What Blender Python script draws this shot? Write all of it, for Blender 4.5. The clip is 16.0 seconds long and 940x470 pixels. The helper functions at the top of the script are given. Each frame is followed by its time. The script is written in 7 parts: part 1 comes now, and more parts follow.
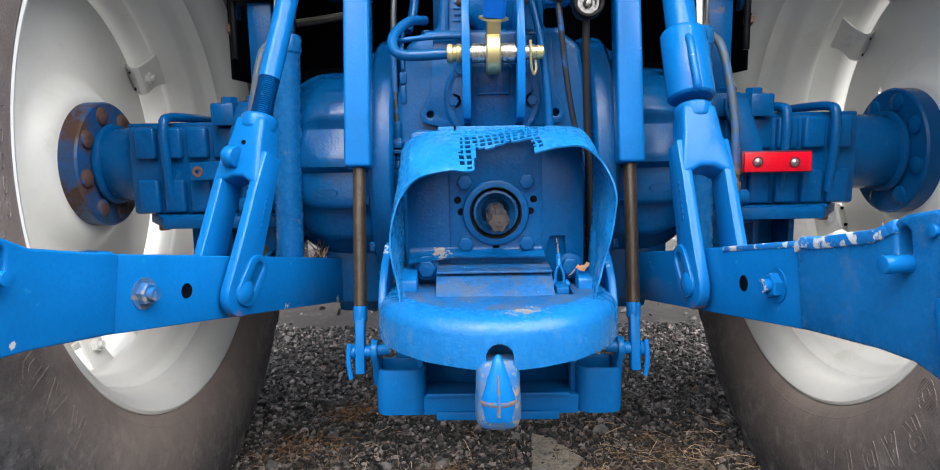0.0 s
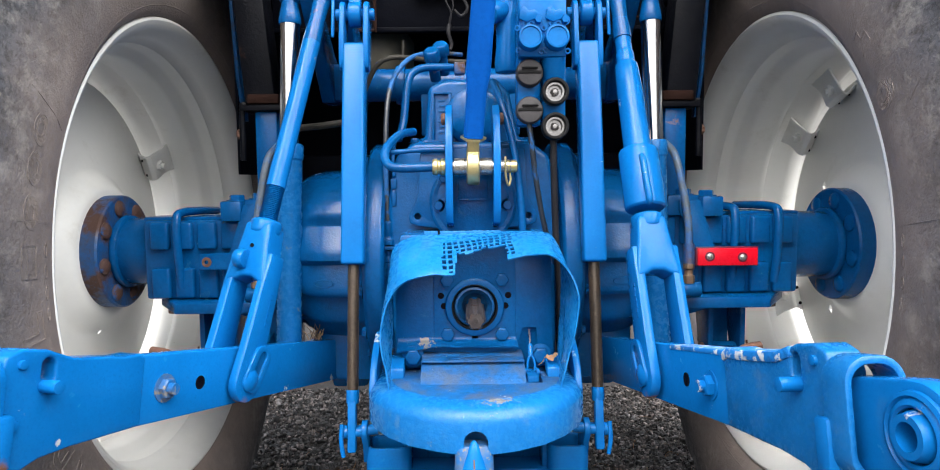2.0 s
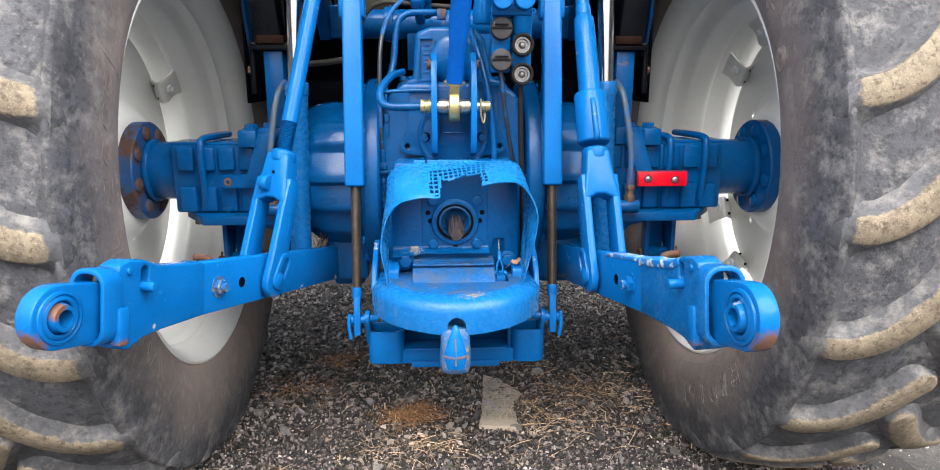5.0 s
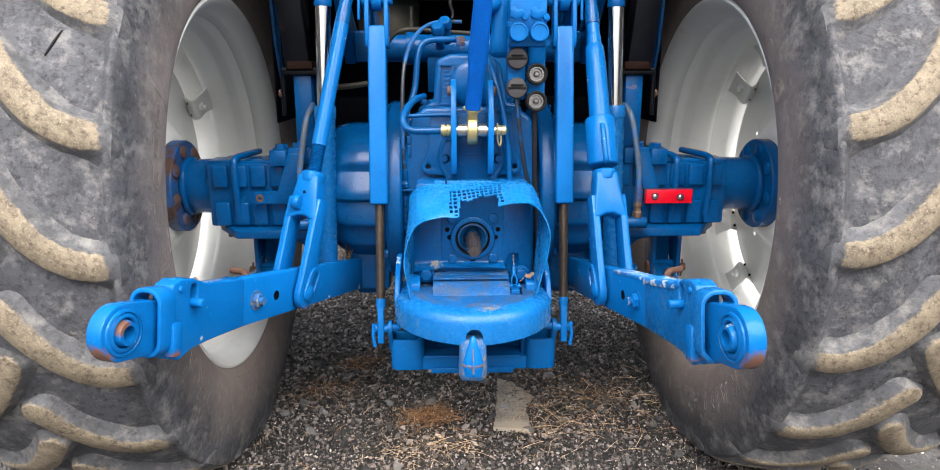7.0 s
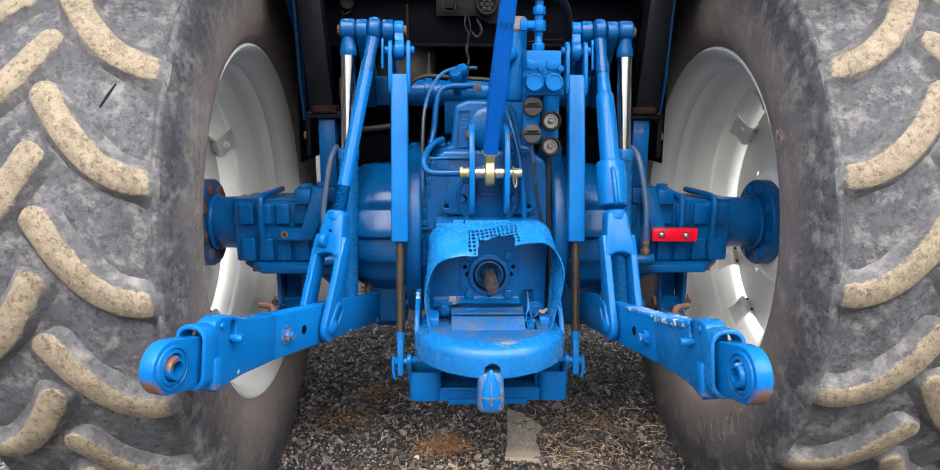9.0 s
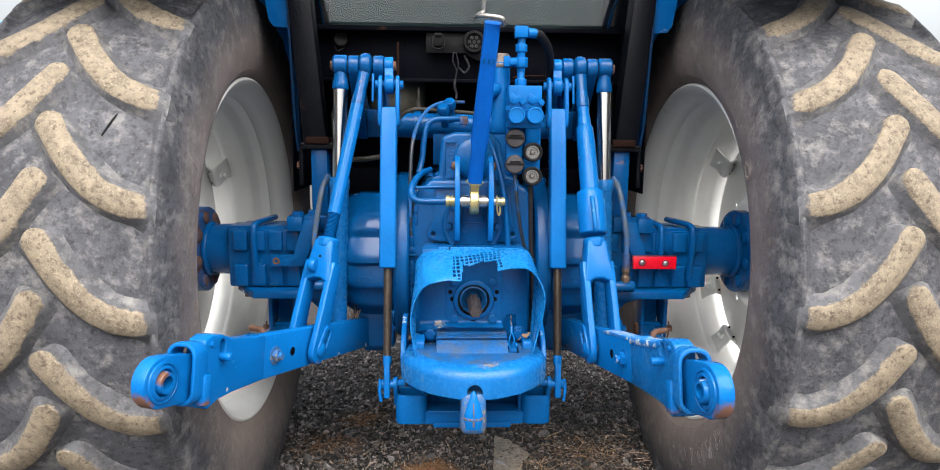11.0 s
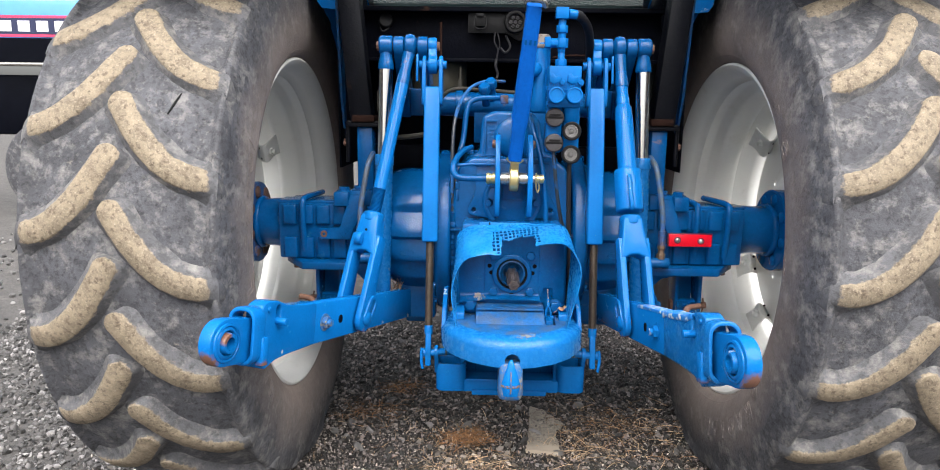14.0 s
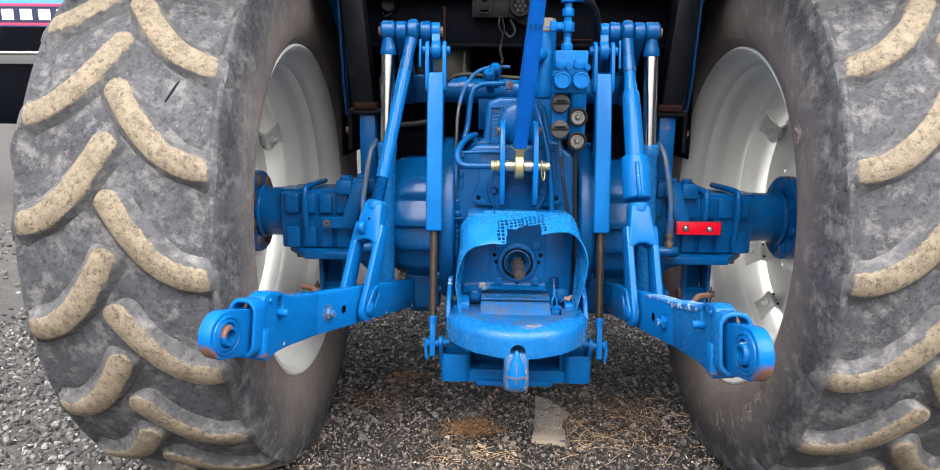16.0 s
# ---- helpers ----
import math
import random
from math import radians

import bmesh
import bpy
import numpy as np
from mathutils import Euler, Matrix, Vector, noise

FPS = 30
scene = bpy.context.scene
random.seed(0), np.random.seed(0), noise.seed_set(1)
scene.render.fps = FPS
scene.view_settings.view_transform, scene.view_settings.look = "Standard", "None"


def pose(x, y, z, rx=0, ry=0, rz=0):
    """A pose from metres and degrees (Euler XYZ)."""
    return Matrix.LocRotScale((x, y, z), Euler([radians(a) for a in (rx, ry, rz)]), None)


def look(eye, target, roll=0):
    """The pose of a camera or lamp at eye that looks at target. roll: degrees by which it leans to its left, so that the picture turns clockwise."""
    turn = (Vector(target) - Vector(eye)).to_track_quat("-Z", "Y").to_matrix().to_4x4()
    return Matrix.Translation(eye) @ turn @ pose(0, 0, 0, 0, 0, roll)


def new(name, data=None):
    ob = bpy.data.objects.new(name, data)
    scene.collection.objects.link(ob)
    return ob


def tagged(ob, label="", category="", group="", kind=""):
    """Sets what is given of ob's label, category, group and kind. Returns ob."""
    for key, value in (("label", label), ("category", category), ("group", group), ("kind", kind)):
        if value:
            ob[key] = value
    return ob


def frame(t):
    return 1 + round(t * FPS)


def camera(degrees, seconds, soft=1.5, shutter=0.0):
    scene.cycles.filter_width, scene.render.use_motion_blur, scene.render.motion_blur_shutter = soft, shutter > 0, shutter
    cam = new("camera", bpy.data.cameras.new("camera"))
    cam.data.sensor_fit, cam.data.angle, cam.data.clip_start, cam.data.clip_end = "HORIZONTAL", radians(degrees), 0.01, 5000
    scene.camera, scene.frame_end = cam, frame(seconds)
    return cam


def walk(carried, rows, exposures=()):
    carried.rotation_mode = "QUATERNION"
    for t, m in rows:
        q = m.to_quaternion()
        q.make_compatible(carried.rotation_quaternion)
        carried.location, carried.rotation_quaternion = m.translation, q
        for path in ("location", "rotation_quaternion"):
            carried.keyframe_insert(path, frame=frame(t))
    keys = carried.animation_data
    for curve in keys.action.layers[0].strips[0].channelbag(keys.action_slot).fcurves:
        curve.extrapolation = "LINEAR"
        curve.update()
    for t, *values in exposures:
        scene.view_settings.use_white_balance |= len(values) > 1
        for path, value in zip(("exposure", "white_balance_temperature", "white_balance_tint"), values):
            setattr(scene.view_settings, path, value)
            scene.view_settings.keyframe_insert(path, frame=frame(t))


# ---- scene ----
cam = camera(70.1, 16.0, soft=1.0)
PATH = [
    (0, (-0.034, -1.122, 0.845), (-0.052, 0.854, 0.542), -1.0),
    (0.5, (-0.028, -1.132, 0.852), (-0.043, 0.847, 0.567), -0.9),
    (1, (-0.023, -1.149, 0.862), (-0.032, 0.835, 0.609), -0.9),
    (1.5, (-0.021, -1.195, 0.892), (-0.02, 0.794, 0.682), -0.7),
    (2, (-0.017, -1.257, 0.952), (-0.002, 0.736, 0.787), -0.6),
    (2.5, (-0.022, -1.292, 0.984), (0.008, 0.704, 0.862), -0.4),
    (3, (-0.036, -1.305, 0.956), (0.001, 0.683, 0.734), -1.0),
    (3.5, (-0.042, -1.338, 0.979), (0.026, 0.635, 0.657), -1.0),
    (4, (-0.036, -1.4, 1.01), (0.072, 0.56, 0.625), -0.4),
    (6.3, (-0.051, -1.649, 1.096), (0.013, 0.284, 0.588), 0.2),
    (6.5, (-0.053, -1.646, 1.105), (0.008, 0.29, 0.609), 0.1),
    (7, (-0.055, -1.64, 1.123), (0.002, 0.301, 0.645), -0.0),
    (7.5, (-0.051, -1.642, 1.139), (0.004, 0.302, 0.674), 0.0),
    (8, (-0.061, -1.654, 1.155), (-0.003, 0.292, 0.699), 0.2),
    (8.5, (-0.1, -1.687, 1.154), (-0.04, 0.264, 0.716), 0.3),
    (9, (-0.106, -1.715, 1.171), (-0.044, 0.244, 0.769), 0.3),
    (9.5, (-0.083, -1.737, 1.19), (-0.019, 0.229, 0.83), 0.2),
    (9.7, (-0.078, -1.747, 1.193), (-0.013, 0.222, 0.849), 0.2),
    (11.8, (-0.074, -1.789, 1.146), (-0.019, 0.188, 0.849), 1.2),
    (12, (-0.079, -1.786, 1.173), (-0.034, 0.184, 0.833), 1.4),
    (12.5, (-0.09, -1.82, 1.16), (-0.069, 0.15, 0.813), 1.6),
    (13, (-0.089, -1.842, 1.168), (-0.093, 0.127, 0.815), 1.5),
    (13.5, (-0.089, -1.851, 1.17), (-0.112, 0.116, 0.809), 1.2),
    (14, (-0.086, -1.855, 1.168), (-0.123, 0.11, 0.8), 0.8),
    (14.5, (-0.082, -1.853, 1.169), (-0.13, 0.11, 0.792), 0.7),
    (15, (-0.081, -1.845, 1.167), (-0.135, 0.117, 0.782), 0.6),
    (15.5, (-0.084, -1.825, 1.168), (-0.137, 0.134, 0.772), 0.5),
    (16, (-0.084, -1.824, 1.166), (-0.137, 0.134, 0.761), 0.5),
]
walk(cam, [(t, look(eye, target, roll)) for t, eye, target, roll in PATH], exposures=((0.0, 1.52), (3.0, 1.60), (6.5, 1.53), (9.0, 1.44), (12.3, 1.42), (14.0, 1.48), (16.0, 1.50)))

# ---- world, sun, exposure ----
world = bpy.data.worlds.new("overcast_sky")
scene.world = world
world.use_nodes = True
wn = world.node_tree.nodes
sky = wn.new("ShaderNodeTexSky")
sky.sky_type = "NISHITA"
sky.sun_disc = False
sky.sun_elevation = radians(52)
sky.sun_rotation = radians(200)
sky.dust_density = 4.0
sky.air_density = 1.0
grey = wn.new("ShaderNodeHueSaturation")
grey.inputs["Saturation"].default_value = 0.25
world.node_tree.links.new(sky.outputs[0], grey.inputs["Color"])
# an overcast sky is about three times as bright overhead as at the horizon
aim = wn.new("ShaderNodeTexCoord")
axis = wn.new("ShaderNodeSeparateXYZ")
world.node_tree.links.new(aim.outputs["Generated"], axis.inputs[0])
cloud = wn.new("ShaderNodeMapRange")
cloud.inputs["From Min"].default_value = 0.0
cloud.inputs["From Max"].default_value = 1.0
cloud.inputs["To Min"].default_value = 0.5
cloud.inputs["To Max"].default_value = 1.9
world.node_tree.links.new(axis.outputs["Z"], cloud.inputs["Value"])
shade = wn.new("ShaderNodeMix")
shade.data_type = "RGBA"
shade.blend_type = "MULTIPLY"
shade.inputs[0].default_value = 1.0
world.node_tree.links.new(grey.outputs[0], shade.inputs[6])
world.node_tree.links.new(cloud.outputs["Result"], shade.inputs[7])
world.node_tree.links.new(shade.outputs[2], wn["Background"].inputs["Color"])
wn["Background"].inputs["Strength"].default_value = 0.135
sun = new("sun", bpy.data.lights.new("sun", "SUN"))
sun.data.energy = 1.9
sun.data.angle = radians(50)
sun.data.color = (1.0, 0.97, 0.92)
sun.matrix_world = look((3.2, -2.8, 4.4), (0, 0, 0))

# ---- materials ----


def material(name, base, rough=0.5, metal=0.0, coat=0.0, vary=0.25, scale=6.0, bump=0.1, bump_scale=120.0, chips=None, chip_amount=0.0, chip_scale=9.0, dust=None, dust_amount=0.0, random_tint=0.0, gloss=0.5, fine=0.0, fine_scale=180.0, dents=1.0, chip_soft=0.025, shifted=False, tint_power=1.0):
    """Paint, metal, rubber or stone: grain and stains at two scales, chips of a second colour, and dust in patches."""
    m = bpy.data.materials.new(name)
    m.use_nodes = True
    nt = m.node_tree
    n, l = nt.nodes, nt.links
    bsdf = n["Principled BSDF"]
    tc = n.new("ShaderNodeTexCoord")
    where = tc.outputs["Object"]
    if shifted:
        # every copy takes its own part of the pattern
        info = n.new("ShaderNodeObjectInfo")
        far = n.new("ShaderNodeMath")
        far.operation = "MULTIPLY"
        far.inputs[1].default_value = 40.0
        l.new(info.outputs["Random"], far.inputs[0])
        move = n.new("ShaderNodeVectorMath")
        move.operation = "ADD"
        l.new(where, move.inputs[0])
        l.new(far.outputs[0], move.inputs[1])
        where = move.outputs[0]

    def noise_at(s, detail, rough_n=0.6):
        t = n.new("ShaderNodeTexNoise")
        t.inputs["Scale"].default_value = s
        t.inputs["Detail"].default_value = detail
        t.inputs["Roughness"].default_value = rough_n
        l.new(where, t.inputs["Vector"])
        return t

    def ramp(src, a, b):
        r = n.new("ShaderNodeMapRange")
        r.inputs["From Min"].default_value = a
        r.inputs["From Max"].default_value = b
        l.new(src, r.inputs["Value"])
        return r.outputs["Result"]

    def mix(fac, a, b, kind="MIX"):
        x = n.new("ShaderNodeMix")
        x.data_type = "RGBA"
        x.blend_type = kind
        for key, v in ((0, fac), (6, a), (7, b)):
            if hasattr(v, "is_linked"):
                l.new(v, x.inputs[key])
            elif key == 0:
                x.inputs[0].default_value = v
            else:
                x.inputs[key].default_value = (*v, 1)
        return x.outputs[2]

    big, small = noise_at(scale, 4), noise_at(scale * 9, 5, 0.7)
    low = tuple(c * (1 - vary) for c in base)
    high = tuple(min(1, c * (1 + vary)) for c in base)
    col = mix(ramp(big.outputs["Fac"], 0.3, 0.7), low, high)
    col = mix(ramp(small.outputs["Fac"], 0.35, 0.7), col, tuple(min(1, c * (1 + 0.4 * vary)) for c in base))
    if fine:
        speck = noise_at(fine_scale, 6, 0.75)
        col = mix(ramp(speck.outputs["Fac"], 0.34, 0.52), tuple(c * (1 - fine) for c in base), col)
        streak = noise_at(fine_scale * 0.35, 5, 0.7)
        col = mix(ramp(streak.outputs["Fac"], 0.58, 0.70), col, tuple(min(1, c * (1 + fine)) for c in base))
    rgh = ramp(small.outputs["Fac"], 0.2, 0.8)
    rr = n.new("ShaderNodeMapRange")
    rr.inputs["To Min"].default_value = max(0.02, rough - 0.1)
    rr.inputs["To Max"].default_value = min(1, rough + 0.12)
    l.new(rgh, rr.inputs["Value"])
    rough_out = rr.outputs["Result"]
    if random_tint:
        info = n.new("ShaderNodeNewGeometry")
        rnd = n.new("ShaderNodeMapRange")
        rnd.inputs["To Min"].default_value = 1 - random_tint
        rnd.inputs["To Max"].default_value = 1 + random_tint * tint_power
        few = n.new("ShaderNodeMath")
        few.operation = "POWER"
        few.inputs[1].default_value = tint_power
        l.new(info.outputs["Random Per Island"], few.inputs[0])
        l.new(few.outputs[0], rnd.inputs["Value"])
        hsv = n.new("ShaderNodeHueSaturation")
        l.new(rnd.outputs["Result"], hsv.inputs["Value"])
        l.new(col, hsv.inputs["Color"])
        col = hsv.outputs["Color"]
    if dust:
        d = noise_at(scale * 2.3, 7, 0.72)
        f = ramp(d.outputs["Fac"], 0.62 - 0.3 * dust_amount, 0.80 - 0.2 * dust_amount)
        col = mix(f, col, dust)
        k = n.new("ShaderNodeMath")
        k.operation = "MAXIMUM"
        s = n.new("ShaderNodeMath")
        s.operation = "MULTIPLY"
        s.inputs[1].default_value = 0.75
        l.new(f, s.inputs[0])
        l.new(rough_out, k.inputs[0])
        l.new(s.outputs[0], k.inputs[1])
        rough_out = k.outputs[0]
    if chips:
        c = noise_at(chip_scale, 9, 0.68)
        f = ramp(c.outputs["Fac"], 0.66 - 0.3 * chip_amount, 0.66 + chip_soft - 0.3 * chip_amount)
        col = mix(f, col, chips)
        k = n.new("ShaderNodeMath")
        k.operation = "MAXIMUM"
        s = n.new("ShaderNodeMath")
        s.operation = "MULTIPLY"
        s.inputs[1].default_value = 0.8
        l.new(f, s.inputs[0])
        l.new(rough_out, k.inputs[0])
        l.new(s.outputs[0], k.inputs[1])
        rough_out = k.outputs[0]
    l.new(col, bsdf.inputs["Base Color"])
    l.new(rough_out, bsdf.inputs["Roughness"])
    bsdf.inputs["Metallic"].default_value = metal
    bsdf.inputs["Coat Weight"].default_value = coat
    bsdf.inputs["Coat Roughness"].default_value = 0.12
    bsdf.inputs["Specular IOR Level"].default_value = gloss
    if bump:
        b1 = noise_at(bump_scale, 3)
        b2 = noise_at(bump_scale / 7, 3)
        add = n.new("ShaderNodeMath")
        add.operation = "ADD"
        l.new(b1.outputs["Fac"], add.inputs[0])
        low_b = n.new("ShaderNodeMath")
        low_b.operation = "MULTIPLY"
        low_b.inputs[1].default_value = dents
        l.new(b2.outputs["Fac"], low_b.inputs[0])
        l.new(low_b.outputs[0], add.inputs[1])
        bp = n.new("ShaderNodeBump")
        bp.inputs["Strength"].default_value = bump
        bp.inputs["Distance"].default_value = 0.004
        l.new(add.outputs[0], bp.inputs["Height"])
        l.new(bp.outputs["Normal"], bsdf.inputs["Normal"])
    return m


RUST = (0.090, 0.042, 0.026)
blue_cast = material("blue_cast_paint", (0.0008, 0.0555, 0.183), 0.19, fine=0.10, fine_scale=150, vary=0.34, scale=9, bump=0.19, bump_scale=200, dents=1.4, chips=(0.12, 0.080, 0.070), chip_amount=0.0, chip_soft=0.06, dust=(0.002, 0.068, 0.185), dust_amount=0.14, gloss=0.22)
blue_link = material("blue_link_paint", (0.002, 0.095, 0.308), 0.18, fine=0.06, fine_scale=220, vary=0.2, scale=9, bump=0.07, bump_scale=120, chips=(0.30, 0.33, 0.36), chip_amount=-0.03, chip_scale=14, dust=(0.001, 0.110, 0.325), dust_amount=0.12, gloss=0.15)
blue_worn = material("blue_worn_paint", (0.004, 0.095, 0.288), 0.26, fine=0.10, fine_scale=160, vary=0.22, scale=9, bump=0.20, bump_scale=130, chips=(0.15, 0.145, 0.14), chip_amount=0.02, chip_scale=34, chip_soft=0.05, dust=(0.045, 0.125, 0.25), dust_amount=0.18, gloss=0.24)
blue_strap = material("blue_strap_paint", (0.001, 0.074, 0.345), 0.42, vary=0.2, scale=14, bump=0.08, fine=0.1, fine_scale=90, gloss=0.12)
# paler blue base and patches stand for sky sheen as well as dust
blue_sheet = material("blue_sheet_paint", (0.004, 0.110, 0.312), 0.27, fine=0.14, fine_scale=160, vary=0.22, scale=12, bump=0.10, bump_scale=60, chips=(0.30, 0.29, 0.28), chip_amount=-0.02, chip_scale=22, dust=(0.050, 0.155, 0.34), dust_amount=0.25, gloss=0.30)
blue_rust = material("rusted_blue_paint", (0.004, 0.060, 0.19), 0.42, vary=0.35, scale=11, bump=0.35, bump_scale=120, chips=(0.058, 0.027, 0.019), chip_amount=0.60, chip_scale=11, chip_soft=0.10, dust=(0.030, 0.032, 0.050), dust_amount=0.55)
bolt_rust = material("rust_through_blue_paint", (0.052, 0.025, 0.019), 0.7, vary=0.5, scale=40, bump=0.35, bump_scale=200, chips=(0.004, 0.060, 0.19), chip_amount=0.38, chip_scale=30, chip_soft=0.08)
rust = material("rusty_steel", RUST, 0.78, vary=0.45, scale=30, bump=0.4, bump_scale=200)
worn_hook = material("hook_paint_worn_to_steel", (0.006, 0.080, 0.24), 0.34, vary=0.3, scale=14, bump=0.3, bump_scale=120, chips=(0.15, 0.14, 0.13), chip_amount=0.36, chip_scale=40, dust=(0.075, 0.105, 0.15), dust_amount=0.7, gloss=0.3)
worn_rust = material("thin_rust_on_paint", (0.095, 0.066, 0.050), 0.7, vary=0.5, scale=60, bump=0.3, chips=(0.01, 0.09, 0.26), chip_amount=0.46, chip_scale=120)
dark_rust = material("dark_rusty_steel", (0.016, 0.007, 0.005), 0.8, gloss=0.08, vary=0.4, scale=30, bump=0.3)
rod_steel = material("oily_brown_rod", (0.050, 0.037, 0.026), 0.34, metal=0.5, vary=0.5, scale=20, bump=0.1, fine=0.4, fine_scale=90, chips=(0.20, 0.17, 0.13), chip_amount=0.02, chip_scale=35, chip_soft=0.08)
shaft_steel = material("worn_steel_shaft", (0.030, 0.026, 0.027), 0.42, metal=0.3, vary=0.5, scale=40, bump=0.2, chips=(0.050, 0.030, 0.023), chip_amount=0.3, chip_scale=30, chip_soft=0.08, gloss=0.4)
chrome = material("chrome_rod", (0.60, 0.59, 0.57), 0.13, metal=1.0, vary=0.06, scale=20, bump=0.0)
gold = material("yellow_zinc", (0.46, 0.385, 0.19), 0.32, metal=0.8, vary=0.3, scale=40, bump=0.06)
core_steel = material("dull_coupler_steel", (0.26, 0.25, 0.245), 0.26, metal=0.9, vary=0.2, scale=60)
zinc = material("bright_zinc", (0.36, 0.345, 0.315), 0.28, metal=0.9, vary=0.15, scale=40, bump=0.05)
union_brown = material("brown_union_nut", (0.13, 0.085, 0.055), 0.42, metal=0.55, vary=0.4, scale=40, bump=0.2)
bronze = material("dull_brown_cap", (0.125, 0.108, 0.092), 0.5, metal=0.35, vary=0.45, scale=40, bump=0.25, chips=(0.075, 0.045, 0.030), chip_amount=0.25, chip_scale=60, chip_soft=0.08)
rim_paint = material("off_white_rim_paint", (0.67, 0.67, 0.645), 0.36, coat=0.15, vary=0.06, scale=3, bump=0.04, bump_scale=60, chips=(0.09, 0.075, 0.06), chip_amount=-0.13, chip_scale=16, dust=(0.54, 0.525, 0.48), dust_amount=0.12)
rubber = material("weathered_rubber", (0.050, 0.0505, 0.057), 0.72, gloss=0.3, vary=0.6, scale=9, bump=0.50, bump_scale=190, dents=0.5, dust=(0.185, 0.178, 0.170), dust_amount=0.38, fine=0.6, fine_scale=70, chips=(0.195, 0.175, 0.148), chip_amount=0.10, chip_scale=55, chip_soft=0.13)
lug_rubber = material("lug_rubber", (0.066, 0.066, 0.071), 0.72, gloss=0.3, vary=0.55, scale=9, bump=0.45, bump_scale=220, dents=0.5, dust=(0.19, 0.18, 0.17), dust_amount=0.42, fine=0.4, fine_scale=60, shifted=True)

def muddy(base):
    """Rubber with dried, gritty mud where the mesh says that it lies, with a frayed edge."""
    m = base.copy()
    m.name = "mud_dried_on_lug"
    n, l = m.node_tree.nodes, m.node_tree.links
    bsdf = n["Principled BSDF"]
    under = bsdf.inputs["Base Color"].links[0].from_socket
    where = [k for k in l if k.to_node.type == "TEX_NOISE"][0].from_socket

    def grain(scale, detail):
        t = n.new("ShaderNodeTexNoise")
        t.inputs["Scale"].default_value = scale
        t.inputs["Detail"].default_value = detail
        t.inputs["Roughness"].default_value = 0.72
        l.new(where, t.inputs["Vector"])
        return t.outputs["Fac"]

    def ranged(src, a, b):
        r = n.new("ShaderNodeMapRange")
        r.inputs["From Min"].default_value = a
        r.inputs["From Max"].default_value = b
        l.new(src, r.inputs["Value"])
        return r.outputs["Result"]

    def blend(fac, a, b):
        x = n.new("ShaderNodeMix")
        x.data_type = "RGBA"
        l.new(fac, x.inputs[0])
        for key, v in ((6, a), (7, b)):
            if hasattr(v, "is_linked"):
                l.new(v, x.inputs[key])
            else:
                x.inputs[key].default_value = (*v, 1)
        return x.outputs[2]

    mud = blend(ranged(grain(34, 8), 0.36, 0.64), (0.120, 0.096, 0.068), (0.226, 0.183, 0.130))
    mud = blend(ranged(grain(230, 4), 0.54, 0.74), mud, (0.33, 0.28, 0.21))
    mud = blend(ranged(grain(85, 9), 0.52, 0.64), mud, (0.078, 0.060, 0.043))
    lies = n.new("ShaderNodeAttribute")
    lies.attribute_name = "mud"
    fray = n.new("ShaderNodeMath")
    fray.operation = "MULTIPLY_ADD"
    fray.inputs[1].default_value = 1.5
    l.new(grain(48, 7), fray.inputs[0])
    l.new(lies.outputs["Fac"], fray.inputs[2])
    l.new(blend(ranged(fray.outputs[0], 1.16, 1.38), under, mud), bsdf.inputs["Base Color"])
    return m


lug_mud = muddy(lug_rubber)
black_plastic = material("black_plastic", (0.007, 0.007, 0.0075), 0.5, gloss=0.10, vary=0.3, scale=30, bump=0.1)
grey_plastic = material("dusty_grey_cap", (0.034, 0.032, 0.034), 0.6, gloss=0.25, vary=0.3, scale=30, bump=0.15)
hose_black = material("black_hose", (0.009, 0.009, 0.011), 0.5, gloss=0.15, vary=0.3, scale=40, bump=0.15)
hose_worn = material("half_bare_hose", (0.055, 0.075, 0.095), 0.55, vary=0.4, scale=20, bump=0.2, chips=(0.11, 0.065, 0.04), chip_amount=0.25, chip_scale=22, chip_soft=0.10, dust=(0.004, 0.085, 0.27), dust_amount=0.55)
# grease on the oil seal; the same dark blue shades the mudguard edge
greasy_shaded_blue = material("greasy_and_shaded_blue_paint", (0.002, 0.046, 0.140), 0.3, vary=0.4, scale=30, bump=0.15, dust=(0.012, 0.013, 0.015), dust_amount=0.4, gloss=0.3)
cable_paint = material("half_painted_cable", (0.012, 0.016, 0.022), 0.4, vary=0.3, scale=30, bump=0.05, chips=(0.001, 0.07, 0.22), chip_amount=0.52, chip_scale=7)
# black frame paint, near black to carry the shade under the cab too
cab_dark = material("black_cab_frame_and_shade", (0.0018, 0.0022, 0.0042), 0.5, gloss=0.035, vary=0.5, scale=7, bump=0.2, chips=(0.026, 0.014, 0.011), chip_amount=-0.02, chip_scale=8, chip_soft=0.05, dust=(0.0036, 0.0040, 0.0062), dust_amount=0.25)
post_dark = material("worn_black_post_paint", (0.0024, 0.0028, 0.0045), 0.42, gloss=0.08, vary=0.4, scale=12, bump=0.25, chips=(0.034, 0.018, 0.013), chip_amount=0.0, chip_scale=9, chip_soft=0.06, dust=(0.0062, 0.0062, 0.0075), dust_amount=0.3)
pipe_dull = material("dull_grey_pipe", (0.030, 0.028, 0.024), 0.55, gloss=0.15, vary=0.3, scale=20)
# dark teal that stands for the dimness inside the cab
teal_dark = material("dim_cab_shade", (0.010, 0.022, 0.024), 0.6, gloss=0.1, vary=0.5, scale=4)
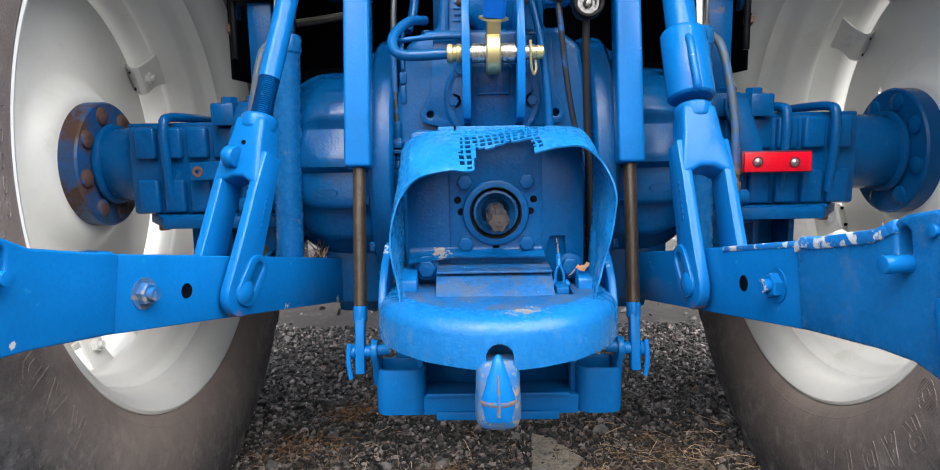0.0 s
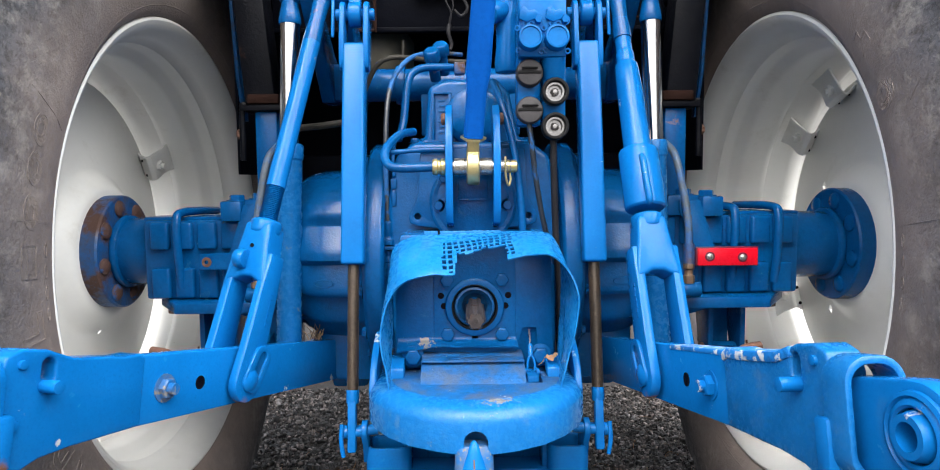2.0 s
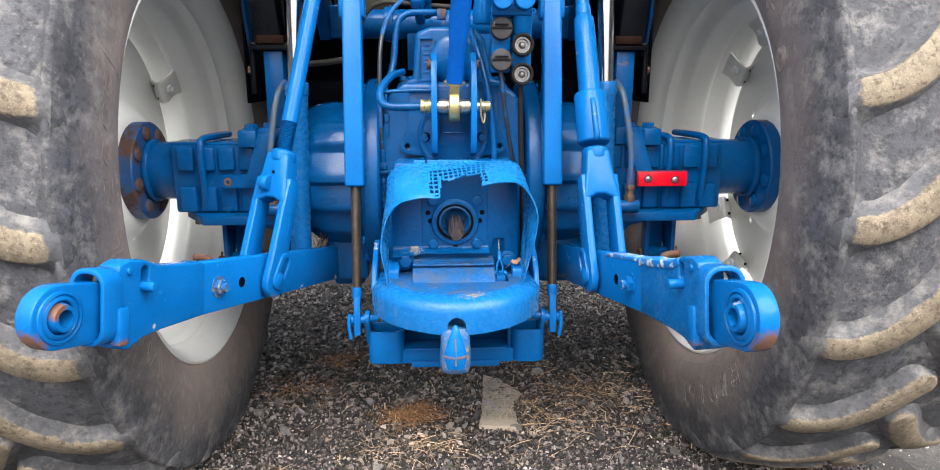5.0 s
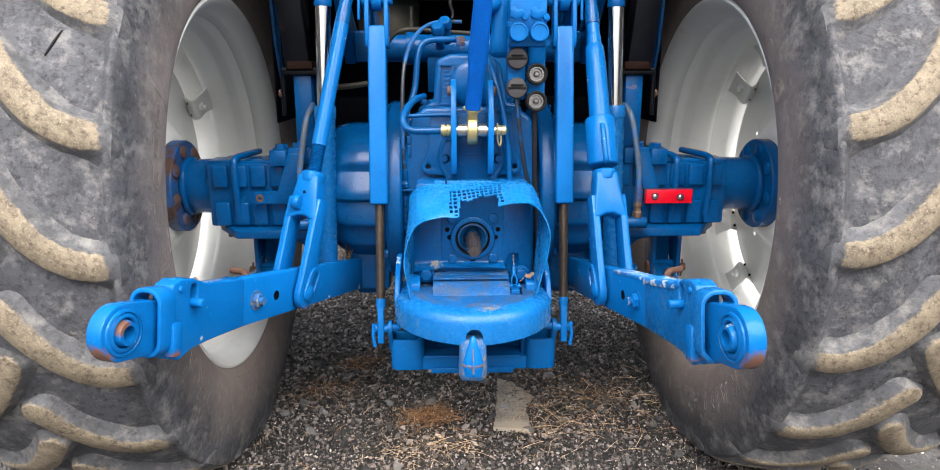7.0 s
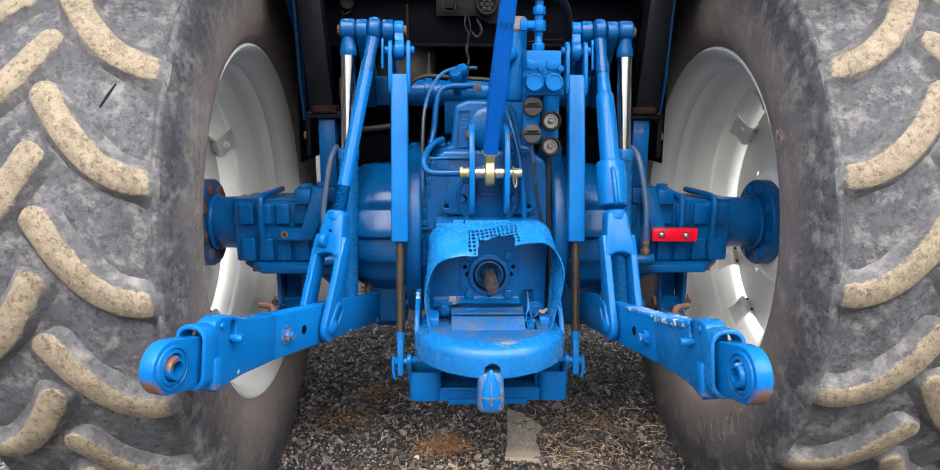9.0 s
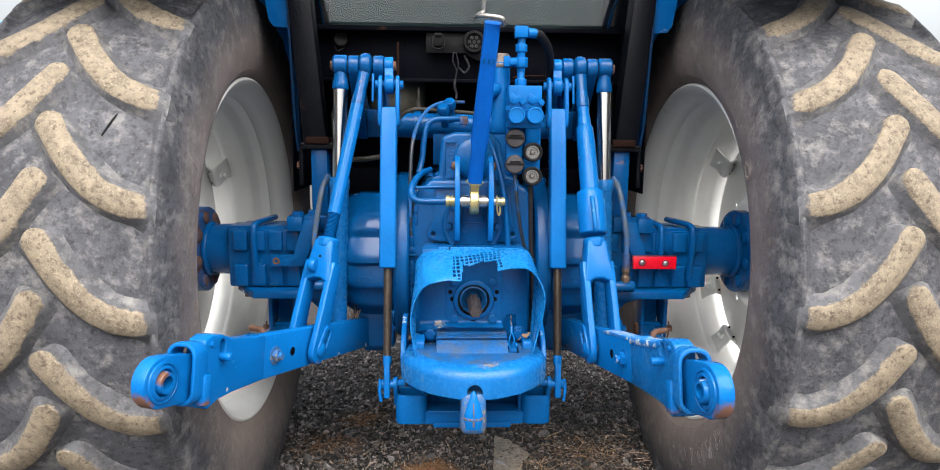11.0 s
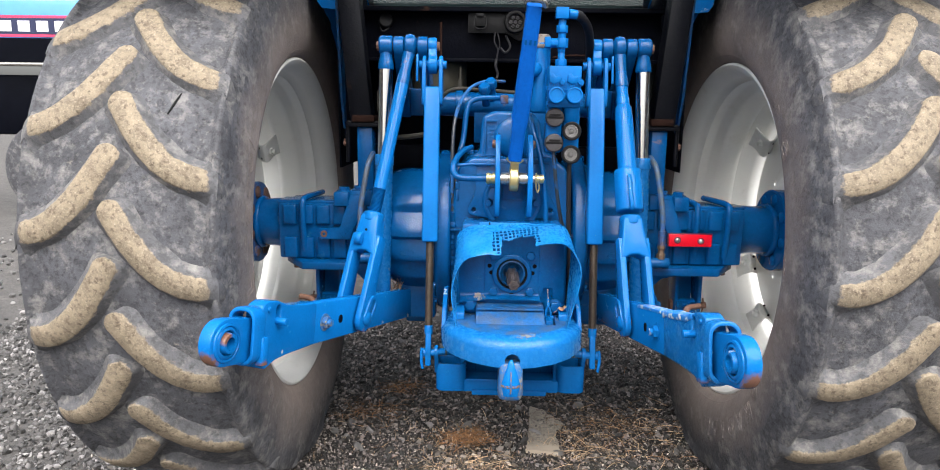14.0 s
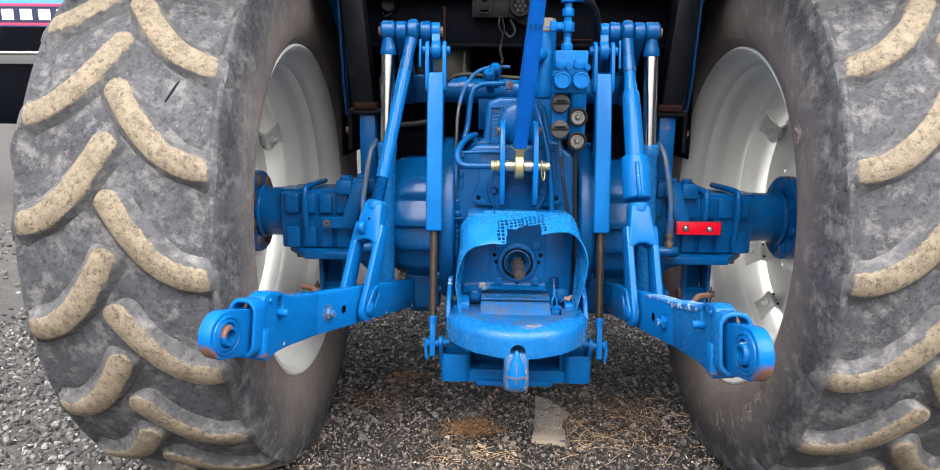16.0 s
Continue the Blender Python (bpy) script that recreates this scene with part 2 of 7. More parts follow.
tank_tan = material("dull_tan_plastic", (0.062, 0.057, 0.042), 0.55, gloss=0.2, vary=0.25, scale=20, dust=(0.06, 0.055, 0.045), dust_amount=0.3)
blue_dirty = material("dirty_blue_paint", (0.002, 0.064, 0.205), 0.5, vary=0.3, scale=10, bump=0.35, bump_scale=120, chips=(0.40, 0.40, 0.39), chip_amount=0.03, chip_scale=45, fine=0.35, fine_scale=120, dust=(0.042, 0.064, 0.105), dust_amount=0.6, gloss=0.25)
scuffed = material("paint_scuffed_to_primer", (0.004, 0.12, 0.38), 0.55, vary=0.3, scale=12, bump=0.4, bump_scale=120, chips=(0.40, 0.43, 0.47), chip_amount=0.42, chip_scale=55, gloss=0.25)
red_reflector = material("red_reflector", (0.56, 0.0015, 0.014), 0.28, coat=0.15, vary=0.12, scale=60, bump=0.15, bump_scale=420, gloss=0.3)
dark_red = material("dark_red_edge", (0.10, 0.006, 0.02), 0.45, vary=0.2, scale=40)
pale_blue = material("pale_blue_bonnet", (0.05, 0.20, 0.48), 0.35, vary=0.1)
navy = material("navy_band", (0.010, 0.014, 0.05), 0.4, vary=0.1)
decal_white = material("white_decal", (0.72, 0.72, 0.72), 0.5, vary=0.05)
decal_red = material("magenta_red_stripe", (0.45, 0.03, 0.09), 0.5, vary=0.08)
# dark gravel, its colour lowered for the shade the tractor casts
tractor_shade_gravel = material("gravel_ground_in_tractor_shade", (0.028, 0.0245, 0.0235), 0.92, vary=0.5, scale=5, bump=1.0, bump_scale=95, dust=(0.105, 0.086, 0.070), dust_amount=0.28)
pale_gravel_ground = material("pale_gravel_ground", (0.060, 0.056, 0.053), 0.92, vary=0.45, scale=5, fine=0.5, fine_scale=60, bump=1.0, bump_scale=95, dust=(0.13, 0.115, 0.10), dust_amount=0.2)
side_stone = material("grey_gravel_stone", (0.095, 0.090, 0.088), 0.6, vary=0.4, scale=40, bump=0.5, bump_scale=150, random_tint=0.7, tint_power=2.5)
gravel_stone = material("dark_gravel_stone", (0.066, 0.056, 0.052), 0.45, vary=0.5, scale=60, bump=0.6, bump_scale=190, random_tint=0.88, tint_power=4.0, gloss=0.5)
pale_stone = material("pale_pebble", (0.29, 0.255, 0.225), 0.8, vary=0.25, scale=40, bump=0.3, random_tint=0.6, tint_power=2.0)
slab_stone = material("weathered_slab", (0.30, 0.262, 0.215), 0.9, fine=0.5, fine_scale=90, vary=0.5, scale=14, bump=0.7, bump_scale=120, chips=(0.085, 0.075, 0.066), chip_amount=0.30, chip_scale=30, chip_soft=0.10)
straw_mat = material("dry_straw", (0.38, 0.265, 0.165), 0.8, vary=0.3, scale=30, bump=0.0, random_tint=0.85)
needle_mat = material("brown_dead_grass", (0.24, 0.125, 0.055), 0.85, vary=0.3, scale=30, bump=0.0, random_tint=0.5)
leaf_mat = material("dry_oak_leaf", (0.17, 0.098, 0.052), 0.7, vary=0.3, scale=60, bump=0.3)

glass = bpy.data.materials.new("cab_glass")
glass.use_nodes = True
gb = glass.node_tree.nodes["Principled BSDF"]
gb.inputs["Base Color"].default_value = (0.85, 0.92, 0.9, 1)
gb.inputs["Roughness"].default_value = 0.03
gb.inputs["Transmission Weight"].default_value = 1.0
gb.inputs["IOR"].default_value = 1.45
gb.inputs["Specular IOR Level"].default_value = 0.25



def worn_tip(name, tip, reach, below=(0.13, 0.065, 0.045), paint_mat=None, sharp=1.0, grain_scale=26, spread=2.2):
    """Paint that is rubbed down to rust or primer round one point of the part."""
    m = (paint_mat or blue_link).copy()
    m.name = name
    n, l = m.node_tree.nodes, m.node_tree.links
    bsdf = n["Principled BSDF"]
    paint = bsdf.inputs["Base Color"].links[0].from_socket
    tc = n.new("ShaderNodeTexCoord")
    far = n.new("ShaderNodeVectorMath")
    far.operation = "DISTANCE"
    far.inputs[1].default_value = tip
    l.new(tc.outputs["Object"], far.inputs[0])
    grain = n.new("ShaderNodeTexNoise")
    grain.inputs["Scale"].default_value = grain_scale
    grain.inputs["Detail"].default_value = 8
    grain.inputs["Roughness"].default_value = 0.7
    l.new(tc.outputs["Object"], grain.inputs["Vector"])
    wob = n.new("ShaderNodeMath")
    wob.operation = "MULTIPLY_ADD"
    wob.inputs[1].default_value = reach * spread
    l.new(grain.outputs["Fac"], wob.inputs[0])
    l.new(far.outputs["Value"], wob.inputs[2])
    edge = n.new("ShaderNodeMapRange")
    edge.inputs["From Min"].default_value = reach * (0.9 + spread / 2 + 0.25 * sharp)
    edge.inputs["From Max"].default_value = reach * (0.9 + spread / 2 - 0.25 * sharp)
    l.new(wob.outputs[0], edge.inputs["Value"])
    x = n.new("ShaderNodeMix")
    x.data_type = "RGBA"
    x.inputs[7].default_value = (*below, 1)
    l.new(edge.outputs["Result"], x.inputs[0])
    l.new(paint, x.inputs[6])
    l.new(x.outputs[2], bsdf.inputs["Base Color"])
    return m


# ---- shape helpers ----
X, Y, Z = Vector((1, 0, 0)), Vector((0, 1, 0)), Vector((0, 0, 1))


def along(o, d, up=None):
    """A frame at o whose z axis points along d, and whose x axis is as near as can be to up."""
    d = Vector(d).normalized()
    if up is None:
        return Matrix.Translation(o) @ Z.rotation_difference(d).to_matrix().to_4x4()
    x = Vector(up) - d * Vector(up).dot(d)
    x.normalize()
    y = d.cross(x)
    return Matrix.Translation(o) @ Matrix((x, y, d)).transposed().to_4x4()


def lathe(bm, prof, o, d, seg=28, closed=False):
    """A turned body: prof holds (radius, height) along d from o. closed: the profile is a ring."""
    m = along(o, d)
    rings = []
    for r, h in prof:
        if r < 1e-5:
            rings.append([bm.verts.new(m @ Vector((0, 0, h)))])
        else:
            rings.append([bm.verts.new(m @ Vector((r * math.cos(a * math.tau / seg), r * math.sin(a * math.tau / seg), h))) for a in range(seg)])
    pairs = list(zip(rings, rings[1:])) + ([(rings[-1], rings[0])] if closed else [])
    for a, b in pairs:
        for k in range(seg):
            k2 = (k + 1) % seg
            if len(a) == 1 and len(b) == 1:
                continue
            if len(a) == 1:
                bm.faces.new((a[0], b[k2], b[k]))
            elif len(b) == 1:
                bm.faces.new((a[k], a[k2], b[0]))
            else:
                bm.faces.new((a[k], a[k2], b[k2], b[k]))


def rod(bm, p, q, r, seg=20, r2=None):
    """A closed round bar from p to q."""
    p, q = Vector(p), Vector(q)
    lathe(bm, [(0, 0), (r, 0), (r if r2 is None else r2, (q - p).length), (0, (q - p).length)], p, q - p, seg)


def curve_points(pts, n=6):
    """A smooth run through pts."""
    P = [Vector(p) for p in pts]
    P = [2 * P[0] - P[1]] + P + [2 * P[-1] - P[-2]]
    out = []
    for i in range(1, len(P) - 2):
        for k in range(n):
            t = k / n
            a, b, c, d = P[i - 1 : i + 3]
            out.append(0.5 * ((2 * b) + (c - a) * t + (2 * a - 5 * b + 4 * c - d) * t * t + (3 * b - a - 3 * c + d) * t**3))
    return out + [P[-2]]


def tube(bm, pts, r, seg=10, n=6, flat=None):
    """A bent bar or hose through pts."""
    pts = curve_points(pts, n) if n else [Vector(p) for p in pts]
    ring0, ref = None, None
    for i, p in enumerate(pts):
        t = (pts[min(i + 1, len(pts) - 1)] - pts[max(i - 1, 0)]).normalized()
        if ref is None:
            ref = (X if abs(t.x) < 0.8 else Y).cross(t).normalized()
        ref = (ref - t * ref.dot(t)).normalized()
        b = t.cross(ref)
        rr = r(i / (len(pts) - 1)) if callable(r) else r
        ring = [bm.verts.new(p + ref * rr * math.cos(a * math.tau / seg) + b * rr * (flat or 1) * math.sin(a * math.tau / seg)) for a in range(seg)]
        if ring0:
            for k in range(seg):
                bm.faces.new((ring0[k], ring0[(k + 1) % seg], ring[(k + 1) % seg], ring[k]))
        else:
            bm.faces.new(ring[::-1])
        ring0 = ring
    bm.faces.new(ring0)


def box(bm, c, size, m=None):
    """A box with its middle at c, in the frame m."""
    m = m or Matrix()
    v = [bm.verts.new(m @ (Vector(c) + Vector((sx * size[0], sy * size[1], sz * size[2])) / 2)) for sx in (-1, 1) for sy in (-1, 1) for sz in (-1, 1)]
    for f in ((0, 1, 3, 2), (4, 6, 7, 5), (0, 4, 5, 1), (2, 3, 7, 6), (0, 2, 6, 4), (1, 5, 7, 3)):
        bm.faces.new([v[i] for i in f])


def plate(bm, outline, thick, m, holes=()):
    """A flat plate in the frame m: the outline and any holes lie in its xy plane, the thickness runs from -thick/2 to thick/2 along z."""
    def area(l):
        return sum(a[0] * b[1] - a[1] * b[0] for a, b in zip(l, l[1:] + l[:1]))
    loops = [outline if area(outline) > 0 else outline[::-1]] + [h if area(h) < 0 else h[::-1] for h in holes]
    made = []
    for side in (1, -1):
        vs = [[bm.verts.new((p[0], p[1], side * thick / 2)) for p in lp] for lp in loops]
        if len(loops) == 1:
            f = bm.faces.new(vs[0] if side > 0 else vs[0][::-1])
        else:
            es = [bm.edges.new((l[i], l[(i + 1) % len(l)])) for l in vs for i in range(len(l))]
            res = bmesh.ops.triangle_fill(bm, edges=es, use_beauty=True)
            for f in [g for g in res["geom"] if isinstance(g, bmesh.types.BMFace)]:
                f.normal_update()
                if f.normal.z * side < 0:
                    f.normal_flip()
        made.append(vs)
    for a, b in zip(*made):
        for i in range(len(a)):
            j = (i + 1) % len(a)
            bm.faces.new((b[i], b[j], a[j], a[i]))
    for side in made:
        for l in side:
            for v in l:
                v.co = m @ v.co


def circle(x, y, r, n=20):
    return [(x + r * math.cos(a * math.tau / n), y + r * math.sin(a * math.tau / n)) for a in range(n)]


def rounded(w, h, r, n=5, x=0.0, y=0.0):
    out = []
    for cx, cy, a0 in ((1, 1, 0), (-1, 1, 90), (-1, -1, 180), (1, -1, 270)):
        for k in range(n + 1):
            a = radians(a0 + 90 * k / n)
            out.append((x + cx * (w / 2 - r) + r * math.cos(a), y + cy * (h / 2 - r) + r * math.sin(a)))
    return out


def slot_shape(x, y, r, length, angle=0.0, n=8):
    """A long hole: two half circles, length apart."""
    out = []
    for e in (1, -1):
        for k in range(n + 1):
            a = radians(-90 + 180 * k / n) + (0 if e > 0 else math.pi)
            px, py = e * length / 2 + r * math.cos(a), r * math.sin(a)
            out.append((x + px * math.cos(angle) - py * math.sin(angle), y + px * math.sin(angle) + py * math.cos(angle)))
    return out


def hex_bolt(bm, o, d, r=0.012, h=0.009, washer=True, end=0.0):
    """A hexagon head on a washer, with an optional threaded end."""
    d = Vector(d).normalized()
    o = Vector(o)
    if washer:
        lathe(bm, [(0, 0), (r * 1.35, 0), (r * 1.35, 0.002), (0, 0.002)], o, d, 20)
    lathe(bm, [(0, 0.001), (r, 0.001), (r, h * 0.85), (r * 0.86, h), (0, h)], o, d, 6)
    if end:
        lathe(bm, [(0, h), (r * 0.55, h), (r * 0.55, h + end), (0, h + end)], o, d, 14)


def bevel(bm, width, segments=2, limit=0.6):
    bmesh.ops.remove_doubles(bm, verts=bm.verts, dist=1e-5)
    bm.normal_update()
    edges = [e for e in bm.edges if len(e.link_faces) == 2 and e.calc_face_angle(0) > limit]
    if edges:
        bmesh.ops.bevel(bm, geom=edges, offset=width, segments=segments, profile=0.5, affect="EDGES", clamp_overlap=True)


def part(name, bm, mat, parent=None, label="", soft=0.0, smooth=38, segments=2):
    """Links a bmesh in world coordinates as one mesh, under parent where there is one. soft: width of the rounded edges."""
    if soft:
        bevel(bm, soft, segments)
    bmesh.ops.recalc_face_normals(bm, faces=bm.faces)
    me = bpy.data.meshes.new(name)
    bm.to_mesh(me)
    bm.free()
    for m in mat if isinstance(mat, (list, tuple)) else [mat]:
        me.materials.append(m)
    me.shade_smooth()
    me.set_sharp_from_angle(angle=radians(smooth))
    ob = new(name, me)
    if parent:
        ob.parent = parent
        w = parent.matrix_basis.copy() if not parent.parent else parent.parent.matrix_basis.copy() @ parent.matrix_parent_inverse @ parent.matrix_basis
        ob.matrix_parent_inverse = w.inverted()
    if label:
        ob["label"] = label
    return ob


def thing(name, at, label, category, group="", kind=""):
    """An Empty at a thing's base."""
    e = new(name)
    e.empty_display_size = 0.05
    e.matrix_basis = Matrix.Translation(at)
    return tagged(e, label, category, group, kind)


def B():
    return bmesh.new()


# ---- ground ----


def rise(x, y):
    """Height of the gravel bed."""
    return 0.010 * noise.noise(Vector((x * 2.1, y * 2.1, 0.3))) + 0.005 * noise.noise(Vector((x * 9, y * 9, 1.7))) - 0.004


def make_ground():
    bm = B()
    xs = [-400, -120, -40, -14, -6, -4] + [-3 + 0.06 * i for i in range(101)] + [4, 6, 14, 40, 120, 400]
    ys = [-400, -120, -40, -12, -5] + [-2.5 + 0.06 * i for i in range(101)] + [5, 8, 16, 40, 120, 400]
    grid = [[bm.verts.new((x, y, rise(x, y) if abs(x) < 3.5 and -3 < y < 4 else -0.004)) for x in xs] for y in ys]
    for a, b in zip(grid, grid[1:]):
        for i in range(len(xs) - 1):
            q = bm.faces.new((a[i], a[i + 1], b[i + 1], b[i]))
            c = q.calc_center_median()
            # shade coloured in under and behind the tractor; paler outside to bounce light
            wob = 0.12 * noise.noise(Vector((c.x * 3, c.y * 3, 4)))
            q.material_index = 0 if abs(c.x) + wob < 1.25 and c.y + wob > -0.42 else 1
    return tagged(part("ground", bm, [tractor_shade_gravel, pale_gravel_ground]), "dark gravel yard with dry grass and straw", "ground", kind="structure")


ground = make_ground()


def scatter_stones(name, count, low, high, area, mat, label, seed, flat=0.85):
    """Loose stones as one sheet of small worn lumps."""
    rnd = random.Random(seed)
    phi = (1 + 5**0.5) / 2
    ico = [Vector(v).normalized() for v in ((-1, phi, 0), (1, phi, 0), (-1, -phi, 0), (1, -phi, 0), (0, -1, phi), (0, 1, phi), (0, -1, -phi), (0, 1, -phi), (phi, 0, -1), (phi, 0, 1), (-phi, 0, -1), (-phi, 0, 1))]
    tri = ((0, 11, 5), (0, 5, 1), (0, 1, 7), (0, 7, 10), (0, 10, 11), (1, 5, 9), (5, 11, 4), (11, 10, 2), (10, 7, 6), (7, 1, 8), (3, 9, 4), (3, 4, 2), (3, 2, 6), (3, 6, 8), (3, 8, 9), (4, 9, 5), (2, 4, 11), (6, 2, 10), (8, 6, 7), (9, 8, 1))
    verts, faces = [], []
    for _ in range(count):
        x, y = rnd.uniform(area[0], area[1]), rnd.uniform(area[2], area[3])
        s = low + (high - low) * rnd.random() ** 2.2
        turn = Euler((rnd.uniform(0, 6.3), rnd.uniform(0, 6.3), rnd.uniform(0, 6.3))).to_matrix()
        sx, sy, sz = s * rnd.uniform(0.8, 1.3), s * rnd.uniform(0.7, 1.1), s * rnd.uniform(0.35, 0.75)
        z = rise(x, y) + s * 0.30
        k = len(verts)
        for v in ico:
            j = rnd.uniform(0.66, 1.24)
            p = turn @ Vector((v.x * sx * j, v.y * sy * j, v.z * sz * j))
            verts.append((x + p.x, y + p.y, z + p.z * flat))
        faces += [(k + a, k + b, k + c) for a, b, c in tri]
    me = bpy.data.meshes.new(name)
    me.from_pydata(verts, [], faces)
    me.materials.append(mat)
    return tagged(new(name, me), label, "gravel", kind="stuff")


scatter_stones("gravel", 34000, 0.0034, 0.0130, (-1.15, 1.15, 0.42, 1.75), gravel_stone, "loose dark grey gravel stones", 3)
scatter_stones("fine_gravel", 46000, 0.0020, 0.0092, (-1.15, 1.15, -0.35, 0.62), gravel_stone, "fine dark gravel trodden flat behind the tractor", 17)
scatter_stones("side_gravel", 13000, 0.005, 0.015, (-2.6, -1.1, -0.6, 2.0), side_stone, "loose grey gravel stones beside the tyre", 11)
scatter_stones("far_gravel", 8000, 0.009, 0.028, (-4.5, 4.5, -3.5, 6.5), side_stone, "loose dark grey gravel stones farther off", 4)
scatter_stones("pale_pebbles", 7000, 0.0013, 0.0065, (-1.4, 1.4, -0.35, 1.7), pale_stone, "pale pebbles among dark gravel", 5)


def scatter_straw(name, count, clumps, mat, label, seed, length):
    """Thin curved stalks lying on the gravel, thicker round the clumps."""
    rnd = random.Random(seed)
    verts, faces = [], []
    for _ in range(count):
        cx, cy, sp = rnd.choice(clumps)
        x, y = rnd.gauss(cx, sp), rnd.gauss(cy, sp * 0.8)
        a, bend = rnd.uniform(0, math.tau), rnd.choice((0.15, 0.4, 0.9)) * rnd.uniform(-1, 1)
        L, w = rnd.uniform(*length), 0.0003 + 0.0006 * rnd.random() ** 2
        z0, lift = rise(x, y) + 0.008, 0.016 * rnd.random() ** 2
        tilt = rnd.choice((0, 0, 0.010, 0.022)) * rnd.random()
        k, n = len(verts), 5
        px, py = x, y
        for i in range(n + 1):
            t = i / n
            ang = a + bend * (t - 0.5)
            px += math.cos(ang) * L / n
            py += math.sin(ang) * L / n
            nx, ny = -math.sin(ang) * w, math.cos(ang) * w
            z = z0 + lift * math.sin(math.pi * t) + tilt * t
            verts += [(px + nx, py + ny, z), (px - nx, py - ny, z), (px, py, z + w * 1.5)]
        for i in range(n):
            q = k + 3 * i
            for u, v in ((0, 1), (1, 2), (2, 0)):
                faces.append((q + u, q + v, q + 3 + v, q + 3 + u))
    me = bpy.data.meshes.new(name)
    me.from_pydata(verts, [], faces)
    me.materials.append(mat)
    return tagged(new(name, me), label, "straw", kind="stuff")


scatter_straw("straw", 520, [(-0.175, 0.17, 0.05), (-0.056, 0.20, 0.04), (0.36, 0.32, 0.11), (0.27, 0.33, 0.06), (0.40, 0.58, 0.10), (0.50, 0.46, 0.10), (0.45, 0.40, 0.2), (-0.25, 0.45, 0.35)], straw_mat, "dry straw stalks strewn over the gravel", 7, (0.025, 0.10))
scatter_straw("dead_grass", 900, [(-0.14, 0.385, 0.04), (-0.12, 0.39, 0.03), (-0.15, 0.36, 0.035), (-0.515, 0.575, 0.06), (-0.41, 0.82, 0.035), (0.42, 0.50, 0.12), (0.1, 0.8, 0.5)], needle_mat, "tufts of brown dead grass on the gravel", 8, (0.018, 0.075))
scatter_straw("chaff", 900, [(0.0, 0.3, 0.45), (0.3, 0.45, 0.25), (-0.3, 0.35, 0.25), (0.1, 0.15, 0.3)], straw_mat, "short bits of chaff strewn over the gravel", 23, (0.004, 0.018))
scatter_stones("pale_grit", 7500, 0.0014, 0.0055, (-0.75, 0.85, -0.3, 0.62), pale_stone, "pale grit trodden into the gravel", 13)
scatter_stones("pale_rocks", 14, 0.012, 0.022, (-0.30, 0.05, 0.20, 0.36), pale_stone, "larger pale stones among the straw", 9)


def make_slab():
    bm = B()
    out = [(0.078, 0.297), (0.190, 0.276), (0.196, 0.36), (0.190, 0.42), (0.228, 0.492), (0.205, 0.545), (0.165, 0.615), (0.114, 0.652), (0.104, 0.50)]
    plate(bm, out, 0.030, Matrix.Translation((0, 0, -0.003)))
    bmesh.ops.triangulate(bm, faces=bm.faces)
    bmesh.ops.subdivide_edges(bm, edges=bm.edges, cuts=3, use_grid_fill=True)
    for v in bm.verts:
        v.co += 0.006 * Vector((noise.noise(v.co * 23), noise.noise(v.co * 23 + X * 5), 0.6 * noise.noise(v.co * 30 + Y * 7)))
    tagged(part("stone_slab", bm, worn_tip("slab_broken_end", (0.137, 0.270, 0.006), 0.085, (0.46, 0.385, 0.30), slab_stone, 0.7, 24, 0.9), soft=0.0), "broken pale stone slab sunk in the gravel", "stone")


make_slab()

# ---- tractor: rear casting, axle, lift housing ----
tractor = thing("tractor", (0, 0.35, 0), "blue farm tractor seen from behind, freshly painted rear end", "tractor")


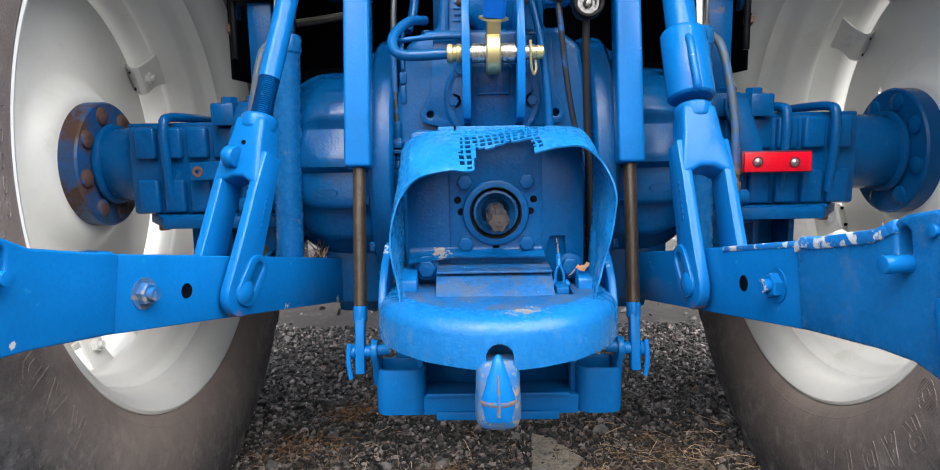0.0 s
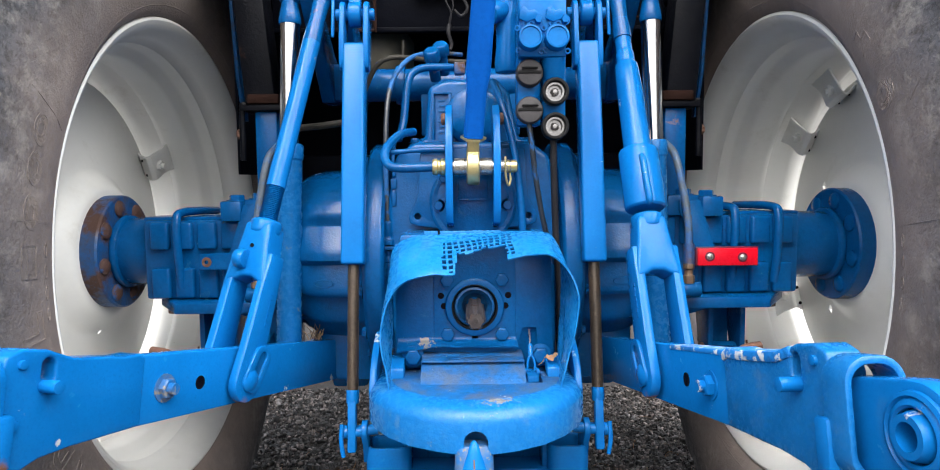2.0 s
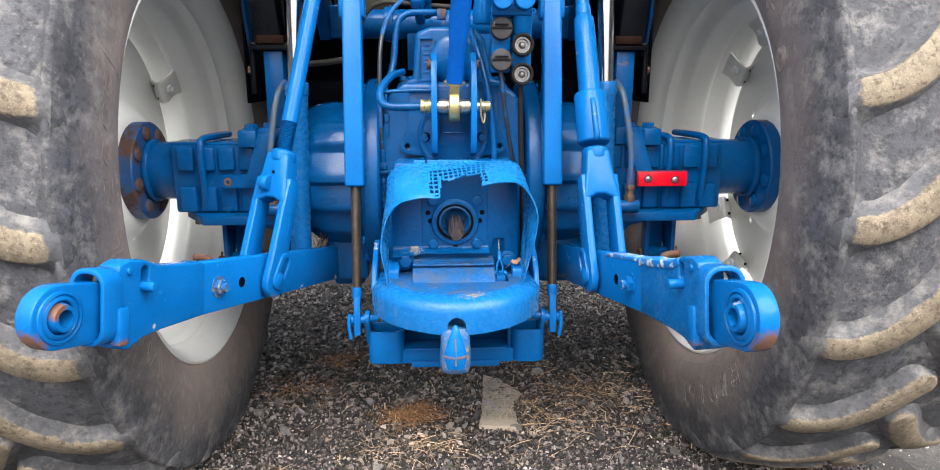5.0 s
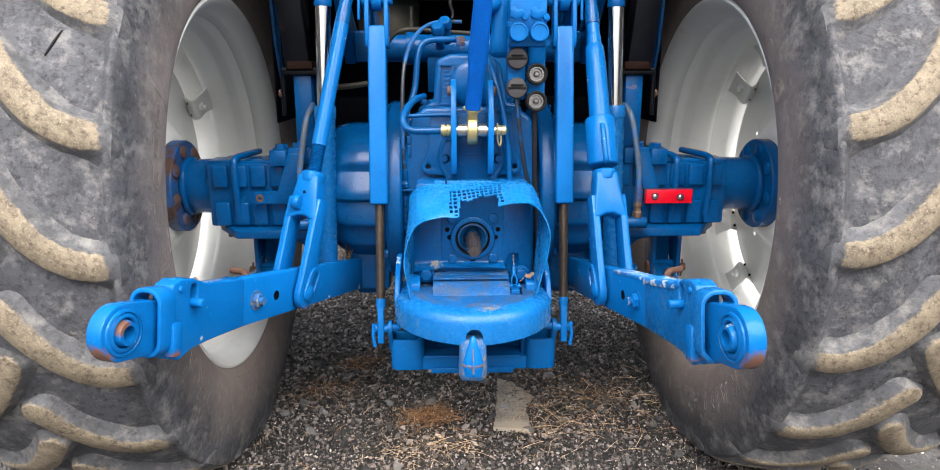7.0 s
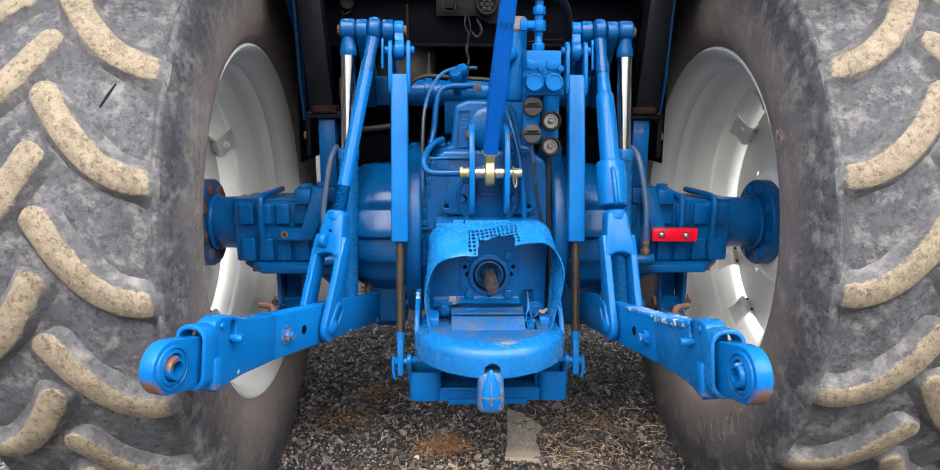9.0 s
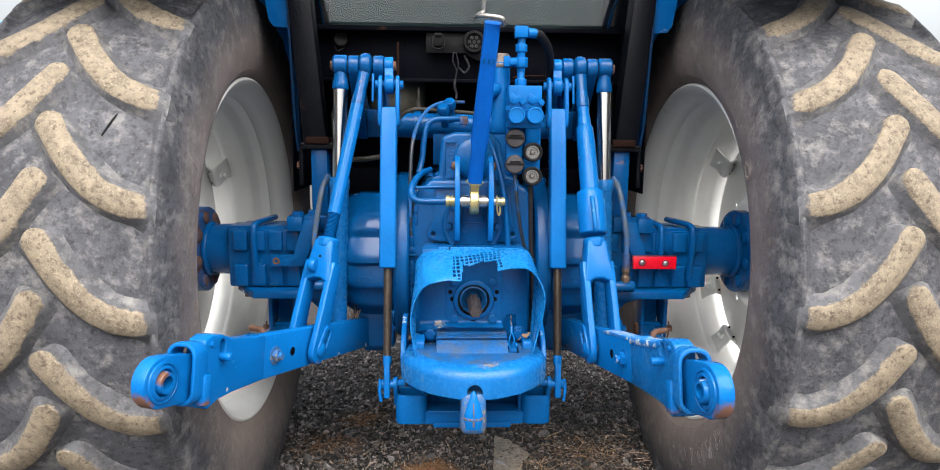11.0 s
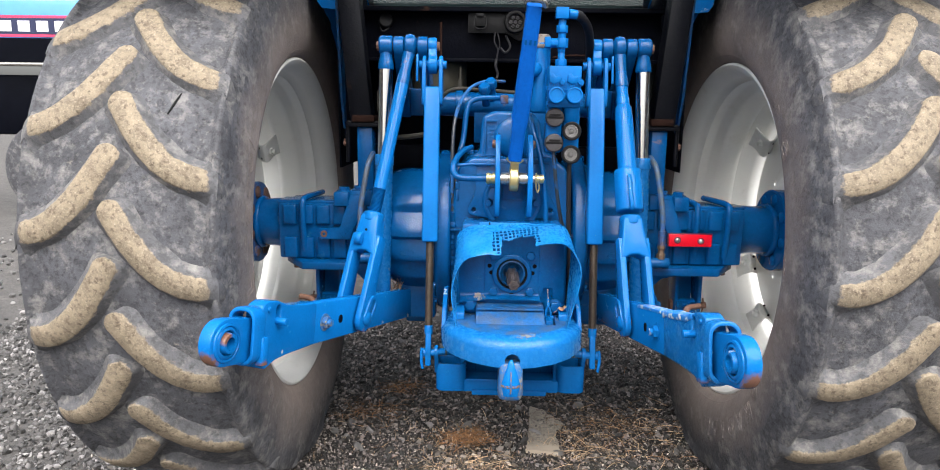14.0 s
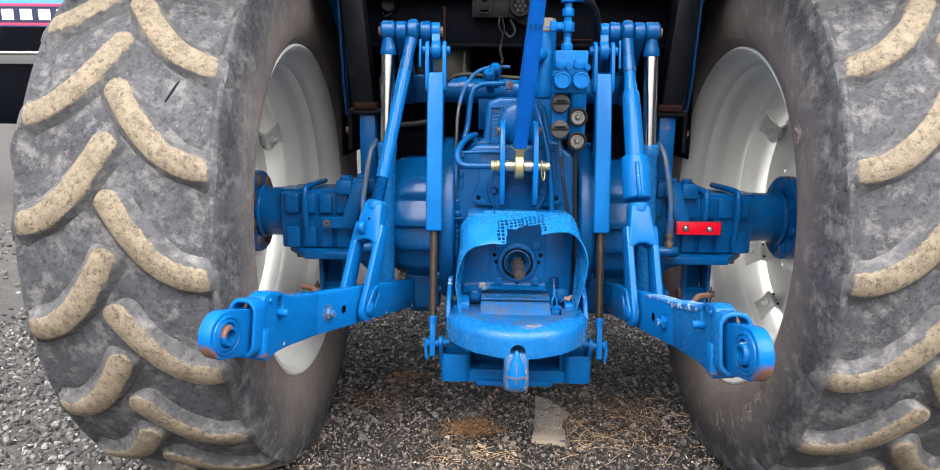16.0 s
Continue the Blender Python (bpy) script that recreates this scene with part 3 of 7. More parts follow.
def make_casting():
    # main case
    bm = B()
    prof = [(-0.150, 0.50), (0.150, 0.50), (0.172, 0.56), (0.178, 0.90), (0.160, 1.0), (0.12, 1.03), (-0.12, 1.03), (-0.160, 1.0), (-0.178, 0.90), (-0.172, 0.56)]
    m = Matrix(((1, 0, 0, 0), (0, 0, -1, 0.60), (0, 1, 0, 0), (0, 0, 0, 1)))
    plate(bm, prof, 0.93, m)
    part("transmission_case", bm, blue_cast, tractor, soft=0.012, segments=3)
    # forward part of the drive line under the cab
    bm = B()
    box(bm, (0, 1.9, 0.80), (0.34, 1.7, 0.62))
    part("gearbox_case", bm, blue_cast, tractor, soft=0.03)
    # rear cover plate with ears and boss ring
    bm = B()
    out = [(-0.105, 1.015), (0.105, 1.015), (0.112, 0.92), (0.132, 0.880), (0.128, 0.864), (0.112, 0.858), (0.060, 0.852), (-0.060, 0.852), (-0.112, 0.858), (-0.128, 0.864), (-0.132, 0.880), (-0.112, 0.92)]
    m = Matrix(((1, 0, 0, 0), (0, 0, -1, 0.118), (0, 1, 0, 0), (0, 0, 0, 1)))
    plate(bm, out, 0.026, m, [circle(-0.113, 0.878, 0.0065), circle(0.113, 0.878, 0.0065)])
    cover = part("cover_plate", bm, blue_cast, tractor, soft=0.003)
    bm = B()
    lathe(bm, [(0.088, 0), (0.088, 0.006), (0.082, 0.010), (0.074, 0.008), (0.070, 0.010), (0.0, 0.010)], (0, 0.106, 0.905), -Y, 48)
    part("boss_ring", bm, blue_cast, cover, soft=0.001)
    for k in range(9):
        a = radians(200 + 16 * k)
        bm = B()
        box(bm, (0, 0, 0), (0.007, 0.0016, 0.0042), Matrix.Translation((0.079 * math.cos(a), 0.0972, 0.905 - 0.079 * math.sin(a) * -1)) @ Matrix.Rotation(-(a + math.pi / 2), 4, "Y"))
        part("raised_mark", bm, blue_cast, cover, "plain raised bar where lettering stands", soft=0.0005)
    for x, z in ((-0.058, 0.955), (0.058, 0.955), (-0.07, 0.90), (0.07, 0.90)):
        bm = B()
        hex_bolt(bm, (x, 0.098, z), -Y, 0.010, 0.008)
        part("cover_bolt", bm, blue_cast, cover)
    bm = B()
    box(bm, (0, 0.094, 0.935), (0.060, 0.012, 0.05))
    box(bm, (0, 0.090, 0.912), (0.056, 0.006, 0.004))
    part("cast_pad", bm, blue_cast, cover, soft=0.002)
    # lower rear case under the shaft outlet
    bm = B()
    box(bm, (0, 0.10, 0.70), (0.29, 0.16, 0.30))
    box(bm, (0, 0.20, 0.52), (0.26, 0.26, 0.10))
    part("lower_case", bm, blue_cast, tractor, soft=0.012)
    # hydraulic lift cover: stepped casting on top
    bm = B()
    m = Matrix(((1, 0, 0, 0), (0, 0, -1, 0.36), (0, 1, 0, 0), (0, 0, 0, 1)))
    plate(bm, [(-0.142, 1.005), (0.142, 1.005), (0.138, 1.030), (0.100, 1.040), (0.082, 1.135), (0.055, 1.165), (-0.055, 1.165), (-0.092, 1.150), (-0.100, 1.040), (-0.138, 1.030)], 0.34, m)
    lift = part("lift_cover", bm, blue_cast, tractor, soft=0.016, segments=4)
    bm = B()
    box(bm, (-0.082, 0.187, 1.085), (0.006, 0.010, 0.100))
    box(bm, (-0.046, 0.187, 1.085), (0.006, 0.010, 0.100))
    box(bm, (-0.064, 0.187, 1.136), (0.042, 0.010, 0.006))
    box(bm, (-0.064, 0.187, 1.034), (0.042, 0.010, 0.006))
    for k in range(7):
        box(bm, (-0.064 + 0.002 * (k % 2), 0.1895, 1.054 + 0.011 * k), (0.014, 0.004, 0.005))
    lathe(bm, [(0.062, 0), (0.060, 0.012), (0.045, 0.020), (0.0, 0.022)], (0.005, 0.192, 1.085), -Y, 32)
    for x in (-0.125, -0.105, 0.112, 0.128):
        hex_bolt(bm, (x, 0.24, 1.034), Z, 0.010, 0.010)
    part("lift_cover_ribs", bm, blue_cast, lift, soft=0.003)
    bm = B()
    rod(bm, (-0.27, 0.42, 1.185), (0.27, 0.42, 1.185), 0.040, 32)
    for x in (-0.17, 0.17):
        rod(bm, (x - 0.012, 0.42, 1.185), (x + 0.012, 0.42, 1.185), 0.048, 32)
    box(bm, (0, 0.46, 1.12), (0.24, 0.14, 0.12))
    part("rockshaft", bm, blue_cast, tractor, soft=0.003)
    # sensor block bolted beside the control cable
    bm = B()
    box(bm, (-0.163, 0.138, 0.945), (0.013, 0.014, 0.022))
    box(bm, (-0.163, 0.136, 0.915), (0.010, 0.010, 0.034))
    part("sensor_block", bm, blue_cast, tractor, soft=0.003)
    bm = B()
    tube(bm, [(-0.163, 0.135, 0.96), (-0.164, 0.14, 1.0), (-0.160, 0.16, 1.04)], 0.0035, 8)
    part("sensor_lead", bm, blue_cast, tractor)
    # pipes and plugs round the lift cover
    bm = B()
    for o in ((-0.086, 0.295, 1.222), (-0.066, 0.31, 1.238)):
        lathe(bm, [(0, 0), (0.019, 0), (0.019, 0.024), (0.016, 0.028), (0, 0.028)], o, Vector((-0.1, -0.65, 0.75)), 6)
        lathe(bm, [(0, -0.05), (0.013, -0.05), (0.013, 0), (0, 0)], o, Vector((-0.1, -0.65, 0.75)), 16)
    part("hex_plug", bm, blue_cast, tractor, soft=0.001)
    bm = B()
    tube(bm, [(-0.015, 0.30, 1.205), (-0.06, 0.28, 1.205), (-0.115, 0.27, 1.20), (-0.14, 0.26, 1.17), (-0.15, 0.24, 1.08), (-0.16, 0.22, 1.04)], 0.009)
    part("oil_pipe", bm, blue_cast, tractor)
    bm = B()
    tube(bm, [(-0.26, 0.33, 1.13), (-0.2, 0.3, 1.225), (-0.08, 0.33, 1.228), (0.03, 0.33, 1.222)], 0.006)
    part("return_pipe", bm, pipe_dull, tractor, "dull grey return pipe")
    bm = B()
    box(bm, (-0.025, 0.275, 1.20), (0.024, 0.03, 0.026))
    part("rusty_fitting", bm, blue_rust, tractor, "small rusted pipe fitting", soft=0.003)


make_casting()


def make_axle(s):
    """One half of the rear axle; s is -1 or 1."""
    out_more = 0.0 if s < 0 else 0.031
    # ring flange against the case
    bm = B()
    lathe(bm, [(0.10, 0), (0.255, 0), (0.262, 0.006), (0.262, 0.038), (0.255, 0.046), (0.20, 0.048)], (s * 0.182, 0.35, 0.775), X * s, 56)
    ring = part("axle_flange_ring", bm, blue_cast, tractor, soft=0.002)
    for k in range(14):
        a = math.tau * (k + 0.5) / 14
        bm = B()
        hex_bolt(bm, (s * 0.230, 0.35 + 0.238 * math.cos(a), 0.775 + 0.238 * math.sin(a)), X * s, 0.011, 0.010)
        part("flange_bolt", bm, blue_cast, ring)
    # trumpet: a rounded drum with overlapping cast steps that run out towards its end
    bm = B()
    seg = 200
    prof = [(0.228, 0.960, 1), (0.24, 0.995, 1), (0.26, 1.0, 1), (0.30, 1.0, 1), (0.33, 0.998, 0.9), (0.350, 0.99, 0.7), (0.366, 0.972, 0.45), (0.380, 0.945, 0.22), (0.392, 0.905, 0.08), (0.405, 0.85, 0), (0.425, 0.76, 0), (0.437, 0.60, 0)]
    ledges = [-70, -23, 3, 25, 48, 72]
    rings = []
    for x, f, keep in prof:
        r_ = []
        for k in range(seg):
            a = 360.0 * k / seg
            d = (a - 180 + 540) % 360 - 180
            high = 0.0
            for lo, hi in zip(ledges, ledges[1:]):
                if lo <= d < hi:
                    t = (d - lo) / (hi - lo)
                    high = 0.019 * min(1, t * 1.4) ** 1.3 * (1 if t < 0.9 else max(0, (1 - t) / 0.1) ** 0.6)
            if -46 < d < -43:
                high += 0.0012
            rr = (0.190 + high * keep) * f
            ang = radians(a)
            r_.append(bm.verts.new((s * x, 0.35 + rr * math.cos(ang), 0.785 + rr * math.sin(ang))))
        rings.append(r_)
    for a, b in zip(rings, rings[1:]):
        for k in range(seg):
            bm.faces.new((a[k], a[(k + 1) % seg], b[(k + 1) % seg], b[k]))
    bm.faces.new(rings[-1])
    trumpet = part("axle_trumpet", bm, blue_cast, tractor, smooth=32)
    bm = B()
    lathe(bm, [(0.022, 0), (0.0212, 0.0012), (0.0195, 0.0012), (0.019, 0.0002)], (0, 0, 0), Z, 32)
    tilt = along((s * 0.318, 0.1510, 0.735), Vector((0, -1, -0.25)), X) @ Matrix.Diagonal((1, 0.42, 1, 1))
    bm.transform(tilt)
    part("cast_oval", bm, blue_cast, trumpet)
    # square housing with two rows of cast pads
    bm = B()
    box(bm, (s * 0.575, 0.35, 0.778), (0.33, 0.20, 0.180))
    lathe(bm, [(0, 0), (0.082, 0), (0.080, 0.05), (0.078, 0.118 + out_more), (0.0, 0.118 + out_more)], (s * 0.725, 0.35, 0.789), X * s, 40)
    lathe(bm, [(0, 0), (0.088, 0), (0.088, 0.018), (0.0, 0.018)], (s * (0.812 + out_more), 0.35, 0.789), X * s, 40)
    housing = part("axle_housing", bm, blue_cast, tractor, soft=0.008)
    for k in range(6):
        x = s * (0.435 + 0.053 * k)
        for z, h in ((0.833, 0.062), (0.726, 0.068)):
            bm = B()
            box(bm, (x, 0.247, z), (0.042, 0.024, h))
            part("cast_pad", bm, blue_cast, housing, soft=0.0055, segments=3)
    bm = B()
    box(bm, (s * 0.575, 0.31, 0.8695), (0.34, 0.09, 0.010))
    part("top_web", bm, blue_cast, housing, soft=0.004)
    # round clamp bars over the housing
    for x in ((-0.655,) if s < 0 else (0.585, 0.682)):
        bm = B()
        tube(bm, [(x, 0.243, 0.715), (x, 0.228, 0.80), (x, 0.228, 0.866), (x * 0.998, 0.250, 0.884), (x * 0.985, 0.34, 0.885), (x * 0.98, 0.44, 0.881)], 0.0095, 12)
        part("clamp_bar", bm, blue_cast, housing)
    # bracket with gusset that carries the reflector or a spare hole
    bm = B()
    m = Matrix(((1, 0, 0, 0), (0, 0, -1, 0.214), (0, 1, 0, 0), (0, 0, 0, 1)))
    out = [(s * 0.455, 0.902), (s * 0.500, 0.902), (s * 0.534, 0.797), (s * 0.60, 0.795), (s * 0.60, 0.760), (s * 0.505, 0.760), (s * 0.455, 0.88)]
    plate(bm, out, 0.010, m, [circle(s * 0.585, 0.777, 0.005, 10)] if s < 0 else ())
    part("gusset_bracket", bm, blue_cast, housing, soft=0.0015)
    if s < 0:
        bm = B()
        lathe(bm, [(0.0045, 0), (0.011, 0), (0.0105, 0.0012), (0.0045, 0.0012)], (-0.585, 0.2088, 0.777), -Y, 14)
        part("rust_ring", bm, rust, housing, "rust ring round an empty bolt hole")
        bm = B()
        for k in range(6):
            a = k * math.tau / 6
            rod(bm, (-0.525 + 0.008 * math.cos(a), 0.209, 0.777 + 0.008 * math.sin(a)), (-0.525 + 0.008 * math.cos(a), 0.205, 0.777 + 0.008 * math.sin(a)), 0.003, 8)
        part("bolt_cluster", bm, blue_cast, housing)
    # clamp block on top with bolts
    bm = B()
    box(bm, (s * 0.528, 0.252, 0.888), (0.046, 0.09, 0.044))
    box(bm, (s * 0.470, 0.270, 0.890), (0.07, 0.08, 0.046))
    part("clamp_block", bm, blue_cast, housing, soft=0.004)
    bm = B()
    hex_bolt(bm, (s * 0.526, 0.248, 0.910), Z, 0.017, 0.013)
    part("clamp_bolt", bm, blue_cast, housing)
    bm = B()
    hex_bolt(bm, (s * 0.480, 0.262, 0.913), Z, 0.017, 0.013)
    part("clamp_bolt", bm, blue_cast, housing)
    # flat foot plate under the housing
    bm = B()
    out = [(s * 0.43, 0.30), (s * 0.43, 0.46), (s * 0.71, 0.46), (s * 0.732, 0.42), (s * 0.732, 0.305), (s * 0.652, 0.190), (s * 0.43, 0.190)]
    plate(bm, out, 0.024, Matrix.Translation((0, 0, 0.677)))
    part("foot_plate", bm, blue_cast, housing, soft=0.003)
    bm = B()
    m = Matrix(((1, 0, 0, 0), (0, 0, -1, 0.235), (0, 1, 0, 0), (0, 0, 0, 1)))
    plate(bm, [(s * 0.42, 0.665), (s * 0.555, 0.665), (s * 0.525, 0.655), (s * 0.485, 0.645), (s * 0.462, 0.622), (s * 0.452, 0.56), (s * 0.42, 0.56)], 0.012, m)
    part("curved_web", bm, blue_cast, housing, soft=0.002)
    bm = B()
    hex_bolt(bm, (s * 0.690, 0.275, 0.666), -Z, 0.012, 0.014, False)
    part("plate_bolt", bm, rust, housing, "dark rusty bolt end")
    # hub flange with round bolt heads
    bm = B()
    lathe(bm, [(0, 0), (0.130, 0), (0.134, 0.004), (0.134, 0.040), (0, 0.040)], (s * (0.830 + out_more), 0.35, 0.789), X * s, 48)
    hub = part("hub_flange", bm, blue_rust if s < 0 else blue_cast, tractor, "rusty hub flange" if s < 0 else "", soft=0.0)
    for k in range(8):
        a = math.tau * (k + 0.3) / 8
        bm = B()
        lathe(bm, [(0.020, 0), (0.019, 0.005), (0.014, 0.009), (0, 0.010)], (s * (0.831 + out_more), 0.35 + 0.106 * math.cos(a), 0.789 + 0.106 * math.sin(a)), X * -s, 16)
        part("wheel_bolt", bm, bolt_rust if s < 0 else blue_cast, hub)
    # hanger plates for the stabiliser
    bm = B()
    for x in (0.548, 0.622):
        m = Matrix(((0, 0, 1, s * x), (1, 0, 0, 0), (0, 1, 0, 0), (0, 0, 0, 1)))
        out = [(0.262, 0.535), (0.262, 0.69), (0.37, 0.69), (0.33, 0.56), (0.322, 0.53), (0.306, 0.515), (0.285, 0.512), (0.268, 0.520)]
        plate(bm, out, 0.012, m)
    box(bm, (s * 0.585, 0.35, 0.62), (0.07, 0.014, 0.14))
    hanger = part("stabiliser_hanger", bm, blue_cast, tractor, soft=0.002)
    bm = B()
    rod(bm, (s * 0.536, 0.29, 0.545), (s * 0.652, 0.29, 0.545), 0.011)
    lathe(bm, [(0, 0), (0.019, 0), (0.018, 0.008), (0, 0.011)], (s * 0.541, 0.29, 0.545), X * -s, 20)
    tube(bm, [(s * 0.641, 0.285, 0.57), (s * 0.643, 0.283, 0.545), (s * 0.641, 0.29, 0.515)], 0.0025, 6)
    part("hanger_pin", bm, rust, hanger, "rusty hanger pin")
    # shade-side brackets under the trumpet for the lower link
    bm = B()
    box(bm, (s * 0.30, 0.36, 0.555), (0.13, 0.20, 0.13))
    box(bm, (s * 0.30, 0.40, 0.50), (0.09, 0.12, 0.10))
    part("link_pivot_bracket", bm, blue_cast, tractor, soft=0.012)
    # lug that holds the foot of the ram
    bm = B()
    for dx in (-0.026, 0.026):
        m = Matrix(((0, 0, 1, s * 0.428 + dx), (1, 0, 0, 0), (0, 1, 0, 0), (0, 0, 0, 1)))
        plate(bm, [(0.127, 0.515), (0.118, 0.535), (0.125, 0.572), (0.17, 0.600), (0.30, 0.63), (0.30, 0.54), (0.17, 0.51)], 0.012, m)
    foot = part("ram_bracket", bm, blue_cast, tractor, soft=0.002)
    bm = B()
    rod(bm, (s * 0.428 - 0.034, 0.150, 0.545), (s * 0.428 + 0.034, 0.150, 0.545), 0.013)
    part("ram_pin", bm, rust, foot, "rusty bracket pin")


for side in (-1, 1):
    make_axle(side)


def make_lift_arm(s):
    """A lift arm: two cheeks from the rockshaft to the cross pin, with eyes."""
    for x in (0.343, 0.272):
        bm = B()
        m = Matrix(((0, 0, 1, s * x), (1, 0, 0, 0), (0, 1, 0, 0), (0, 0, 0, 1)))
        out = [(0.20 + 0.029 * math.cos(radians(a)), 1.35 + 0.029 * math.sin(radians(a))) for a in range(35, 236, 20)] + [(0.38, 1.14), (0.46, 1.14), (0.47, 1.23), (0.42, 1.25)]
        plate(bm, out, 0.030, m)
        part("lift_arm_cheek", bm, blue_cast, tractor, soft=0.004)
    bm = B()
    box(bm, (s * 0.307, 0.44, 1.19), (0.11, 0.10, 0.09))
    part("lift_arm_hub", bm, blue_cast, tractor, soft=0.01)
    bm = B()
    rod(bm, (s * 0.223, 0.20, 1.35), (s * 0.409, 0.20, 1.35), 0.0135)
    part("cross_pin", bm, rust, tractor, "rust-tipped cross pin")


for side in (-1, 1):
    make_lift_arm(side)


def make_top_link_bracket():
    for x in (-0.046, 0.046):
        bm = B()
        m = Matrix(((0, 0, 1, x), (1, 0, 0, 0), (0, 1, 0, 0), (0, 0, 0, 1)))
        out = [(0.098, 0.855), (0.040, 0.868), (0.022, 0.90), (0.020, 1.0), (0.045, 1.07), (0.075, 1.098), (0.105, 1.102), (0.125, 1.09), (0.20, 1.05), (0.20, 1.01), (0.10, 1.01)]
        plate(bm, out, 0.014, m)
        part("top_link_bracket", bm, blue_link, tractor, soft=0.002)
    for x in (-1, 1):
        bm = B()
        lathe(bm, [(0, 0), (0.012, 0), (0.012, 0.006), (0.009, 0.009), (0, 0.009)], (x * 0.053, 0.085, 1.072), X * x, 18)
        part("bracket_bolt", bm, rust, tractor, "rusty bracket bolt")


make_top_link_bracket()


def make_pto():
    """Power take-off: bearing ring, splined shaft and its bolted plate."""
    bm = B()
    m = Matrix(((1, 0, 0, 0), (0, 0, -1, 0.012), (0, 1, 0, 0), (0, 0, 0, 1)))
    plate(bm, rounded(0.156, 0.225, 0.012, 4, 0, 0.722), 0.012, m, [circle(0, 0.71, 0.050, 36)])
    face = part("shaft_plate", bm, blue_cast, tractor, soft=0.002)
    bm = B()
    lathe(bm, [(0.056, 0.0), (0.056, 0.005), (0.054, 0.007), (0.044, 0.008), (0.042, 0.006), (0.042, -0.01)], (0, 0.006, 0.71), -Y, 48)
    part("bearing_ring", bm, blue_cast, face, soft=0.001)
    bm = B()
    lathe(bm, [(0.0400, -0.03), (0.0395, -0.002), (0.0375, 0.001), (0.0335, 0.002), (0.0305, -0.003), (0.027, -0.010), (0.024, -0.014), (0.016, -0.014)], (0, 0.006, 0.71), -Y, 48)
    part("oil_seal", bm, greasy_shaded_blue, face, "dark greasy oil seal")
    bm = B()
    lathe(bm, [(0.0440, 0.0082), (0.0432, 0.0090), (0.0415, 0.007), (0.0405, -0.004), (0.0390, -0.006)], (0, 0.006, 0.71), -Y, 48)
    part("grease_ring", bm, black_plastic, face, "black greasy ring round the shaft seal")
    bm = B()
    n, verts0 = 60, []
    for h, f in ((0.0, 1), (0.128, 1), (0.138, 0.80)):
        ring = []
        for k in range(n):
            a = math.tau * k / n
            r = (0.0174 if math.cos(6 * a) > -0.1 else 0.0146) * f
            ring.append(bm.verts.new((r * math.cos(a), 0.01 - h, 0.71 + r * math.sin(a))))
        if verts0:
            for k in range(n):
                bm.faces.new((verts0[k], verts0[(k + 1) % n], ring[(k + 1) % n], ring[k]))
        verts0 = ring
    bm.faces.new(verts0)
    part("splined_shaft", bm, shaft_steel, tractor, "worn rusty splined shaft")
    bm = B()
    lathe(bm, [(0.006, 0), (0.006, 0.001), (0.004, 0.0012), (0.003, -0.002), (0, -0.003)], (0, -0.1282, 0.71), -Y, 16)
    part("shaft_centre", bm, shaft_steel, tractor)
    for x, z in ((-0.052, 0.762), (0.052, 0.762), (-0.052, 0.658), (0.052, 0.658)):
        bm = B()
        hex_bolt(bm, (x, 0.006, z), -Y, 0.0135, 0.010, False)
        part("plate_bolt", bm, blue_cast, face, soft=0.0008)
    # empty bolt holes: near-black discs on the plate stand for their shade
    for x, z in ((-0.064, 0.732), (0.064, 0.732), (-0.0585, 0.712), (0.0585, 0.712), (0, 0.653), (0, 0.648)):
        bm = B()
        lathe(bm, [(0.0062, 0.0004), (0.0055, 0.0012), (0.0050, 0.0008), (0, 0.0008)], (x, 0.0055, z), -Y, 12)
        part("blind_hole", bm, cab_dark, face, "dark disc for the shade in a bolt hole")


make_pto()


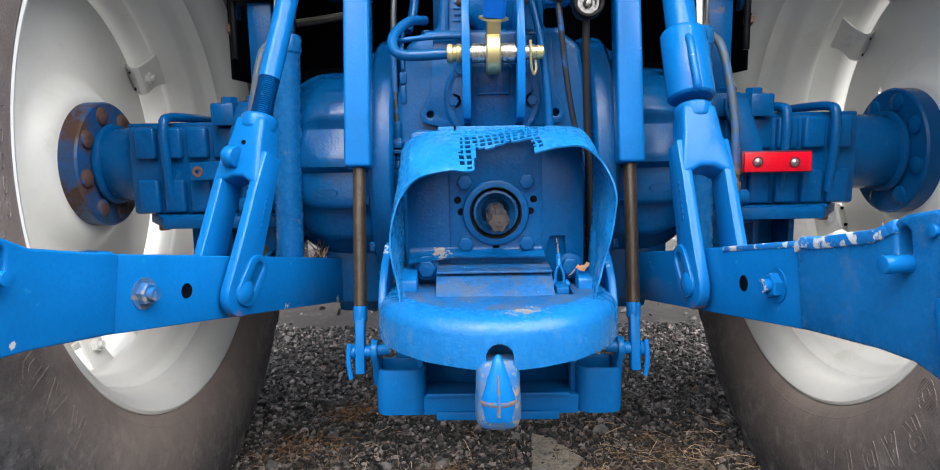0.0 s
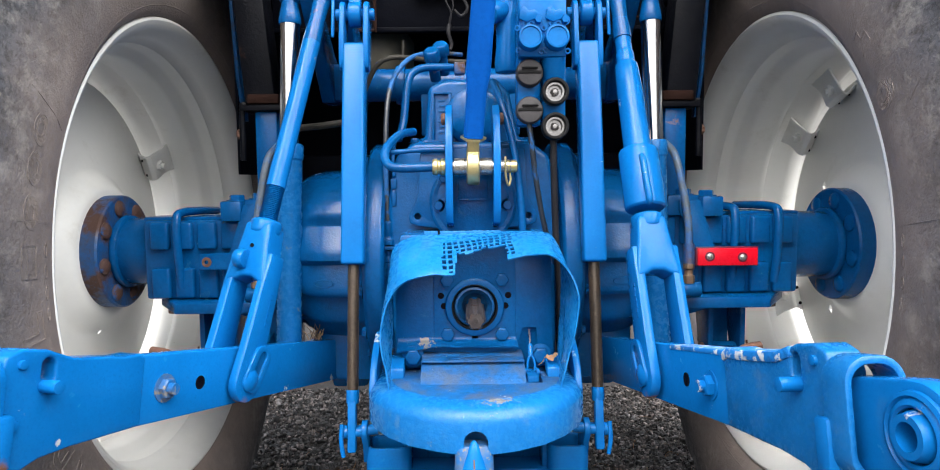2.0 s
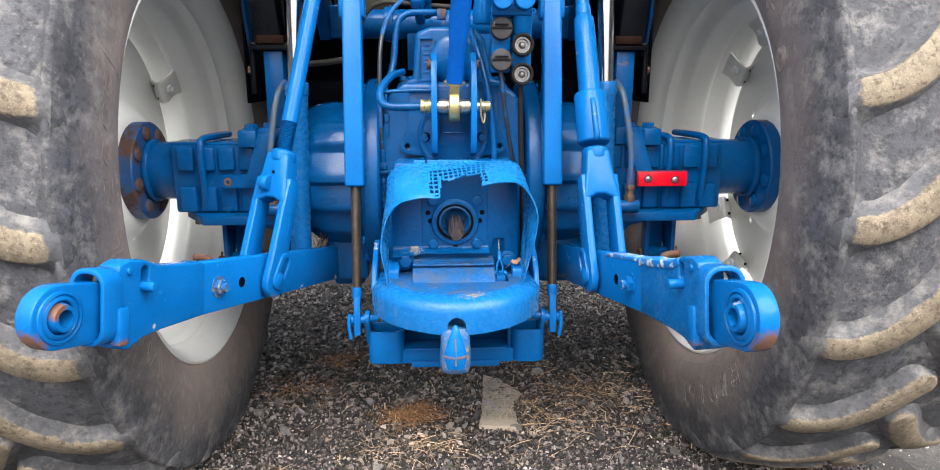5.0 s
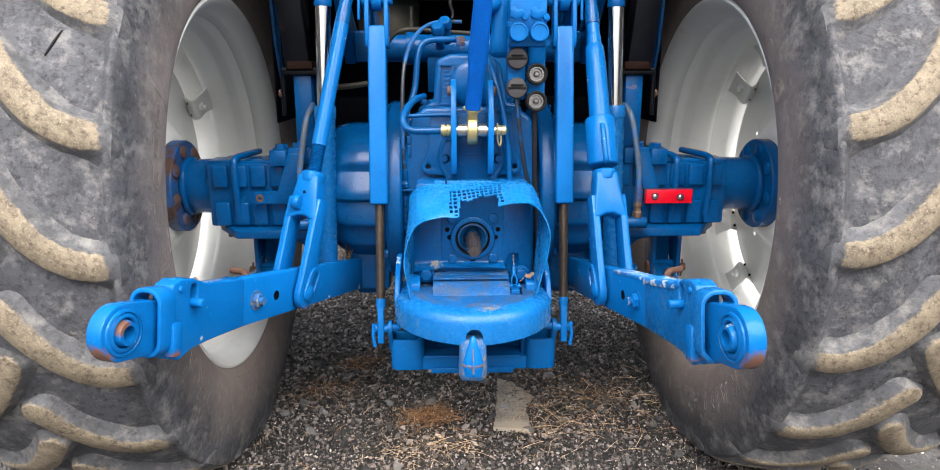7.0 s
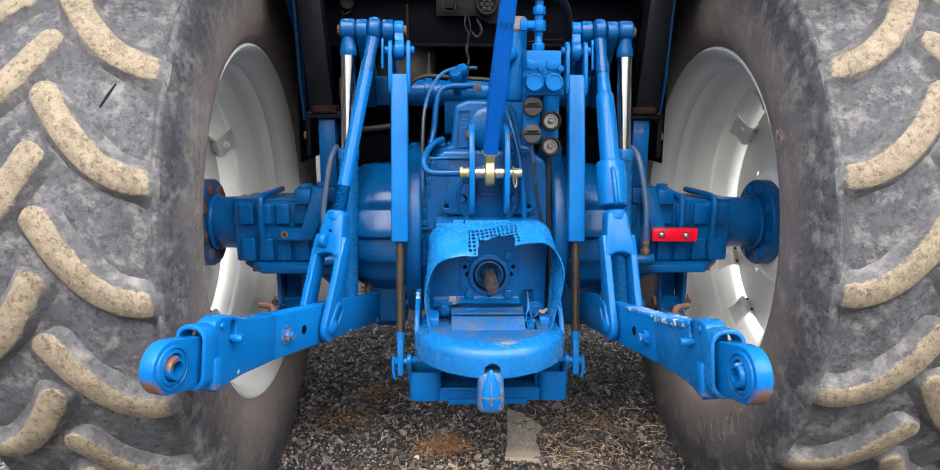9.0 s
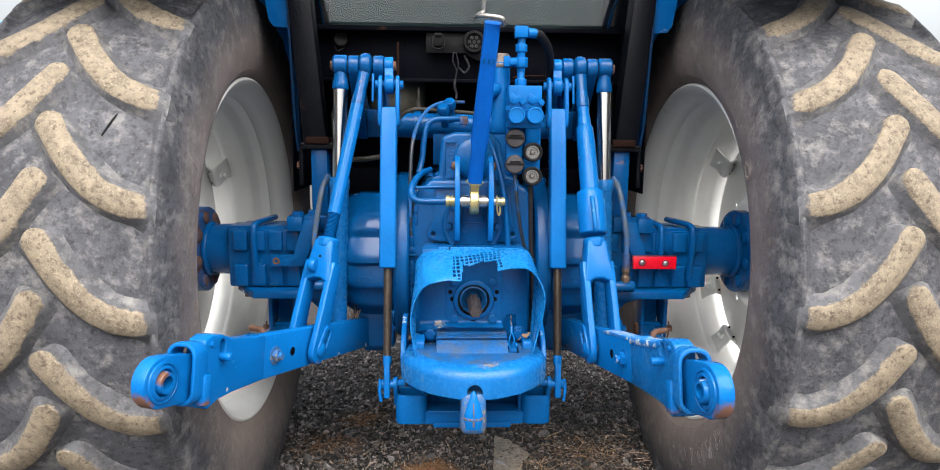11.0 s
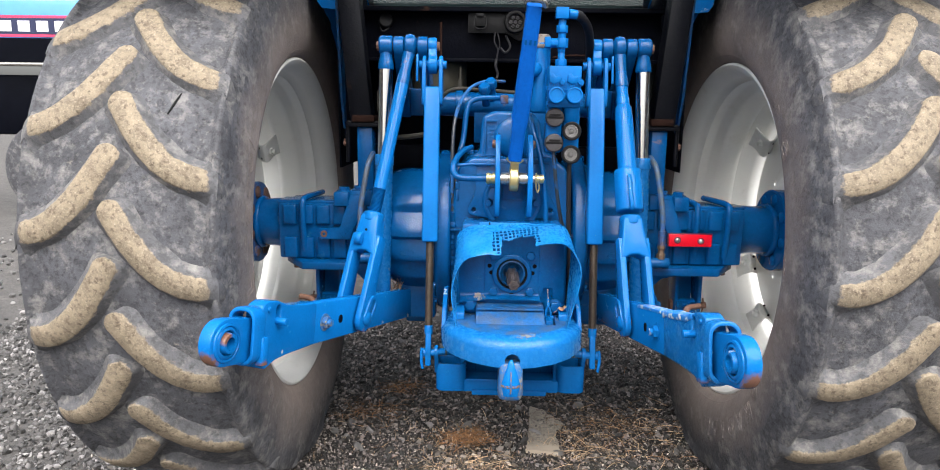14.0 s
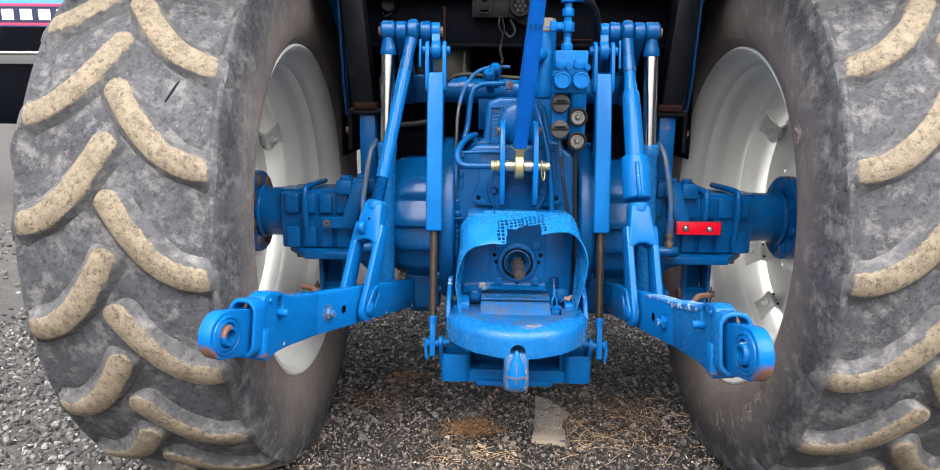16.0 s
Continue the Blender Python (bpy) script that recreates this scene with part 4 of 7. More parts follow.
def make_cab():
    """The dark lower edge of the cab, its posts, and the rear glass."""
    bm = B()
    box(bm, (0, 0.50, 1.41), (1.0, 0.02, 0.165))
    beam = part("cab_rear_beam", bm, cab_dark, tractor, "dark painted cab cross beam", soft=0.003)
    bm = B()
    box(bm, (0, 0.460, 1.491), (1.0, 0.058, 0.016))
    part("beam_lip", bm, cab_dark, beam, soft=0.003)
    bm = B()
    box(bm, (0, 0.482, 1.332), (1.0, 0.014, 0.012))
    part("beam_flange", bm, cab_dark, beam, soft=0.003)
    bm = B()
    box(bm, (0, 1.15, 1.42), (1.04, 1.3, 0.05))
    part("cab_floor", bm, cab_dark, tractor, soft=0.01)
    # boxes close the underside; their near black stands for its shade
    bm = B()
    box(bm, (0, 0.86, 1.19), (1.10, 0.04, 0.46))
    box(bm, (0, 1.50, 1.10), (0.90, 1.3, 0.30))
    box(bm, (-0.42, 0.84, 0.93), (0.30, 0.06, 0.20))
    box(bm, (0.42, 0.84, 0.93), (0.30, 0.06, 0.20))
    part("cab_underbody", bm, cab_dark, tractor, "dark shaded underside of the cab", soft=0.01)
    for s in (-1, 1):
        bm = B()
        lo, hi = Vector((s * 0.470, 0.295, 1.125)), Vector((s * 0.520, 0.32, 1.60))
        f = along(lo, hi - lo, X)
        box(bm, (0, 0, (hi - lo).length / 2), (0.068, 0.075, (hi - lo).length), f)
        post = part("cab_post", bm, post_dark, tractor, "dark worn cab post with rusty foot", soft=0.006)
        bm = B()
        box(bm, (s * 0.464, 0.295, 1.136), (0.070, 0.077, 0.022))
        part("rust_foot", bm, dark_rust, post, "rusted foot of the cab post", soft=0.004)
        bm = B()
        tube(bm, [(s * 0.415, 0.27, 1.105), (s * 0.416, 0.27, 1.118), (s * 0.425, 0.27, 1.123), (s * 0.505, 0.27, 1.123), (s * 0.514, 0.27, 1.118), (s * 0.515, 0.27, 1.0)], 0.007, 8, 4)
        box(bm, (s * 0.463, 0.30, 1.116), (0.10, 0.09, 0.010))
        part("post_saddle", bm, post_dark, post, soft=0.001)
        bm = B()
        box(bm, (s * 0.462, 0.30, 1.01), (0.050, 0.06, 0.20))
        part("mount_post", bm, blue_cast, tractor, soft=0.005)
        bm = B()
        hex_bolt(bm, (s * 0.519, 0.285, 1.06), X * s, 0.012, 0.012)
        part("saddle_bolt", bm, rust, post)
        # upper posts beside the rear window
        bm = B()
        rod(bm, (s * 0.515, 0.32, 1.58), (s * 0.56, 0.42, 2.45), 0.035, 12)
        part("window_post", bm, cab_dark, tractor)
        # inner mudguard sheet between post and tyre, near black as shade behind them
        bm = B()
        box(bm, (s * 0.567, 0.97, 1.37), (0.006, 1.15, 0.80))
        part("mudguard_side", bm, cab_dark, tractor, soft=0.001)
        # edge strip in dark blue, coloured for the shade it lies in
        bm = B()
        m = Matrix(((0, 0, 1, s * 0.552), (1, 0, 0, 0), (0, 1, 0, 0), (0, 0, 0, 1)))
        plate(bm, [(0.30, 1.74), (0.31, 1.50), (0.36, 1.20), (0.40, 1.10), (0.42, 1.10), (0.40, 1.30), (0.385, 1.74)], 0.008, m)
        part("mudguard_edge", bm, greasy_shaded_blue, tractor, soft=0.001)
        bm = B()
        m2 = Matrix(((1, 0, 0, 0), (0, 0, -1, 0.32), (0, 1, 0, 0), (0, 0, 0, 1)))
        plate(bm, [(s * 0.548, 1.468), (s * 0.598, 1.473), (s * 0.612, 1.492), (s * 0.645, 1.70), (s * 0.548, 1.70)], 0.008, m2)
        part("mudguard_lip", bm, blue_link, tractor, soft=0.001)
        # mudguard top, its unseen rear reach lengthened to shade the tyre
        bm = B()
        ring = []
        for k in range(15):
            a = radians(50 + 7 * k)
            ring.append([bm.verts.new((s * u, 0.35 - 1.0 * math.cos(a), 0.79 + 1.0 * math.sin(a) - dz)) for u, dz in ((0.56, 0), (1.12, 0), (1.15, 0.05))])
        for a, b in zip(ring, ring[1:]):
            for i in range(2):
                bm.faces.new((a[i], a[i + 1], b[i + 1], b[i]))
        bm.normal_update()
        bmesh.ops.solidify(bm, geom=bm.faces, thickness=0.006)
        part("mudguard_top", bm, blue_link, tractor)
    # roof added out of view; it shades the rear end from above
    bm = B()
    box(bm, (0, 0.90, 2.50), (1.36, 2.20, 0.14))
    part("cab_roof", bm, blue_link, tractor, soft=0.04)
    bm = B()
    box(bm, (0, 0.42, 1.98), (1.0, 0.006, 0.95))
    pane = part("rear_window", bm, glass, tractor, "cab rear window glass")
    pane.visible_shadow = False
    bm = B()
    box(bm, (0.06, 1.85, 1.75), (1.22, 0.03, 0.75))
    part("cab_front_panel", bm, cab_dark, tractor)
    # flat dark sheet added behind the glass in place of the cab's shade
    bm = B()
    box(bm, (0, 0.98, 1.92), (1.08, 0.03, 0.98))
    part("cab_interior", bm, teal_dark, tractor, "dark sheet standing in for the dim cab interior")
    # number plate light strip on the beam
    bm = B()
    box(bm, (0.08, 0.462, 1.507), (0.05, 0.02, 0.018))
    part("small_plate", bm, tank_tan, tractor, "small pale metal plate on the beam", soft=0.001)
    # socket plate
    bm = B()
    m = Matrix(((1, 0, 0, 0), (0, 0, -1, 0.452), (0, 1, 0, 0), (0, 0, 0, 1)))
    plate(bm, [(-0.145, 1.418), (-0.145, 1.482), (0.06, 1.482), (0.06, 1.40), (0.02, 1.395), (-0.02, 1.418)], 0.006, m)
    mount = part("socket_plate", bm, black_plastic, tractor, "black plate carrying the trailer socket", soft=0.001)
    bm = B()
    lathe(bm, [(0.036, 0), (0.036, 0.02), (0.033, 0.024), (0.026, 0.024), (0.025, 0.012), (0, 0.012)], (0.010, 0.45, 1.452), -Y, 28)
    part("trailer_socket", bm, black_plastic, mount, "round seven-pin trailer socket", soft=0.001)
    bm = B()
    for k in range(7):
        a = math.tau * k / 6
        r = 0.015 if k < 6 else 0
        lathe(bm, [(0.0055, 0), (0.0055, 0.010), (0.003, 0.010), (0.003, 0.002), (0, 0.002)], (0.010 + r * math.cos(a), 0.438, 1.452 + r * math.sin(a)), -Y, 10)
    part("socket_pins", bm, grey_plastic, mount)
    bm = B()
    box(bm, (-0.105, 0.442, 1.455), (0.034, 0.016, 0.034))
    box(bm, (-0.105, 0.434, 1.472), (0.024, 0.016, 0.010))
    tube(bm, [(-0.123, 0.436, 1.468), (-0.123, 0.428, 1.436), (-0.105, 0.426, 1.428), (-0.087, 0.428, 1.436), (-0.087, 0.436, 1.468)], 0.003, 6)
    part("latch", bm, black_plastic, mount, soft=0.002)
    bm = B()
    lathe(bm, [(0.024, 0), (0.024, 0.018), (0.020, 0.022), (0, 0.022)], (-0.425, 0.49, 1.455), Vector((0.2, -1, 0.2)), 24)
    tube(bm, [(-0.44, 0.47, 1.435), (-0.43, 0.455, 1.420), (-0.41, 0.46, 1.43)], 0.003, 6)
    part("small_lamp", bm, black_plastic, tractor, "small round black lamp", soft=0.001)
    # wires
    bm = B()
    tube(bm, [(-0.055, 0.44, 1.42), (-0.058, 0.43, 1.39), (-0.045, 0.43, 1.36), (-0.05, 0.43, 1.33)], 0.0025, 6)
    part("loose_wire", bm, hose_black, tractor)
    bm = B()
    tube(bm, [(-0.048, 0.44, 1.42), (-0.04, 0.43, 1.38), (-0.048, 0.43, 1.35), (-0.05, 0.43, 1.33)], 0.002, 6)
    part("loose_wire", bm, hose_black, tractor)
    bm = B()
    tube(bm, [(-0.02, 0.45, 1.41), (-0.005, 0.44, 1.375), (-0.02, 0.44, 1.355), (-0.038, 0.44, 1.37)], 0.004, 8)
    part("loose_wire", bm, hose_black, tractor)
    bm = B()
    tube(bm, [(-0.05, 0.43, 1.332), (-0.052, 0.425, 1.31), (-0.045, 0.425, 1.285), (-0.048, 0.42, 1.27)], lambda t: 0.006 - 0.002 * t, 7)
    part("tape_end", bm, hose_black, tractor, "taped wire end")
    # bent brown rods under the beam
    bm = B()
    tube(bm, [(-0.235, 0.45, 1.45), (-0.235, 0.45, 1.33), (-0.235, 0.45, 1.322)], 0.004, 8)
    tube(bm, [(-0.235, 0.45, 1.325), (-0.27, 0.45, 1.323), (-0.31, 0.45, 1.36), (-0.33, 0.46, 1.365)], 0.004, 8)
    part("bent_rod", bm, dark_rust, tractor, "thin rusty bent rod")
    bm = B()
    tube(bm, [(0.16, 0.36, 1.42), (0.162, 0.36, 1.33), (0.16, 0.37, 1.28), (0.15, 0.38, 1.26)], 0.006, 8)
    tube(bm, [(0.13, 0.36, 1.335), (0.2, 0.40, 1.345), (0.42, 0.42, 1.345)], 0.003, 6)
    part("brown_pipe", bm, dark_rust, tractor, "thin brown pipe")
    # tan tank and pale rod deep in the shade
    bm = B()
    lathe(bm, [(0, -0.075), (0.080, -0.070), (0.098, -0.045), (0.100, 0.03), (0.080, 0.060), (0, 0.068)], (-0.25, 0.62, 1.295), Z, 32)
    part("tank", bm, tank_tan, tractor, "dull tan plastic tank")
    bm = B()
    tube(bm, [(-0.17, 0.5, 1.31), (-0.172, 0.5, 1.24)], 0.004, 8, 0)
    rod(bm, (-0.172, 0.5, 1.27), (-0.172, 0.5, 1.225), 0.008, 8)
    part("pull_rod", bm, pipe_dull, tractor)
    bm = B()
    tube(bm, [(-0.40, 0.32, 1.075), (-0.33, 0.30, 1.080), (-0.25, 0.30, 1.092)], 0.008, 8)
    part("dull_pipe", bm, pipe_dull, tractor)
    bm = B()
    box(bm, (-0.415, 0.30, 1.19), (0.02, 0.03, 0.07))
    part("pale_clip", bm, pipe_dull, tractor, soft=0.004)


make_cab()

# ---- rear wheels ----
WHEEL_X = 0.89
TREAD = [(-0.178, 0.520), (-0.197, 0.536), (-0.212, 0.541), (-0.226, 0.565), (-0.238, 0.61), (-0.240, 0.665), (-0.236, 0.715), (-0.229, 0.757), (-0.222, 0.781), (-0.216, 0.789), (-0.210, 0.7885), (-0.204, 0.783), (-0.197, 0.7775), (-0.187, 0.7775), (-0.15, 0.790), (-0.08, 0.800), (0.0, 0.804)]
TREAD = TREAD + [(-u, r) for u, r in TREAD[-2::-1]]


def tread_radius(u):
    u = -abs(u)
    for (a, ra), (b, rb) in zip(TREAD[4:], TREAD[5:]):
        if a <= u <= b:
            return ra + (rb - ra) * (u - a) / (b - a)
    return 0.70


def on_wheel(u, r, a, s):
    """A point of the wheel: u metres inwards of its middle, at radius r, a radians up from the rear."""
    return Vector((s * (WHEEL_X - u), 0.35 - r * math.cos(a), 0.79 + r * math.sin(a)))


def lug_mesh(s, inner):
    """One tread bar from the middle of the tread to the shoulder."""
    bm = B()
    mud = bm.verts.layers.float.new("mud")
    rows = []
    drop, u0, span, wide = radians(13.6), -0.004, 0.207, 0.0260
    steps = [0.002, 0.010, 0.022, 0.038, 0.056] + [0.056 + 0.944 * i / 12 for i in range(1, 13)] + [1.035, 1.075]
    for k in steps:
        u = u0 + span * k
        w = min(k, 1.0)
        a = -drop * (1 - (1 - w) ** 2.1) - radians(1.6) * max(0, k - 1)
        q = w - 0.01
        da = (-drop * (1 - (1 - w) ** 2.1) + drop * (1 - (1 - q) ** 2.1)) * 0.82
        du = span * 0.01
        L = math.hypot(du, da)
        nu, na = -da / L, du / L
        # blunt round end at the middle of the tread, a fall to the shoulder at the other
        d = min(1, k * 0.48 / wide)
        half = wide * math.sqrt(max(0.04, 1 - (1 - d) ** 2))
        past = max(0.0, (k - 0.97) / 0.105)
        top = 0.828 - 0.62 * u * u - 0.011 * past
        low = tread_radius(u) - 0.005
        rise_h = top - low
        row = []
        flare = 0.010 * max(0, (k - 0.75) / 0.25) ** 2
        for e, h, f, g in ((-1, low, 0.026 + flare, -0.6), (-1, low + 0.30 * rise_h, 0.012 + 0.6 * flare, -0.2), (-1, top - 0.005, 0.002, 0.45), (-1, top, -0.003, 1.0), (0, top + 0.001, 0, 1.1), (1, top, -0.003, 1.0), (1, top - 0.005, 0.002, 0.45), (1, low + 0.30 * rise_h, 0.010 + 0.6 * flare, -0.2), (1, low, 0.022 + flare, -0.6)):
            v = bm.verts.new(on_wheel((u + e * nu * (half + f)) * inner, h, a + e * na * (half + f) / 0.82, s))
            v[mud] = g - 1.2 * past
            row.append(v)
        rows.append(row)
    # the bar runs on over the shoulder as a facet that sinks into the sidewall
    a = -drop - radians(0.5)
    for half, foot, (ub, rb), (uc, rc) in ((0.026, 0.030, (0.214, 0.768), (0.2235, 0.786)), (0.020, 0.030, (0.220, 0.752), (0.2275, 0.768)), (0.010, 0.024, (0.224, 0.738), (0.2305, 0.752))):
        row = []
        a -= radians(0.35)
        for e, h, f in ((-1, 0, 1), (-1, 0.45, 0.4), (-1, 0.9, 0.08), (-1, 1, 0), (0, 1.02, 0), (1, 1, 0), (1, 0.9, 0.08), (1, 0.45, 0.4), (1, 0, 1)):
            v = bm.verts.new(on_wheel((ub + (uc - ub) * h) * inner, rb + (rc - rb) * h, a + e * (half + foot * f) / 0.82, s))
            v[mud] = -1.6
            row.append(v)
        rows.append(row)
    for a, b in zip(rows, rows[1:]):
        for j in range(8):
            bm.faces.new((a[j], a[j + 1], b[j + 1], b[j]))
    bm.faces.new(rows[0])
    bm.faces.new(rows[-1][::-1])
    for v in bm.verts:
        v.co += 0.0022 * noise.noise_vector(v.co * 30) + 0.0006 * noise.noise_vector(v.co * 130)
    bmesh.ops.recalc_face_normals(bm, faces=bm.faces)
    me = bpy.data.meshes.new("lug")
    bm.to_mesh(me)
    bm.free()
    me.shade_smooth()
    me.set_sharp_from_angle(angle=radians(50))
    me.materials.append(lug_mud)
    return me


def make_wheel(s, brackets, phase, deep):
    wheel = thing("rear_wheel", (s * WHEEL_X, 0.35, 0), "large tractor rear wheel with off-white rim and muddy lugged tyre", "wheel", "rear wheels")
    hubc = Vector((s * WHEEL_X, 0.35, 0.79))
    # tyre
    bm = B()
    lathe(bm, [(r, u) for u, r in TREAD], hubc, X * s, 144)
    for v in bm.verts:
        if v.co.z < 0.012:
            v.co.z = 0.012
            v.co.x += (v.co.x - hubc.x) * 0.05
    skin = worn_tip("tyre_rubber", (hubc.x - s * 0.24, 0.35, 0.79), 0.68, (0.255, 0.206, 0.180), rubber, 0.70, 5, 0.32)
    tyre = part("tyre", bm, skin, wheel, "dusty worn black tractor tyre", smooth=60)
    bm = B()
    lathe(bm, [(0.532, -0.1990), (0.541, -0.2135), (0.565, -0.2275), (0.61, -0.2395), (0.665, -0.2415), (0.715, -0.2370), (0.738, -0.2325), (0.752, -0.2270)], hubc, X * s, 144)
    for v in bm.verts:
        v.co.z = max(v.co.z, 0.014)
    part("sidewall", bm, skin, tyre, "brownish dusty tyre sidewall", smooth=60)
    # raised rings and marks on the sidewall
    bm = B()
    for r0, u0 in ((0.556, -0.2222),):
        lathe(bm, [(r0, u0), (r0 + 0.002, u0 - 0.002), (r0 + 0.005, u0 - 0.002), (r0 + 0.007, u0 - 0.0015)], hubc, X * s, 144)
    part("sidewall_ring", bm, skin, tyre)
    # plain raised strokes where lettering stands, laid on the curve of the sidewall
    side_line = [(0.541, 0.2135), (0.565, 0.2275), (0.61, 0.2395), (0.665, 0.2415), (0.700, 0.2375)]

    def on_side(arc, r, lift, a0):
        u = 0.2375
        for (ra, ua), (rb, ub) in zip(side_line, side_line[1:]):
            if ra <= r <= rb:
                u = ua + (ub - ua) * (r - ra) / (rb - ra)
        return on_wheel(u + lift, r, a0 + arc / r, s)

    def stroke(bm, pts, a0, w=0.0022):
        left, right = [], []
        for i, (x, r) in enumerate(pts):
            p, q = pts[max(0, i - 1)], pts[min(len(pts) - 1, i + 1)]
            d = Vector((q[0] - p[0], q[1] - p[1])).normalized()
            left.append((x - d.y * w, r + d.x * w))
            right.append((x + d.y * w, r - d.x * w))
        rows = [[bm.verts.new(on_side(x, r, h, a0)) for x, r in run] for run, h in ((left, -0.001), (left, 0.0010), (right, 0.0010), (right, -0.001))]
        for a, b in zip(rows, rows[1:]):
            for i in range(len(a) - 1):
                bm.faces.new((a[i], a[i + 1], b[i + 1], b[i]))

    def round_mark(rx, ry, r0):
        return [(rx * math.cos(math.tau * k / 24), r0 + ry * math.sin(math.tau * k / 24)) for k in range(25)]

    def ribbed_oval(a, r0, rx, ry):
        stroke(bm, round_mark(rx, ry, r0), a, 0.0016)
        stroke(bm, round_mark(rx * 0.42, ry * 0.42, r0), a, 0.0014)
        for j in range(-5, 6):
            y = ry * j / 6
            x0, x1 = rx * math.sqrt(1 - (j / 6) ** 2), rx * 0.42 * math.sqrt(max(0, 1 - (j / 2.52) ** 2))
            for e in (-1, 1):
                stroke(bm, [(e * x1, r0 + y), (e * x0, r0 + y)], a, 0.0007)

    # block letters, as strokes of (along, outwards), both from -1 to 1
    LETTERS = {
        "L": [[(-1, 1), (-1, -1), (1, -1), (1, -0.5), (-0.45, -0.5), (-0.45, 1), (-1, 1)]],
        "A": [[(-1, -1), (-0.3, 1), (0.3, 1), (1, -1), (0.5, -1), (0.3, -0.45), (-0.3, -0.45), (-0.5, -1), (-1, -1)], [(-0.2, -0.05), (0, 0.5), (0.2, -0.05), (-0.2, -0.05)]],
        "I": [[(-0.3, -1), (-0.3, 1), (0.3, 1), (0.3, -1), (-0.3, -1)]],
        "D": [[(-1, -1), (-1, 1), (0.3, 1), (1, 0.5), (1, -0.5), (0.3, -1), (-1, -1)], [(-0.45, -0.5), (-0.45, 0.5), (0.2, 0.5), (0.45, 0.2), (0.45, -0.2), (0.2, -0.5), (-0.45, -0.5)]],
        "R": [[(-1, -1), (-1, 1), (0.5, 1), (1, 0.6), (1, 0.2), (0.5, -0.1), (1, -1), (0.4, -1), (0, -0.2), (-0.45, -0.2), (-0.45, -1), (-1, -1)], [(-0.45, 0.25), (-0.45, 0.6), (0.4, 0.6), (0.4, 0.25), (-0.45, 0.25)]],
    }
    WORD = "RADIAL" if s < 0 else "LAIDAR"
    for i, letter in enumerate(WORD):
        bm = B()
        a = radians((-36.5 + 6.4 * i) if s < 0 else (-42 - 6.4 * (5 - i)))
        for run in LETTERS[letter]:
            stroke(bm, [(x * 0.022 * (1 if s < 0 else -1), 0.639 + y * 0.026) for x, y in run], a, 0.0014)
        part("raised_letter", bm, skin, tyre)
    for a in (22.5, 16.9, 11.0) if s < 0 else (28.6, -36.0):
        bm = B()
        ribbed_oval(radians(a), 0.637 if s < 0 else 0.605, 0.025, 0.017 if s < 0 else 0.028)
        part("raised_mark", bm, skin, tyre, "ribbed oval moulded on the sidewall")["kind"] = "stuff"
    bm = B()
    if s < 0:
        stroke(bm, [(-0.024, 0.622), (-0.024, 0.656), (0.024, 0.656), (0.024, 0.622), (-0.024, 0.622)], radians(4.4), 0.0016)
        stroke(bm, [(-0.018, 0.639), (0.018, 0.639)], radians(4.4), 0.005)
    else:
        stroke(bm, [(-0.022, 0.588), (-0.022, 0.625), (0.0, 0.622), (0.0, 0.606), (0.022, 0.606), (0.022, 0.586)], radians(40.1), 0.0018)
    part("raised_mark", bm, skin, tyre)
    # fine mould lines across the sidewall
    for a0, r0, a1, r1 in ((27.1, 0.679, 25.5, 0.576), (9.6, 0.668, 10.0, 0.579)) if s < 0 else ((8.5, 0.686, 8.2, 0.571), (24.5, 0.66, 27.0, 0.70), (-21, 0.62, -18, 0.66)):
        bm = B()
        stroke(bm, [((radians(a1 - a0) * t / 5) * 0.63, r0 + (r1 - r0) * t / 5) for t in range(6)], radians(a0), 0.0009)
        part("mould_line", bm, skin, tyre)
    for i in range(4):
        bm = B()
        stroke(bm, round_mark(0.010, 0.005, 0.590), radians(6 - 3.2 * i), 0.0011)
        part("raised_mark", bm, skin, tyre)
    # lugs: both halves of the tread
    for inner in (1, -1):
        me = lug_mesh(s, inner)
        for k in range(21):
            a = math.tau * k / 21 + radians(phase + (0 if inner > 0 else 360 / 42))
            lug = new("lug", me)
            lug.parent = tyre
            turn = Matrix.Translation(hubc) @ Matrix.Rotation(-a, 4, "X") @ Matrix.Translation(-hubc)
            lug.matrix_parent_inverse = wheel.matrix_basis.inverted()
            lug.parent = tyre
            lug.matrix_parent_inverse = Matrix()
            lug.matrix_basis = turn
    if s < 0:
        # a gouge cut between two lugs
        bm = B()
        run = []
        for k in range(9):
            t = k / 8
            u, a = 0.124 - 0.022 * t, radians(30.6) - 0.068 * t
            run.append(on_wheel(u, tread_radius(u) + 0.0005, a, s))
        tube(bm, run, lambda t: 0.0006 + 0.0022 * math.sin(math.pi * min(1, t * 0.75 + 0.1)), 8, 1)
        part("gouge", bm, black_plastic, tyre, "dark gouge cut in the tread")
    # rim
    bm = B()
